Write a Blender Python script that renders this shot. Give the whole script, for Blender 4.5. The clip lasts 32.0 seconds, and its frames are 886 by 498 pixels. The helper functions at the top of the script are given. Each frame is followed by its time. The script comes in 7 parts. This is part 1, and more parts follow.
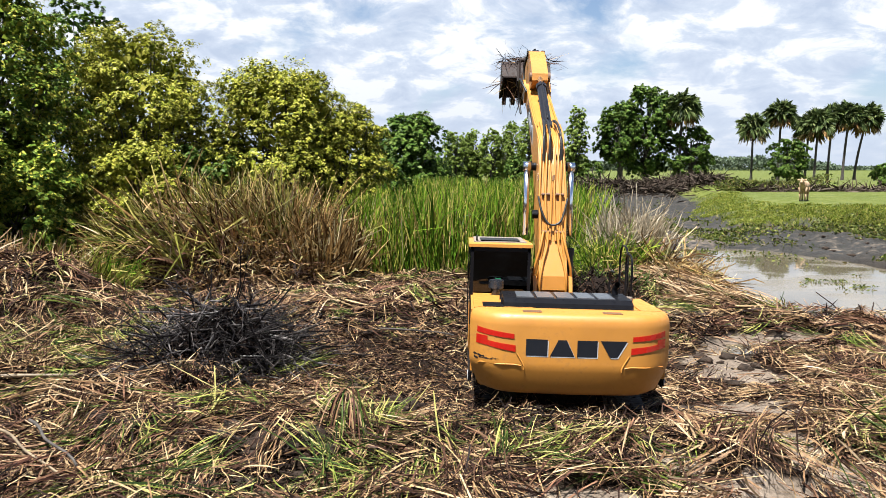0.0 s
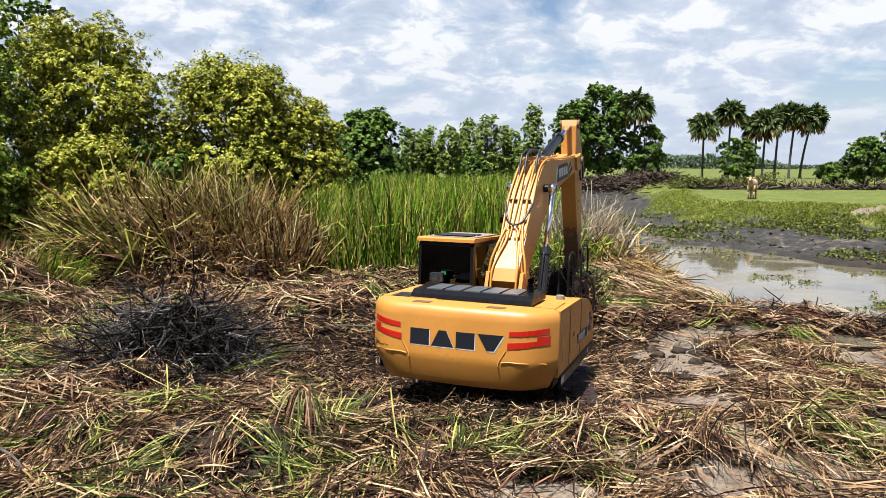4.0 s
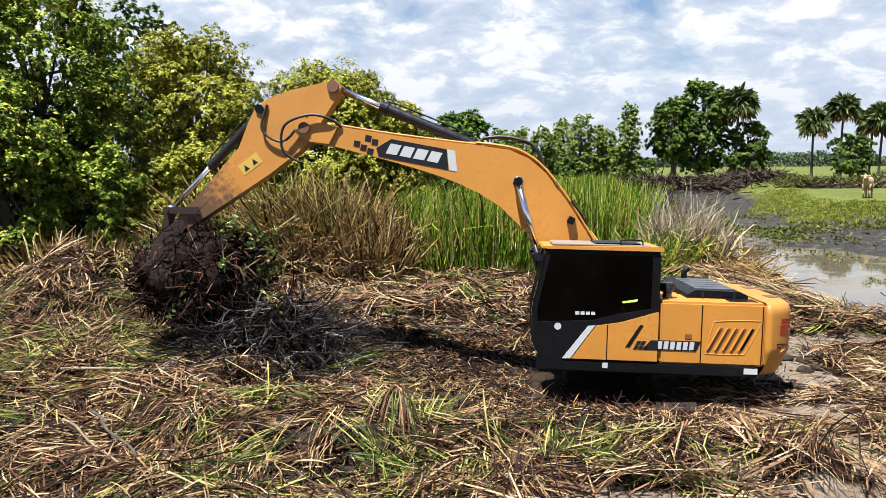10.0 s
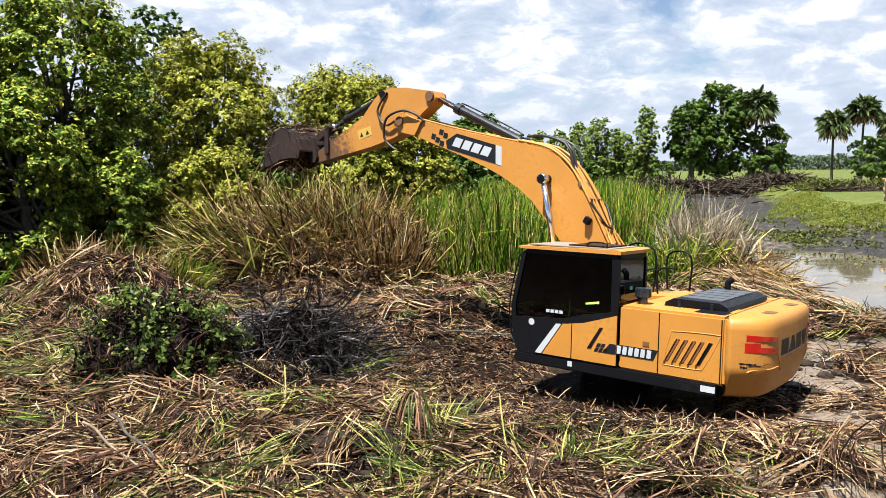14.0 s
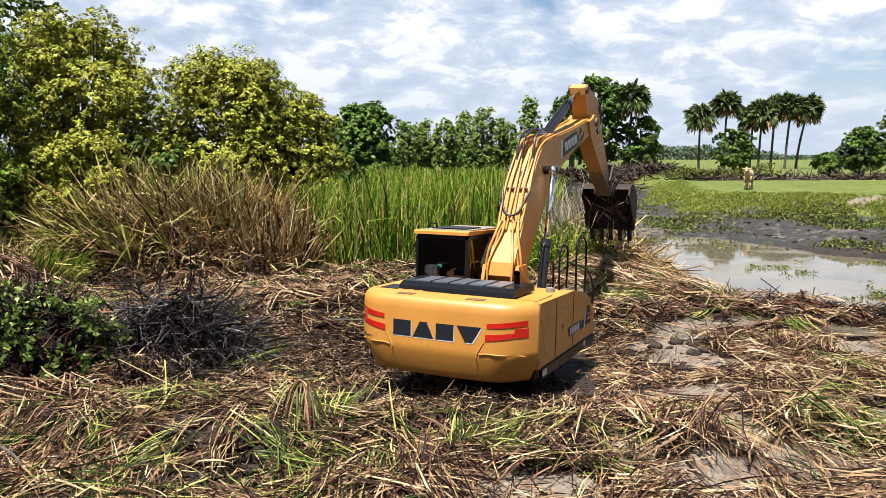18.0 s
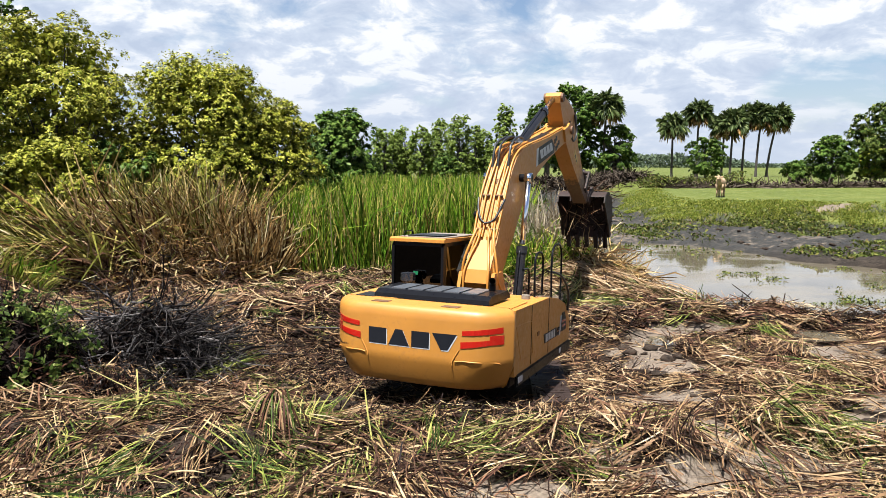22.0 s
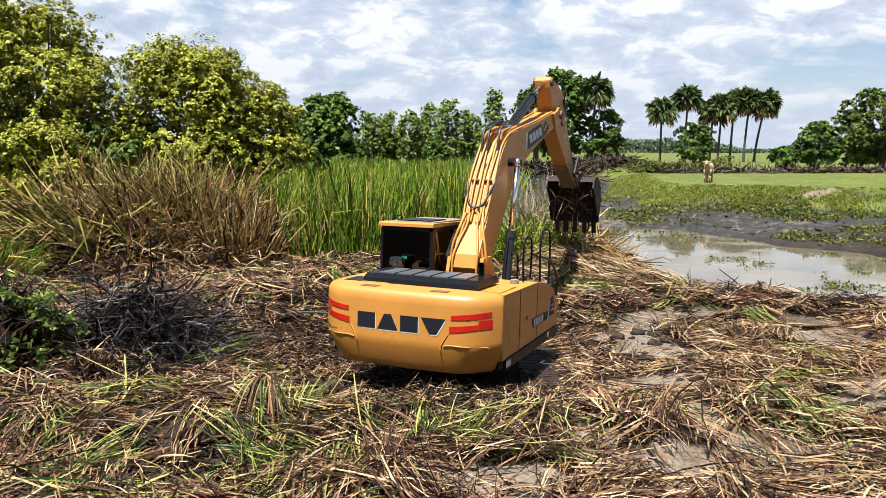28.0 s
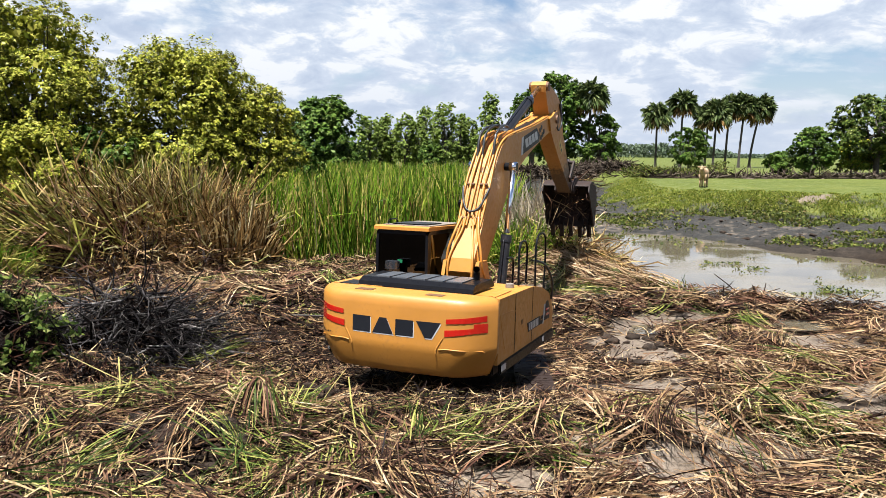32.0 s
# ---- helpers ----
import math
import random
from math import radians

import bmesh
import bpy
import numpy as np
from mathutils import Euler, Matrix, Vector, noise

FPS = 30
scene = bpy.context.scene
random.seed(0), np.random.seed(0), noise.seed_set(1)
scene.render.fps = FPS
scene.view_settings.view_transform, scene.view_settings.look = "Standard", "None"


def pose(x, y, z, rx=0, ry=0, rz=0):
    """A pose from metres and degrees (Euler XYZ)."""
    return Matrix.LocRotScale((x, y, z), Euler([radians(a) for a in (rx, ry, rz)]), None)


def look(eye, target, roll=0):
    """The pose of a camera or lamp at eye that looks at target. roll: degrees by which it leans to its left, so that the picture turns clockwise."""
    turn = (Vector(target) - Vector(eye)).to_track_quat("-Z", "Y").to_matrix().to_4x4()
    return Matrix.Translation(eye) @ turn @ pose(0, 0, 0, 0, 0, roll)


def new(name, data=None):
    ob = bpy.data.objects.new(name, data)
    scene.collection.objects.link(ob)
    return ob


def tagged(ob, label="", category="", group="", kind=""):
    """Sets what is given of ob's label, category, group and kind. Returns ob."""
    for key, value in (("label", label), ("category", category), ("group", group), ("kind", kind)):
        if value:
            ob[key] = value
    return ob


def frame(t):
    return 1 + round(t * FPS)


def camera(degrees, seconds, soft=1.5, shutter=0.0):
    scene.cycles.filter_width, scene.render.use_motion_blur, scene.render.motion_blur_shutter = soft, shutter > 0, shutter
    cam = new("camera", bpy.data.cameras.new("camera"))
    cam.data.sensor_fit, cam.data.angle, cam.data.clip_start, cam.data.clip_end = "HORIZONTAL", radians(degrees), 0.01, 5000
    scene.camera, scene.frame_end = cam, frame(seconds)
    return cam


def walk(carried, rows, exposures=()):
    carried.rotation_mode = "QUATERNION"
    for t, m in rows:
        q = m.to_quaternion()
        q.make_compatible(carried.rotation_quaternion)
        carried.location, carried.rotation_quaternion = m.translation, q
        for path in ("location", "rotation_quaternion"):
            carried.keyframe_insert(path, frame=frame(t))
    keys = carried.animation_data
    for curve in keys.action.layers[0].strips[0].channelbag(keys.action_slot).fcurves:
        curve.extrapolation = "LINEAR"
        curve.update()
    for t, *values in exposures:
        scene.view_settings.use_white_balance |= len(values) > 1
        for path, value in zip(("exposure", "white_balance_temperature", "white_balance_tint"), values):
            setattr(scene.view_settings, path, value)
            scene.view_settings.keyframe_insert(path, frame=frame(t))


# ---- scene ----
cam = camera(62.0, 32.0, soft=0.6)
EYE = (0.0, 0.0, 3.45)


def aim(yaw, pitch, roll):
    """A camera pose at the fixed stand from degrees: to the left, up, and leaning to its left."""
    a, b = radians(yaw), radians(pitch)
    ahead = Vector((-math.sin(a) * math.cos(b), math.cos(a) * math.cos(b), math.sin(b)))
    return look(EYE, Vector(EYE) + ahead * 10, roll)


# seconds, pan, tilt, roll of the hand-held camera
PATH = [
    (0, 0.00, -6.32, -0.06), (0.5, -1.68, -6.29, 0.07), (1, -2.74, -6.31, 0.20), (1.5, -3.20, -6.34, 0.22), (2, -3.44, -6.42, 0.27),
    (2.5, -3.54, -6.45, 0.30), (3, -3.54, -6.49, 0.33), (3.5, -3.48, -6.55, 0.34), (5.5, -2.65, -6.69, 0.34), (6, -2.36, -6.71, 0.35),
    (6.5, -2.09, -6.70, 0.29), (7, -1.37, -6.69, 0.23), (7.5, -0.19, -6.66, 0.07), (8, 1.50, -6.56, -0.16), (8.5, 2.40, -6.52, -0.23),
    (9, 2.83, -6.51, -0.31), (9.5, 3.43, -6.50, -0.40), (10, 3.88, -6.46, -0.41), (10.5, 4.59, -6.42, -0.47), (11, 5.62, -6.37, -0.62),
    (11.5, 6.15, -6.36, -0.67), (12, 6.27, -6.34, -0.67), (12.5, 6.23, -6.30, -0.67), (13, 5.91, -6.23, -0.66), (13.5, 5.48, -6.11, -0.62),
    (15.5, 4.02, -6.20, -0.58), (16, 3.18, -6.31, -0.56), (16.5, 1.37, -6.70, -0.34), (17, -1.23, -7.04, -0.06), (17.5, -2.80, -7.13, 0.10),
    (18, -3.58, -7.12, -0.13), (18.5, -4.29, -7.03, -0.08), (19, -5.09, -6.78, -0.03), (19.5, -5.42, -6.53, -0.00), (20, -5.45, -6.47, -0.03),
    (21, -5.42, -6.45, -0.05), (22, -5.46, -6.55, 0.00), (22.5, -5.51, -6.70, 0.01), (23, -5.55, -6.97, -0.00), (23.5, -5.57, -7.11, 0.03),
    (24, -5.67, -7.31, 0.12), (24.5, -5.84, -7.42, 0.15), (25, -6.05, -7.47, 0.20), (25.5, -6.20, -7.48, 0.25), (27.5, -6.29, -7.73, 0.21),
    (28, -6.33, -7.74, 0.17), (28.5, -6.36, -7.72, 0.15), (29, -6.38, -7.73, 0.18), (29.5, -6.36, -7.72, 0.21), (30, -6.38, -7.73, 0.29),
    (30.5, -6.45, -7.67, 0.31), (31, -6.54, -7.64, 0.33), (31.5, -6.65, -7.55, 0.39), (32, -6.68, -7.45, 0.46),
]
# the clip's camera opens up a little while it looks at the dark trees
LIGHTING = [(0, 1.72), (2, 1.60), (9, 1.58), (11, 1.74), (13.5, 1.74), (16, 1.72), (19, 1.66), (32, 1.64)]
walk(cam, [(t, aim(y, p, r)) for t, y, p, r in PATH], LIGHTING)

# ---- light ----
SUN_EL, SUN_AZ = 71.0, 214.0   # height over the horizon, compass way (clockwise from +y) from which the sun shines
world = bpy.data.worlds.new("sky")
scene.world = world
world.use_nodes = True
wt = world.node_tree
wt.nodes.clear()


def wnode(kind, **values):
    n = wt.nodes.new(kind)
    for k, v in values.items():
        n.inputs[k].default_value = v
    return n


wsky = wnode("ShaderNodeTexSky")
wsky.sky_type, wsky.sun_disc = "NISHITA", False
wsky.sun_elevation, wsky.sun_rotation = radians(SUN_EL), radians(SUN_AZ)
wsky.air_density, wsky.dust_density = 1.0, 0.6
wtint = wnode("ShaderNodeMix")
wtint.data_type, wtint.blend_type = "RGBA", "MULTIPLY"
wtint.inputs[0].default_value = 1.0
wtint.inputs[7].default_value = (0.125, 0.13, 0.14, 1)
wt.links.new(wsky.outputs[0], wtint.inputs[6])
wco = wnode("ShaderNodeTexCoord")
wsep = wnode("ShaderNodeSeparateXYZ")
wt.links.new(wco.outputs["Generated"], wsep.inputs[0])


def wmath(op, a, b=None, c=None):
    n = wt.nodes.new("ShaderNodeMath")
    n.operation = op
    for i, v in enumerate((a, b, c)):
        if v is None:
            continue
        if isinstance(v, (int, float)):
            n.inputs[i].default_value = v
        else:
            wt.links.new(v, n.inputs[i])
    return n.outputs[0]


# clouds lie on a level sheet: project the view on it so that they flatten towards the horizon
wz = wmath("ADD", wmath("MAXIMUM", wsep.outputs[2], 0.0), 0.36)
wcomb = wnode("ShaderNodeCombineXYZ")
wt.links.new(wmath("DIVIDE", wsep.outputs[0], wz), wcomb.inputs[0])
wt.links.new(wmath("DIVIDE", wsep.outputs[1], wz), wcomb.inputs[1])
wn1 = wnode("ShaderNodeTexNoise", Scale=1.9, Detail=9.0, Roughness=0.58, Distortion=0.25)
wn2 = wnode("ShaderNodeTexNoise", Scale=6.5, Detail=9.0, Roughness=0.6, Distortion=0.35)
wt.links.new(wcomb.outputs[0], wn1.inputs["Vector"])
wmap = wnode("ShaderNodeMapping")
wmap.inputs["Location"].default_value = (3.1, 7.7, 0)
wt.links.new(wcomb.outputs[0], wmap.inputs[0])
wt.links.new(wmap.outputs[0], wn2.inputs["Vector"])
wcover = wnode("ShaderNodeMapRange")
wcover.inputs["From Min"].default_value, wcover.inputs["From Max"].default_value = 0.34, 0.45
# seen flat-on low over the plain the clouds close up; overhead, unseen, they are cleared to weaken the fill light
wt.links.new(wmath("SUBTRACT", wn1.outputs["Fac"], wmath("MULTIPLY", wmath("SUBTRACT", wz, 0.46), 0.5)), wcover.inputs["Value"])
wshade = wnode("ShaderNodeValToRGB")
wshade.color_ramp.elements[0].position, wshade.color_ramp.elements[0].color = 0.36, (0.58, 0.68, 0.86, 1)
wshade.color_ramp.elements[1].position, wshade.color_ramp.elements[1].color = 0.56, (1.10, 1.12, 1.15, 1)
wmid = wshade.color_ramp.elements.new(0.485)
wmid.color = (0.75, 0.84, 0.99, 1)
wt.links.new(wn2.outputs["Fac"], wshade.inputs[0])
wmix = wnode("ShaderNodeMix")
wmix.data_type = "RGBA"
wt.links.new(wcover.outputs[0], wmix.inputs[0])
wt.links.new(wtint.outputs[2], wmix.inputs[6])
wt.links.new(wshade.outputs[0], wmix.inputs[7])
# a pale veil close to the horizon
wveil = wnode("ShaderNodeMix")
wveil.data_type = "RGBA"
wt.links.new(wmath("POWER", wmath("SUBTRACT", 1.0, wmath("MINIMUM", wmath("ABSOLUTE", wsep.outputs[2]), 1.0)), 12.0), wveil.inputs[0])
wt.links.new(wmix.outputs[2], wveil.inputs[6])
wveil.inputs[7].default_value = (0.66, 0.75, 0.90, 1)
wbg = wnode("ShaderNodeBackground", Strength=0.30)
wt.links.new(wveil.outputs[2], wbg.inputs[0])
wout = wnode("ShaderNodeOutputWorld")
wt.links.new(wbg.outputs[0], wout.inputs[0])

sun = new("sun", bpy.data.lights.new("sun", "SUN"))
sun.data.energy, sun.data.angle, sun.data.color = 5.0, radians(0.6), (1.0, 0.995, 0.985)
sa, se = radians(SUN_AZ), radians(SUN_EL)
sun_from = Vector((math.sin(sa) * math.cos(se), math.cos(sa) * math.cos(se), math.sin(se)))
sun.matrix_basis = look(sun_from * 60, (0, 0, 0))

# ---- materials ----
def principled(name, base=(0.5, 0.5, 0.5), rough=0.6, metal=0.0):
    m = bpy.data.materials.new(name)
    m.use_nodes = True
    p = m.node_tree.nodes["Principled BSDF"]
    p.inputs["Base Color"].default_value = (*base, 1)
    p.inputs["Roughness"].default_value = rough
    p.inputs["Metallic"].default_value = metal
    return m, m.node_tree, p


def ramp(nt, fac, stops):
    r = nt.nodes.new("ShaderNodeValToRGB")
    el = r.color_ramp.elements
    while len(el) < len(stops):
        el.new(0.5)
    for e, (pos, col) in zip(el, stops):
        e.position, e.color = pos, (*col, 1)
    nt.links.new(fac, r.inputs[0])
    return r.outputs[0]


def noise_fac(nt, scale, detail=5.0, rough=0.6, vector=None):
    n = nt.nodes.new("ShaderNodeTexNoise")
    n.inputs["Scale"].default_value, n.inputs["Detail"].default_value, n.inputs["Roughness"].default_value = scale, detail, rough
    if vector is None:
        vector = nt.nodes.new("ShaderNodeTexCoord").outputs["Object"]
    nt.links.new(vector, n.inputs["Vector"])
    return n.outputs["Fac"]


def mixed(nt, fac, a, b, blend="MIX"):
    n = nt.nodes.new("ShaderNodeMix")
    n.data_type, n.blend_type = "RGBA", blend
    for i, v in ((0, fac), (6, a), (7, b)):
        if isinstance(v, (int, float)):
            n.inputs[i].default_value = v
        elif isinstance(v, tuple):
            n.inputs[i].default_value = (*v, 1)
        else:
            nt.links.new(v, n.inputs[i])
    return n.outputs[2]


def bumped(nt, p, height, strength=0.3, distance=0.02):
    b = nt.nodes.new("ShaderNodeBump")
    b.inputs["Strength"].default_value, b.inputs["Distance"].default_value = strength, distance
    nt.links.new(height, b.inputs["Height"])
    nt.links.new(b.outputs[0], p.inputs["Normal"])


def ranged(nt, v, a, b, c=0.0, d=1.0):
    n = nt.nodes.new("ShaderNodeMapRange")
    for i, x in enumerate((a, b, c, d)):
        n.inputs[i + 1].default_value = x
    nt.links.new(v, n.inputs[0])
    return n.outputs[0]


def blade_material(name, stops, rough=0.6, sheer=0.25, spot=0.5, grain=6.0):
    """Leaves and straws: every blade takes its own tone, with stains along it and some light passing through."""
    m, nt, p = principled(name, rough=rough)
    isl = nt.nodes.new("ShaderNodeNewGeometry").outputs["Random Per Island"]
    col = ramp(nt, isl, [(s, tuple(0.76 * c for c in rgb)) for s, rgb in stops])
    stain = ranged(nt, noise_fac(nt, grain, 4.0), 0.35, 0.7, 1.0 - spot, 1.15)
    grey = nt.nodes.new("ShaderNodeCombineColor")
    for i in range(3):
        nt.links.new(stain, grey.inputs[i])
    col = mixed(nt, 1.0, col, grey.outputs[0], "MULTIPLY")
    nt.links.new(col, p.inputs["Base Color"])
    p.inputs["Specular IOR Level"].default_value = 0.05
    if sheer:
        tr = nt.nodes.new("ShaderNodeBsdfTranslucent")
        nt.links.new(col, tr.inputs[0])
        mx = nt.nodes.new("ShaderNodeMixShader")
        mx.inputs[0].default_value = sheer
        out = nt.nodes["Material Output"]
        nt.links.new(p.outputs[0], mx.inputs[1])
        nt.links.new(tr.outputs[0], mx.inputs[2])
        nt.links.new(mx.outputs[0], out.inputs[0])
    return m


def paint(name, base, rough=0.42, dirt=(0.075, 0.05, 0.028), amount=0.5, caked=None):
    """Machine enamel, dusty, with mud splashes and faint scuffs; caked: where along the part the mud closes up."""
    m, nt, p = principled(name, base, rough)
    big = noise_fac(nt, 1.3, 4.0)
    fine = noise_fac(nt, 14.0, 6.0)
    tone = mixed(nt, ranged(nt, big, 0.3, 0.7), tuple(c * 0.88 for c in base), tuple(min(1, c * 1.08) for c in base))
    splash = ranged(nt, mixed(nt, 0.55, big, fine), 0.56, 0.70, 0.0, amount)
    if caked is not None:
        sep = nt.nodes.new("ShaderNodeSeparateXYZ")
        nt.links.new(nt.nodes.new("ShaderNodeTexCoord").outputs["Object"], sep.inputs[0])
        reach = nt.nodes.new("ShaderNodeMath")
        reach.operation = "MULTIPLY_ADD"
        nt.links.new(mixed(nt, 0.6, noise_fac(nt, 3.0, 5.0), fine), reach.inputs[0])
        reach.inputs[1].default_value = 2.6
        nt.links.new(sep.outputs[0], reach.inputs[2])
        both = nt.nodes.new("ShaderNodeMath")
        both.operation = "MAXIMUM"
        nt.links.new(splash, both.inputs[0])
        nt.links.new(ranged(nt, reach.outputs[0], caked + 1.1, caked + 1.6, 0.0, 0.92), both.inputs[1])
        splash = both.outputs[0]
    col = mixed(nt, splash, tone, dirt)
    nt.links.new(col, p.inputs["Base Color"])
    nt.links.new(ranged(nt, fine, 0.3, 0.7, rough - 0.08, rough + 0.15), p.inputs["Roughness"])
    bumped(nt, p, fine, 0.05, 0.004)
    return m


YELLOW = paint("yellow_enamel", (0.36, 0.152, 0.023), 0.45, amount=0.35)
ORANGE = paint("orange_enamel", (0.39, 0.165, 0.024), 0.45, amount=0.35)
ARMPAINT = paint("arm_enamel", (0.37, 0.157, 0.024), 0.5, (0.06, 0.03, 0.016), 0.4, 1.75)
# darker orange that stands for the shade inside slots and recesses
SLOT = paint("shaded_orange_slot", (0.14, 0.052, 0.012), 0.6, (0.05, 0.03, 0.02), 0.5)
DUSTY = paint("dusty_roof_sheet", (0.17, 0.14, 0.11), 0.7, (0.10, 0.07, 0.05), 0.7)
DIGGER = paint("worn_bucket_steel", (0.022, 0.013, 0.010), 0.62, (0.055, 0.027, 0.016), 0.95)
DIGGER.node_tree.nodes["Principled BSDF"].inputs["Specular IOR Level"].default_value = 0.25
MUDARM = paint("muddy_arm_enamel", (0.11, 0.05, 0.018), 0.65, (0.04, 0.022, 0.013), 0.95)
BLACK = paint("black_enamel", (0.006, 0.006, 0.007), 0.32, (0.05, 0.042, 0.035), 0.10)
BLACK.node_tree.nodes["Principled BSDF"].inputs["Specular IOR Level"].default_value = 0.08
PLASTIC = paint("dark_slate_plastic", (0.012, 0.014, 0.018), 0.24, (0.05, 0.05, 0.05), 0.03)
PLASTIC.node_tree.nodes["Principled BSDF"].inputs["Specular IOR Level"].default_value = 1.0
# grey lifted above the hood's black to carry the sky's sheen on top
HOODTOP = paint("sky_sheen_plastic", (0.055, 0.06, 0.066), 0.38, (0.10, 0.095, 0.085), 0.5)
HOODTOP.node_tree.nodes["Principled BSDF"].inputs["Specular IOR Level"].default_value = 0.8
STEEL, _, _ = principled("chrome_rod", (0.70, 0.71, 0.73), 0.16, 1.0)
BARREL = paint("cylinder_barrel_black", (0.010, 0.010, 0.012), 0.35, (0.06, 0.042, 0.03), 0.3)
BARREL.node_tree.nodes["Principled BSDF"].inputs["Specular IOR Level"].default_value = 0.25
HOSE, _, _ = principled("black_rubber_hose", (0.007, 0.007, 0.007), 0.5)
RED, _nt, _p = principled("red_reflector", (0.341, 0.009, 0.005), 0.2)
_p.inputs["Coat Weight"].default_value = 0.5
WHITE = paint("white_decal", (0.372, 0.384, 0.391), 0.4, amount=0.25)
INK = paint("dark_decal", (0.008, 0.009, 0.012), 0.45, (0.06, 0.05, 0.04), 0.10)
INK.node_tree.nodes["Principled BSDF"].inputs["Specular IOR Level"].default_value = 0.2
YDECAL, _, _ = principled("yellow_warning_decal", (0.42, 0.27, 0.045), 0.5)
GLASS, _nt, _p = principled("tinted_cab_glass", (0.007, 0.009, 0.009), 0.02)
_p.inputs["Transmission Weight"].default_value = 1.0
_p.inputs["IOR"].default_value = 1.45
# faint added glow for a green patch on the glass, not a screen
GREENLIT, _, _p = principled("green_pane_glow", (0.006, 0.07, 0.03), 0.4)
_p.inputs["Emission Color"].default_value = (0.05, 0.9, 0.35, 1)
_p.inputs["Emission Strength"].default_value = 0.04

STRAW = blade_material("cut_dry_reed", [(0.0, (0.008, 0.005, 0.004)), (0.38, (0.047, 0.024, 0.016)), (0.6, (0.17, 0.088, 0.054)), (0.82, (0.43, 0.27, 0.13)), (1.0, (0.66, 0.49, 0.27))], 0.5, 0.1)
TANREED = blade_material("golden_cut_reed", [(0.0, (0.15, 0.08, 0.042)), (0.35, (0.34, 0.205, 0.105)), (0.7, (0.50, 0.345, 0.19)), (1.0, (0.62, 0.48, 0.31))], 0.45, 0.12, 0.45)
RUSSET = blade_material("russet_rotting_reed", [(0.0, (0.02, 0.008, 0.006)), (0.4, (0.09, 0.04, 0.026)), (0.72, (0.27, 0.14, 0.083)), (1.0, (0.50, 0.34, 0.20))], 0.5, 0.08, 0.5)
FRESH = blade_material("cut_green_reed", [(0.0, (0.015, 0.03, 0.008)), (0.35, (0.07, 0.11, 0.022)), (0.62, (0.20, 0.24, 0.045)), (0.82, (0.42, 0.39, 0.11)), (1.0, (0.56, 0.48, 0.20))], 0.42, 0.2, 0.35)
# tones held near black so that shaded gaps in the litter read dark
ROOTS = blade_material("dark_roots", [(0.0, (0.004, 0.003, 0.002)), (0.6, (0.014, 0.009, 0.007)), (1.0, (0.038, 0.026, 0.02))], 0.8, 0.0)
TWIG = blade_material("dead_twig_bark", [(0.0, (0.005, 0.004, 0.004)), (0.6, (0.02, 0.017, 0.016)), (0.85, (0.08, 0.07, 0.065)), (1.0, (0.30, 0.27, 0.25))], 0.6, 0.0)
TWIG2 = blade_material("dry_brush_bark", [(0.0, (0.025, 0.017, 0.012)), (0.6, (0.081, 0.059, 0.043)), (1.0, (0.186, 0.149, 0.112))], 0.8, 0.0)
GREYWOOD = blade_material("weathered_grey_limb", [(0.0, (0.03, 0.027, 0.027)), (0.6, (0.10, 0.09, 0.088)), (1.0, (0.24, 0.22, 0.21))], 0.7, 0.0)
CATTAIL = blade_material("standing_reed_leaf", [(0.0, (0.03, 0.075, 0.008)), (0.38, (0.115, 0.24, 0.017)), (0.62, (0.26, 0.39, 0.032)), (0.82, (0.50, 0.50, 0.085)), (1.0, (0.56, 0.42, 0.15))], 0.42, 0.22, 0.45)
DRYREED = blade_material("dead_standing_reed", [(0.0, (0.03, 0.014, 0.006)), (0.25, (0.14, 0.072, 0.026)), (0.55, (0.42, 0.25, 0.09)), (0.8, (0.66, 0.47, 0.20)), (0.92, (0.78, 0.64, 0.38)), (1.0, (0.24, 0.26, 0.05))], 0.5, 0.15, 0.55)
OLIVE = blade_material("fading_reed_leaf", [(0.0, (0.05, 0.06, 0.012)), (0.5, (0.24, 0.23, 0.045)), (1.0, (0.60, 0.51, 0.15))], 0.45, 0.18, 0.5)
PALEREED = blade_material("bleached_reed", [(0.0, (0.22, 0.165, 0.10)), (0.55, (0.48, 0.39, 0.255)), (1.0, (0.66, 0.57, 0.42))], 0.55, 0.2, 0.3)
YLEAF = blade_material("yellow_green_leaf", [(0.0, (0.11, 0.145, 0.014)), (0.4, (0.29, 0.31, 0.032)), (0.8, (0.48, 0.46, 0.065)), (1.0, (0.64, 0.58, 0.14))], 0.4, 0.24, 0.5, 1.1)
MLEAF = blade_material("yellowing_green_leaf", [(0.0, (0.06, 0.115, 0.016)), (0.42, (0.15, 0.235, 0.03)), (0.75, (0.32, 0.39, 0.05)), (1.0, (0.66, 0.56, 0.09))], 0.45, 0.18, 0.45, 0.7)
GLEAF = blade_material("green_leaf", [(0.0, (0.045, 0.095, 0.018)), (0.5, (0.095, 0.17, 0.028)), (0.9, (0.17, 0.25, 0.045)), (1.0, (0.29, 0.34, 0.10))], 0.4, 0.24, 0.45, 0.8)
PALMLEAF = blade_material("palm_fan_leaf", [(0.0, (0.035, 0.055, 0.02)), (0.6, (0.085, 0.12, 0.035)), (1.0, (0.21, 0.24, 0.09))], 0.45, 0.15, 0.4, 0.8)
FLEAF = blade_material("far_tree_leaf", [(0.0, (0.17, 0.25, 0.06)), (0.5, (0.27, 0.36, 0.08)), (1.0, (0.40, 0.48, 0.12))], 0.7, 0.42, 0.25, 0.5)
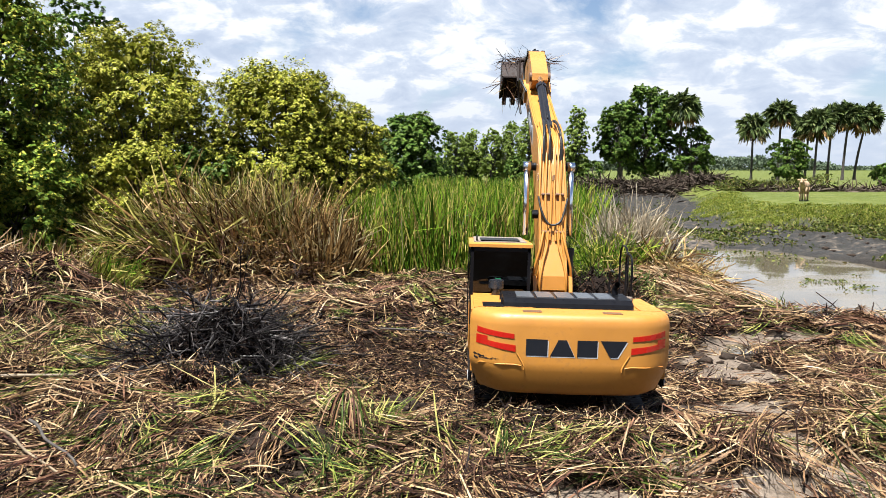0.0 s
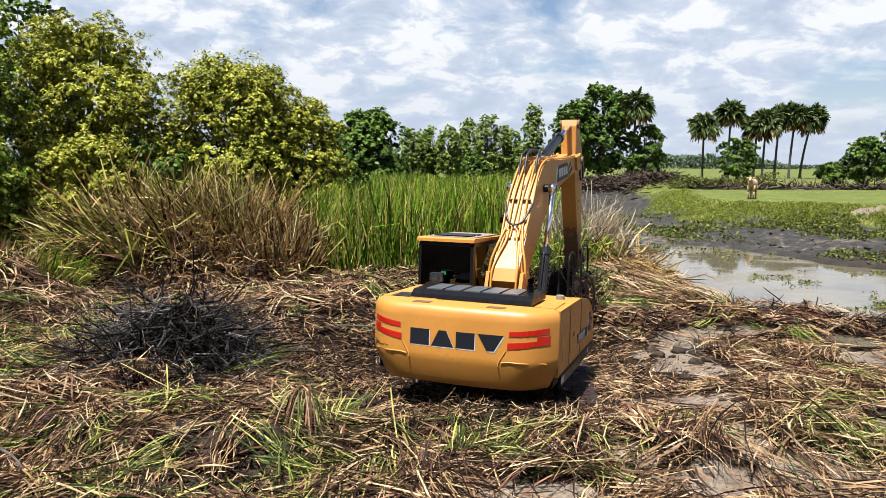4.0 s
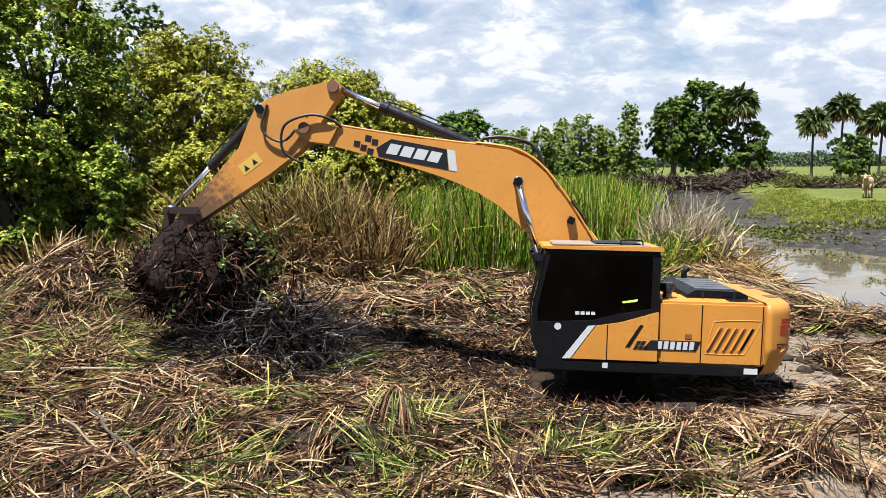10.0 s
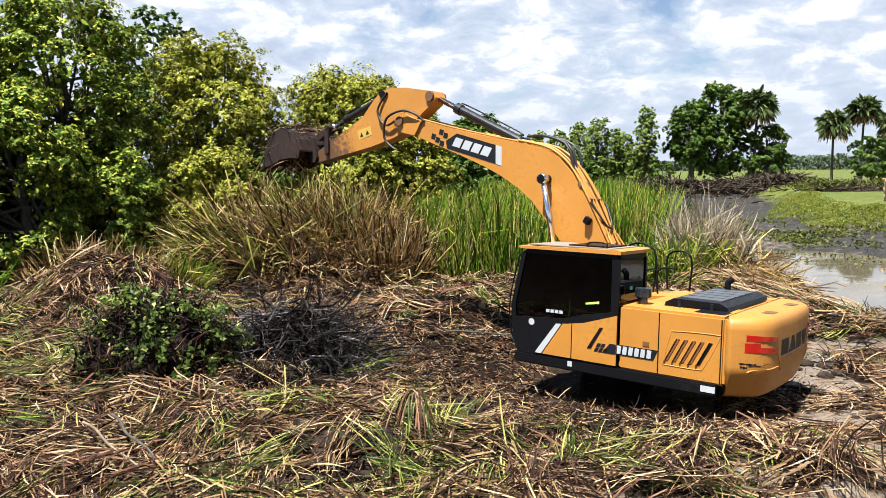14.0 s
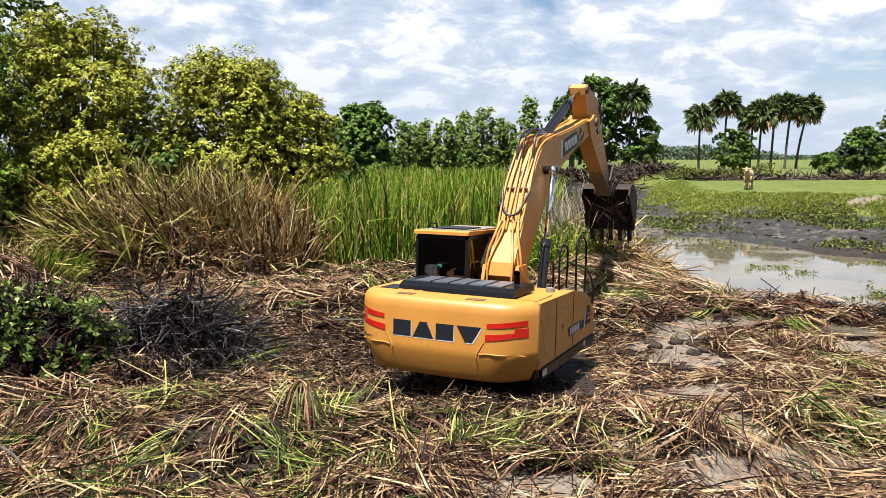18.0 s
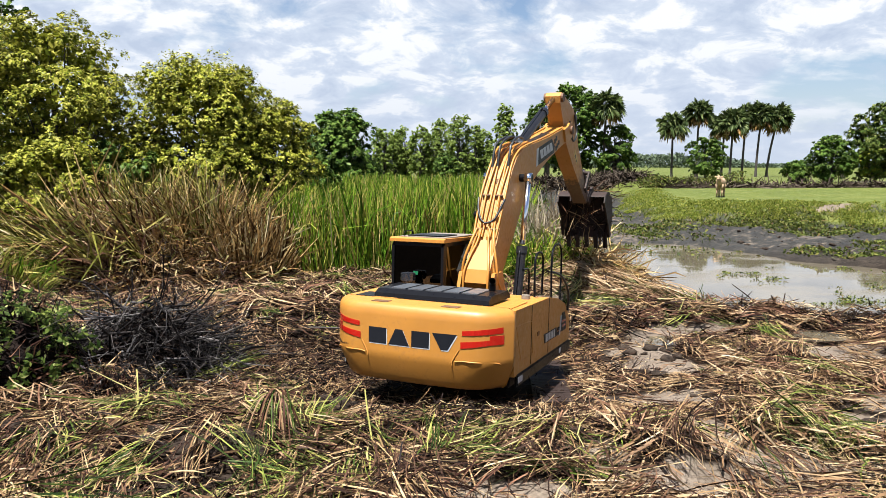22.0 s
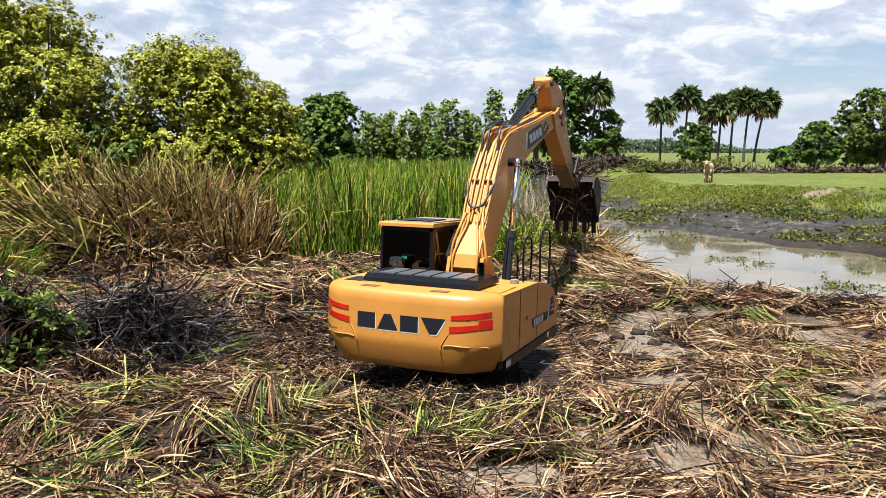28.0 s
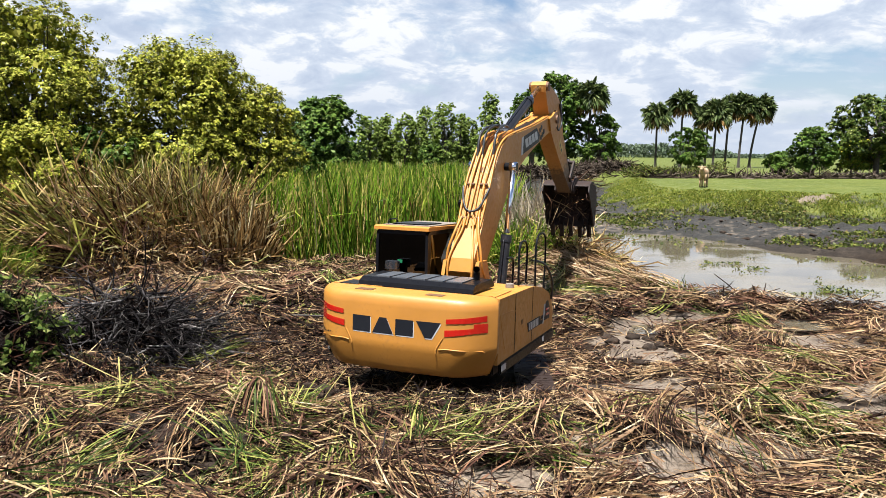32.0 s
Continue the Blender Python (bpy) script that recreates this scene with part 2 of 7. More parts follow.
FARWOOD = blade_material("haze_greyed_wood_leaf", [(0.0, (0.085, 0.12, 0.07)), (1.0, (0.16, 0.20, 0.125))], 0.8, 0.2, 0.3, 0.1)
DLEAF = blade_material("dark_shrub_leaf", [(0.0, (0.032, 0.06, 0.014)), (0.6, (0.10, 0.15, 0.03)), (0.9, (0.27, 0.31, 0.07)), (1.0, (0.56, 0.58, 0.22))], 0.35, 0.3, 0.35)
WEED = blade_material("water_weed_leaf", [(0.0, (0.03, 0.045, 0.010)), (0.5, (0.09, 0.115, 0.022)), (0.85, (0.21, 0.22, 0.055)), (1.0, (0.18, 0.11, 0.055))], 0.4, 0.25, 0.25)
GRASS = blade_material("pasture_grass", [(0.0, (0.075, 0.11, 0.014)), (0.55, (0.21, 0.26, 0.036)), (1.0, (0.46, 0.43, 0.11))], 0.5, 0.42, 0.3)
BARK, _nt, _p = principled("bark", (0.056, 0.04, 0.028), 0.85)
_nt.links.new(ramp(_nt, noise_fac(_nt, 9.0, 6.0), [(0.3, (0.018, 0.014, 0.011)), (0.7, (0.075, 0.062, 0.05))]), _p.inputs["Base Color"])
bumped(_nt, _p, noise_fac(_nt, 14.0), 0.6, 0.03)
HIDE, _nt, _p = principled("tan_hide", (0.31, 0.198, 0.105), 0.75)
_nt.links.new(ramp(_nt, noise_fac(_nt, 3.0), [(0.35, (0.25, 0.15, 0.08)), (0.65, (0.36, 0.25, 0.15))]), _p.inputs["Base Color"])
HOOF, _, _ = principled("dark_hoof", (0.025, 0.019, 0.015), 0.6)

# mud, wet in the hollows and darkened for their shade, with grass where the bank rises
GROUND, _nt, _p = principled("swamp_ground", rough=0.75)
_geo = _nt.nodes.new("ShaderNodeNewGeometry").outputs["Position"]
_sep = _nt.nodes.new("ShaderNodeSeparateXYZ")
_nt.links.new(_geo, _sep.inputs[0])
_big, _mid, _fine = (noise_fac(_nt, s, 8.0, 0.62, _geo) for s in (0.35, 2.2, 19.0))
_mud = ramp(_nt, mixed(_nt, 0.5, _mid, _fine), [(0.32, (0.008, 0.006, 0.004)), (0.5, (0.02, 0.0135, 0.009)), (0.62, (0.036, 0.025, 0.017)), (0.78, (0.07, 0.052, 0.038))])
_grey = ramp(_nt, mixed(_nt, 0.7, _mid, _fine), [(0.3, (0.008, 0.008, 0.007)), (0.45, (0.021, 0.020, 0.018)), (0.6, (0.045, 0.042, 0.037)), (0.75, (0.085, 0.08, 0.07))])
_pale = ramp(_nt, mixed(_nt, 0.6, _mid, _fine), [(0.3, (0.034, 0.026, 0.018)), (0.44, (0.105, 0.08, 0.058)), (0.62, (0.175, 0.138, 0.104))])
_turf = ramp(_nt, mixed(_nt, 0.5, _big, _fine), [(0.32, (0.036, 0.046, 0.011)), (0.5, (0.076, 0.092, 0.02)), (0.68, (0.135, 0.13, 0.04))])
_far = ranged(_nt, _sep.outputs[1], 22.0, 30.0)
_rise = _nt.nodes.new("ShaderNodeMath")
_rise.operation = "MULTIPLY_ADD"
_nt.links.new(_big, _rise.inputs[0])
_rise.inputs[1].default_value = 1.1
_nt.links.new(_sep.outputs[2], _rise.inputs[2])
_green = _nt.nodes.new("ShaderNodeAttribute")
_green.attribute_name = "turf"
_nt.links.new(_green.outputs["Fac"], _rise.inputs[2])
_isgrass = ranged(_nt, _rise.outputs[0], 0.85, 1.1)
_open = _nt.nodes.new("ShaderNodeAttribute")
_open.attribute_name = "open_mud"
_clay = _nt.nodes.new("ShaderNodeMath")
_clay.operation = "MULTIPLY_ADD"
_nt.links.new(_mid, _clay.inputs[0])
_clay.inputs[1].default_value = 1.0
_nt.links.new(_open.outputs["Fac"], _clay.inputs[2])
_nt.links.new(mixed(_nt, _isgrass, mixed(_nt, ranged(_nt, _clay.outputs[0], 0.82, 1.08), mixed(_nt, _far, _mud, _grey), _pale), _turf), _p.inputs["Base Color"])
_nt.links.new(ranged(_nt, _mid, 0.35, 0.65, 0.45, 0.9), _p.inputs["Roughness"])
_nt.links.new(ranged(_nt, _open.outputs["Fac"], 0.0, 1.0, 0.03, 0.16), _p.inputs["Specular IOR Level"])
bumped(_nt, _p, mixed(_nt, 0.4, _mid, _fine), 0.7, 0.05)

WATER, _nt, _p = principled("muddy_pond_water", (0.12, 0.092, 0.055), 0.05)
_p.inputs["IOR"].default_value = 1.55
_map = _nt.nodes.new("ShaderNodeMapping")
_map.inputs["Scale"].default_value = (0.5, 1.0, 1.0)
_nt.links.new(_nt.nodes.new("ShaderNodeTexCoord").outputs["Object"], _map.inputs[0])
_scum = ranged(_nt, noise_fac(_nt, 0.55, 6.0, 0.6, _map.outputs[0]), 0.47, 0.56)
_nt.links.new(mixed(_nt, _scum, (0.09, 0.075, 0.05), (0.12, 0.098, 0.066)), _p.inputs["Base Color"])
_nt.links.new(ranged(_nt, _scum, 0.0, 1.0, 0.03, 0.14), _p.inputs["Roughness"])
_nt.links.new(ranged(_nt, _scum, 0.0, 1.0, 0.75, 0.5), _p.inputs["Specular IOR Level"])
bumped(_nt, _p, noise_fac(_nt, 2.5, 3.0), 0.05, 0.02)
CLAY, _nt, _p = principled("wet_clay_lump", rough=0.75)
_p.inputs["Specular IOR Level"].default_value = 0.12
_nt.links.new(ramp(_nt, noise_fac(_nt, 7.0, 8.0), [(0.3, (0.010, 0.007, 0.005)), (0.6, (0.038, 0.026, 0.018)), (0.8, (0.085, 0.063, 0.046))]), _p.inputs["Base Color"])
bumped(_nt, _p, noise_fac(_nt, 12.0, 8.0), 1.0, 0.05)
# root peat taken near black to carry the shade below the leaves
ROOTBALL, _nt, _p = principled("shade_dark_root_peat", rough=0.9)
_nt.links.new(ramp(_nt, noise_fac(_nt, 9.0, 8.0), [(0.35, (0.004, 0.003, 0.0025)), (0.7, (0.022, 0.013, 0.009))]), _p.inputs["Base Color"])
_p.inputs["Specular IOR Level"].default_value = 0.1
bumped(_nt, _p, noise_fac(_nt, 16.0, 8.0), 1.0, 0.06)

# ---- shape helpers ----
rng = np.random.default_rng(7)


def mesh_np(name, verts, faces, material, smooth=False):
    """A mesh from arrays: verts n x 3, faces m x k."""
    me = bpy.data.meshes.new(name)
    n, (m, k) = len(verts), faces.shape
    me.vertices.add(n)
    me.vertices.foreach_set("co", np.asarray(verts, np.float32).ravel())
    me.loops.add(m * k)
    me.loops.foreach_set("vertex_index", faces.astype(np.int32).ravel())
    me.polygons.add(m)
    me.polygons.foreach_set("loop_start", np.arange(0, m * k, k, dtype=np.int32))
    if smooth:
        me.polygons.foreach_set("use_smooth", np.ones(m, bool))
    me.update(calc_edges=True)
    me.materials.append(material)
    return me


def unit(v):
    return v / np.maximum(np.linalg.norm(v, axis=-1, keepdims=True), 1e-9)


def blade_arrays(base, way, length, width, droop=0.0, segs=3, sag=None, flat=0.0):
    """Strips that start at base, run along way and bend by droop towards sag (down). Returns verts, faces."""
    n = len(base)
    way = unit(way)
    sag = np.array([0, 0, -1.0]) if sag is None else sag
    side = unit(np.cross(way, rng.normal(size=(n, 3)) + np.array([0, 0, flat])))
    s = np.linspace(0, 1, segs + 1)
    droop = np.broadcast_to(np.asarray(droop, float), (n,))
    mid = base[:, None] + way[:, None] * (length[:, None] * s)[..., None] + (np.asarray(sag) * (droop * length)[:, None])[:, None] * (s**2)[None, :, None]
    w = width[:, None] * np.array([0.75] + [1.0] * (segs - 1) + [0.18])[None] * 0.5
    verts = np.stack([mid - side[:, None] * w[..., None], mid + side[:, None] * w[..., None]], 2)
    q = np.arange(segs)[:, None] * 2 + np.array([0, 1, 3, 2])
    faces = (np.arange(n)[:, None, None] * (2 * (segs + 1)) + q[None]).reshape(-1, 4)
    return verts.reshape(-1, 3), faces


def kinked_arrays(base, way, length, width, kink=0.25, flat=0.0, at=(0.35, 0.65), fall=0.0):
    """Stiff strips of two straight runs with a bend between them. Returns verts, faces."""
    n = len(base)
    way = unit(way)
    cut = rng.uniform(at[0], at[1], n)[:, None] * length[:, None]
    mid = base + way * cut
    on = unit(way + rng.normal(size=(n, 3)) * kink + np.array([0, 0, -1.0]) * np.broadcast_to(np.asarray(fall, float), (n,))[:, None])
    tip = mid + on * (length[:, None] - cut)
    side = unit(np.cross(way + on, rng.normal(size=(n, 3)) + np.array([0, 0, flat])))
    w = width[:, None] * 0.5
    verts = np.stack([base - side * w * 0.8, base + side * w * 0.8, mid - side * w, mid + side * w, tip - side * w * 0.35, tip + side * w * 0.35], 1)
    q = np.array([[0, 1, 3, 2], [2, 3, 5, 4]])
    return verts.reshape(-1, 3), (np.arange(n)[:, None, None] * 6 + q[None]).reshape(-1, 4)


def blades(name, base, way, length, width, material, droop=0.0, segs=3, sag=None, flat=0.0):
    return mesh_np(name, *blade_arrays(base, way, length, width, droop, segs, sag, flat), material)


def stick_arrays(a, b, r0, r1, sides=4):
    """Thin tapered sticks from a to b."""
    n = len(a)
    w = unit(b - a)
    u = unit(np.cross(w, rng.normal(size=(n, 3))))
    v = np.cross(w, u)
    th = np.arange(sides) * 2 * np.pi / sides
    ring = u[:, None] * np.cos(th)[None, :, None] + v[:, None] * np.sin(th)[None, :, None]
    verts = np.concatenate([a[:, None] + ring * r0[:, None, None], b[:, None] + ring * r1[:, None, None]], 1)
    k = np.arange(sides)
    q = np.stack([k, (k + 1) % sides, (k + 1) % sides + sides, k + sides], 1)
    return verts.reshape(-1, 3), (np.arange(n)[:, None, None] * 2 * sides + q[None]).reshape(-1, 4)


def joined(*pairs):
    vs, fs, n = [], [], 0
    for v, f in pairs:
        vs.append(v)
        fs.append(f + n)
        n += len(v)
    return np.concatenate(vs), np.concatenate(fs)


def leaves_arrays(points, size, up=0.3, out=None, wide=0.45):
    """Small pointed leaves, one at each point; out: the way they face, else every way."""
    n = len(points)
    nrm = rng.normal(size=(n, 3)) * (1.0 if out is None else 0.42) + np.array([0, 0, up])
    if out is not None:
        nrm = nrm + out
    nrm = unit(nrm)
    a = unit(np.cross(nrm, rng.normal(size=(n, 3))))
    b = np.cross(nrm, a)
    s = (size * rng.uniform(0.6, 1.4, n))[:, None]
    v = np.stack([points - a * s, points - b * s * wide + nrm * s * 0.12, points + a * s, points + b * s * wide + nrm * s * 0.12], 1)
    return v.reshape(-1, 3), np.arange(4 * n).reshape(-1, 4)


def tube_arrays(path, radii, sides=8):
    """A round tube along a list of points."""
    path = np.asarray(path, float)
    m = len(path)
    t = unit(np.gradient(path, axis=0))
    ref = np.array([0.3, 0.9, 0.1]) if abs(t[0][0]) > 0.8 else np.array([1.0, 0.05, 0.1])
    u = unit(np.cross(t, ref))
    v = np.cross(t, u)
    th = np.arange(sides) * 2 * np.pi / sides
    verts = path[:, None] + (u[:, None] * np.cos(th)[None, :, None] + v[:, None] * np.sin(th)[None, :, None]) * np.asarray(radii, float)[:, None, None]
    k = np.arange(sides)
    q = np.stack([k, (k + 1) % sides, (k + 1) % sides + sides, k + sides], 1)
    faces = (np.arange(m - 1)[:, None, None] * sides + q[None]).reshape(-1, 4)
    return verts.reshape(-1, 3), faces


def put(name, me, parent=None, label="", **tags):
    ob = new(name, me)
    if parent is not None:
        ob.parent = parent
    return tagged(ob, label=label, **tags)


def part(name, bm, material, parent, label="", smooth=False, bevel=0.0):
    """Links a bmesh as one mesh object under a thing or a part."""
    if bevel:
        bmesh.ops.bevel(bm, geom=[e for e in bm.edges if e.calc_face_angle(0) > 0.5], offset=bevel, segments=2, affect="EDGES", clamp_overlap=True)
    me = bpy.data.meshes.new(name)
    bmesh.ops.recalc_face_normals(bm, faces=bm.faces)
    bm.to_mesh(me)
    bm.free()
    me.materials.append(material)
    if smooth:
        for f in me.polygons:
            f.use_smooth = True
    return put(name, me, parent, label)


def box(x0, x1, y0, y1, z0, z1, bm=None):
    bm = bm or bmesh.new()
    bmesh.ops.create_cube(bm, size=1, matrix=Matrix.Translation(((x0 + x1) / 2, (y0 + y1) / 2, (z0 + z1) / 2)) @ Matrix.Diagonal((x1 - x0, y1 - y0, z1 - z0, 1)))
    return bm


def prism(outline, y0, y1, bm=None, axis="y"):
    """A plate: an outline in x, z drawn out between y0 and y1 (or an outline in x, y between two heights)."""
    bm = bm or bmesh.new()
    place = (lambda p, h: (p[0], h, p[1])) if axis == "y" else (lambda p, h: (p[0], p[1], h)) if axis == "z" else (lambda p, h: (h, p[0], p[1]))
    a = [bm.verts.new(place(p, y0)) for p in outline]
    b = [bm.verts.new(place(p, y1)) for p in outline]
    bm.faces.new(a[::-1])
    bm.faces.new(b)
    for i in range(len(a)):
        j = (i + 1) % len(a)
        bm.faces.new((a[i], a[j], b[j], b[i]))
    return bm


def rod(a, b, r, bm=None, r2=None, sides=16):
    """A round bar from a to b."""
    bm = bm or bmesh.new()
    a, b = Vector(a), Vector(b)
    m = Matrix.Translation((a + b) / 2) @ (b - a).to_track_quat("Z", "Y").to_matrix().to_4x4()
    bmesh.ops.create_cone(bm, cap_ends=True, segments=sides, radius1=r, radius2=r if r2 is None else r2, depth=(b - a).length, matrix=m)
    return bm


def pipe(path, r, bm=None, sides=6):
    """A bent tube through points, rounded between them."""
    bm = bm or bmesh.new()
    pts = [Vector(p) for p in path]
    fine = []
    for i in range(len(pts) - 1):
        p0, p1, p2, p3 = pts[max(i - 1, 0)], pts[i], pts[i + 1], pts[min(i + 2, len(pts) - 1)]
        for k in range(5):
            s = k / 5
            fine.append(0.5 * (2 * p1 + (p2 - p0) * s + (2 * p0 - 5 * p1 + 4 * p2 - p3) * s * s + (3 * p1 - p0 - 3 * p2 + p3) * s**3))
    fine.append(pts[-1])
    v, f = tube_arrays([tuple(p) for p in fine], [r] * len(fine), sides)
    vs = [bm.verts.new(p) for p in v]
    for q in f:
        bm.faces.new([vs[i] for i in q])
    return bm


def noise2(x, y, scale, seed=0, octaves=4):
    """Smooth value noise over the plan, -1 to 1."""
    out, amp, tot = np.zeros(np.broadcast(x, y).shape), 1.0, 0.0
    for o in range(octaves):
        table = np.random.default_rng(seed * 31 + o).uniform(-1, 1, (64, 64))
        u, v = np.asarray(x) * scale * 2**o + 17.3 * o, np.asarray(y) * scale * 2**o + 9.1 * o
        i, j = np.floor(u).astype(int), np.floor(v).astype(int)
        a, b = u - i, v - j
        a, b = a * a * (3 - 2 * a), b * b * (3 - 2 * b)
        g = lambda p, q: table[p % 64, q % 64]
        out = out + amp * ((g(i, j) * (1 - a) + g(i + 1, j) * a) * (1 - b) + (g(i, j + 1) * (1 - a) + g(i + 1, j + 1) * a) * b)
        tot += amp
        amp *= 0.5
    return out / tot


def step(v, a, b):
    s = np.clip((np.asarray(v, float) - a) / (b - a), 0, 1)
    return s * s * (3 - 2 * s)


# ---- the lie of the land ----
CX, CY, CZ = 1.831, 12.518, 0.239      # the machine's swing axis, at the height of the counterweight's underside


def bank_edge(y):
    """The toe of the pasture bank, over the plan's depth."""
    return np.interp(y, [8, 15, 25, 32, 36, 38.6, 39.4, 40.2, 41, 44, 49, 58, 64], [50, 40, 31, 28, 26.5, 24.5, 21, 17.5, 16.3, 16.2, 16.5, 20.0, 22.0])


def bank_crest(y):
    """The upper edge of the bank, where the level pasture begins."""
    return np.interp(y, [8, 15, 25, 32, 36, 38.6, 40.2, 41.5, 43, 44.5, 49, 58, 64], [54, 45, 36, 33, 31.5, 30.5, 29, 26, 21.5, 19.6, 19.8, 23.0, 25.0])


def far_shore(y):
    """The pond's shore below the pasture bank."""
    return np.interp(y, [14, 21.3, 24, 26, 28.5, 31, 33.4, 35], [19, 17.5, 16.9, 16.1, 15.3, 14.6, 13.0, 11])


def bare_lip(x, y):
    """Where the bank's upper edge is worn to bare earth, 0 to 1."""
    worn = np.exp(-(((x - 26.8) / 2.4) ** 2 + ((y - 40.0) / 0.9) ** 2) ** 2)
    path = np.exp(-((y - 62.5) / 1.2) ** 2) * step(x, 22.5, 24) * (1 - step(x, 29, 31))
    return np.maximum(worn, 0.8 * path) * step(noise2(x, y, 0.5, 19, 2), -0.4, -0.1)


def shore(y):
    """The near and left shore of the pond."""
    return np.interp(y, [15.5, 16, 16.5, 17.1, 18, 20, 26, 30, 33], [15.0, 12.6, 11.2, 9.4, 7.9, 7.75, 8.1, 9.0, 10.5])


MUD = ((1.6, 7.1, 1.0, 0.35), (3.6, 7.25, 1.2, 0.6), (4.2, 8.8, 0.35, 0.9), (2.7, 8.15, 0.5, 0.25), (4.1, 10.7, 0.7, 0.45), (5.2, 8.0, 1.1, 0.45), (8.4, 12.4, 1.3, 0.45),
       (7.8, 10.15, 0.9, 0.35), (5.2, 17.4, 1.2, 1.3), (7.3, 14.8, 1.4, 0.5), (6.6, 11.4, 0.7, 0.25), (6.6, 6.9, 1.0, 0.35), (-0.3, 10.0, 0.5, 0.25))


def open_mud(x, y):
    """Where smooth pale mud lies open between the cut reeds, 0 to 1."""
    x, y = np.asarray(x, float), np.asarray(y, float)
    m = np.zeros(np.broadcast(x, y).shape)
    for cx, cy, rx, ry in MUD:
        m = np.maximum(m, np.exp(-(((x - cx) / rx) ** 2 + ((y - cy) / ry) ** 2)))
    m = m + 0.28 * noise2(x, y, 1.3, 12, 3)
    m = np.maximum(m, 0.8 * step(noise2(x, y, 0.55, 13, 3), 0.11, 0.36) * step(x, 2.5, 4.0) * (1 - step(y, 15, 18)))
    return step(m, 0.23, 0.5)


CRUMB = ((-4.0, 11.35, 0.9, 0.35), (-1.9, 8.35, 0.8, 0.45), (-0.1, 10.2, 0.8, 0.35), (-2.3, 7.3, 1.0, 0.4), (-4.1, 9.0, 0.7, 0.4), (-6.4, 9.4, 0.8, 0.5), (-6.1, 8.6, 0.8, 0.35), (1.0, 10.4, 0.9, 0.3),
         (4.9, 13.2, 1.0, 1.5), (6.6, 9.6, 1.0, 0.35), (-2.9, 14.6, 1.0, 0.4), (-0.6, 13.0, 0.7, 0.8), (5.2, 10.6, 0.6, 0.5))


def crumbs(x, y):
    """Where broken dark clods and rotten scraps lie on top, 0 to 1; noise adds dark patches for wet mud and shaded
    hollows.
    """
    m = np.zeros(np.broadcast(x, y).shape)
    for cx, cy, rx, ry in CRUMB:
        m = np.maximum(m, np.exp(-(((x - cx) / rx) ** 2 + ((y - cy) / ry) ** 2)))
    return step(m + 0.75 * noise2(x, y, 0.8, 14, 3), 0.28, 0.6) * (np.asarray(y) < 22) * (1 - 0.55 * step(x, 2.5, 4.5)) * (1 - 0.7 * step(-x, 4.5, 6.5) * step(y, 11.5, 13))


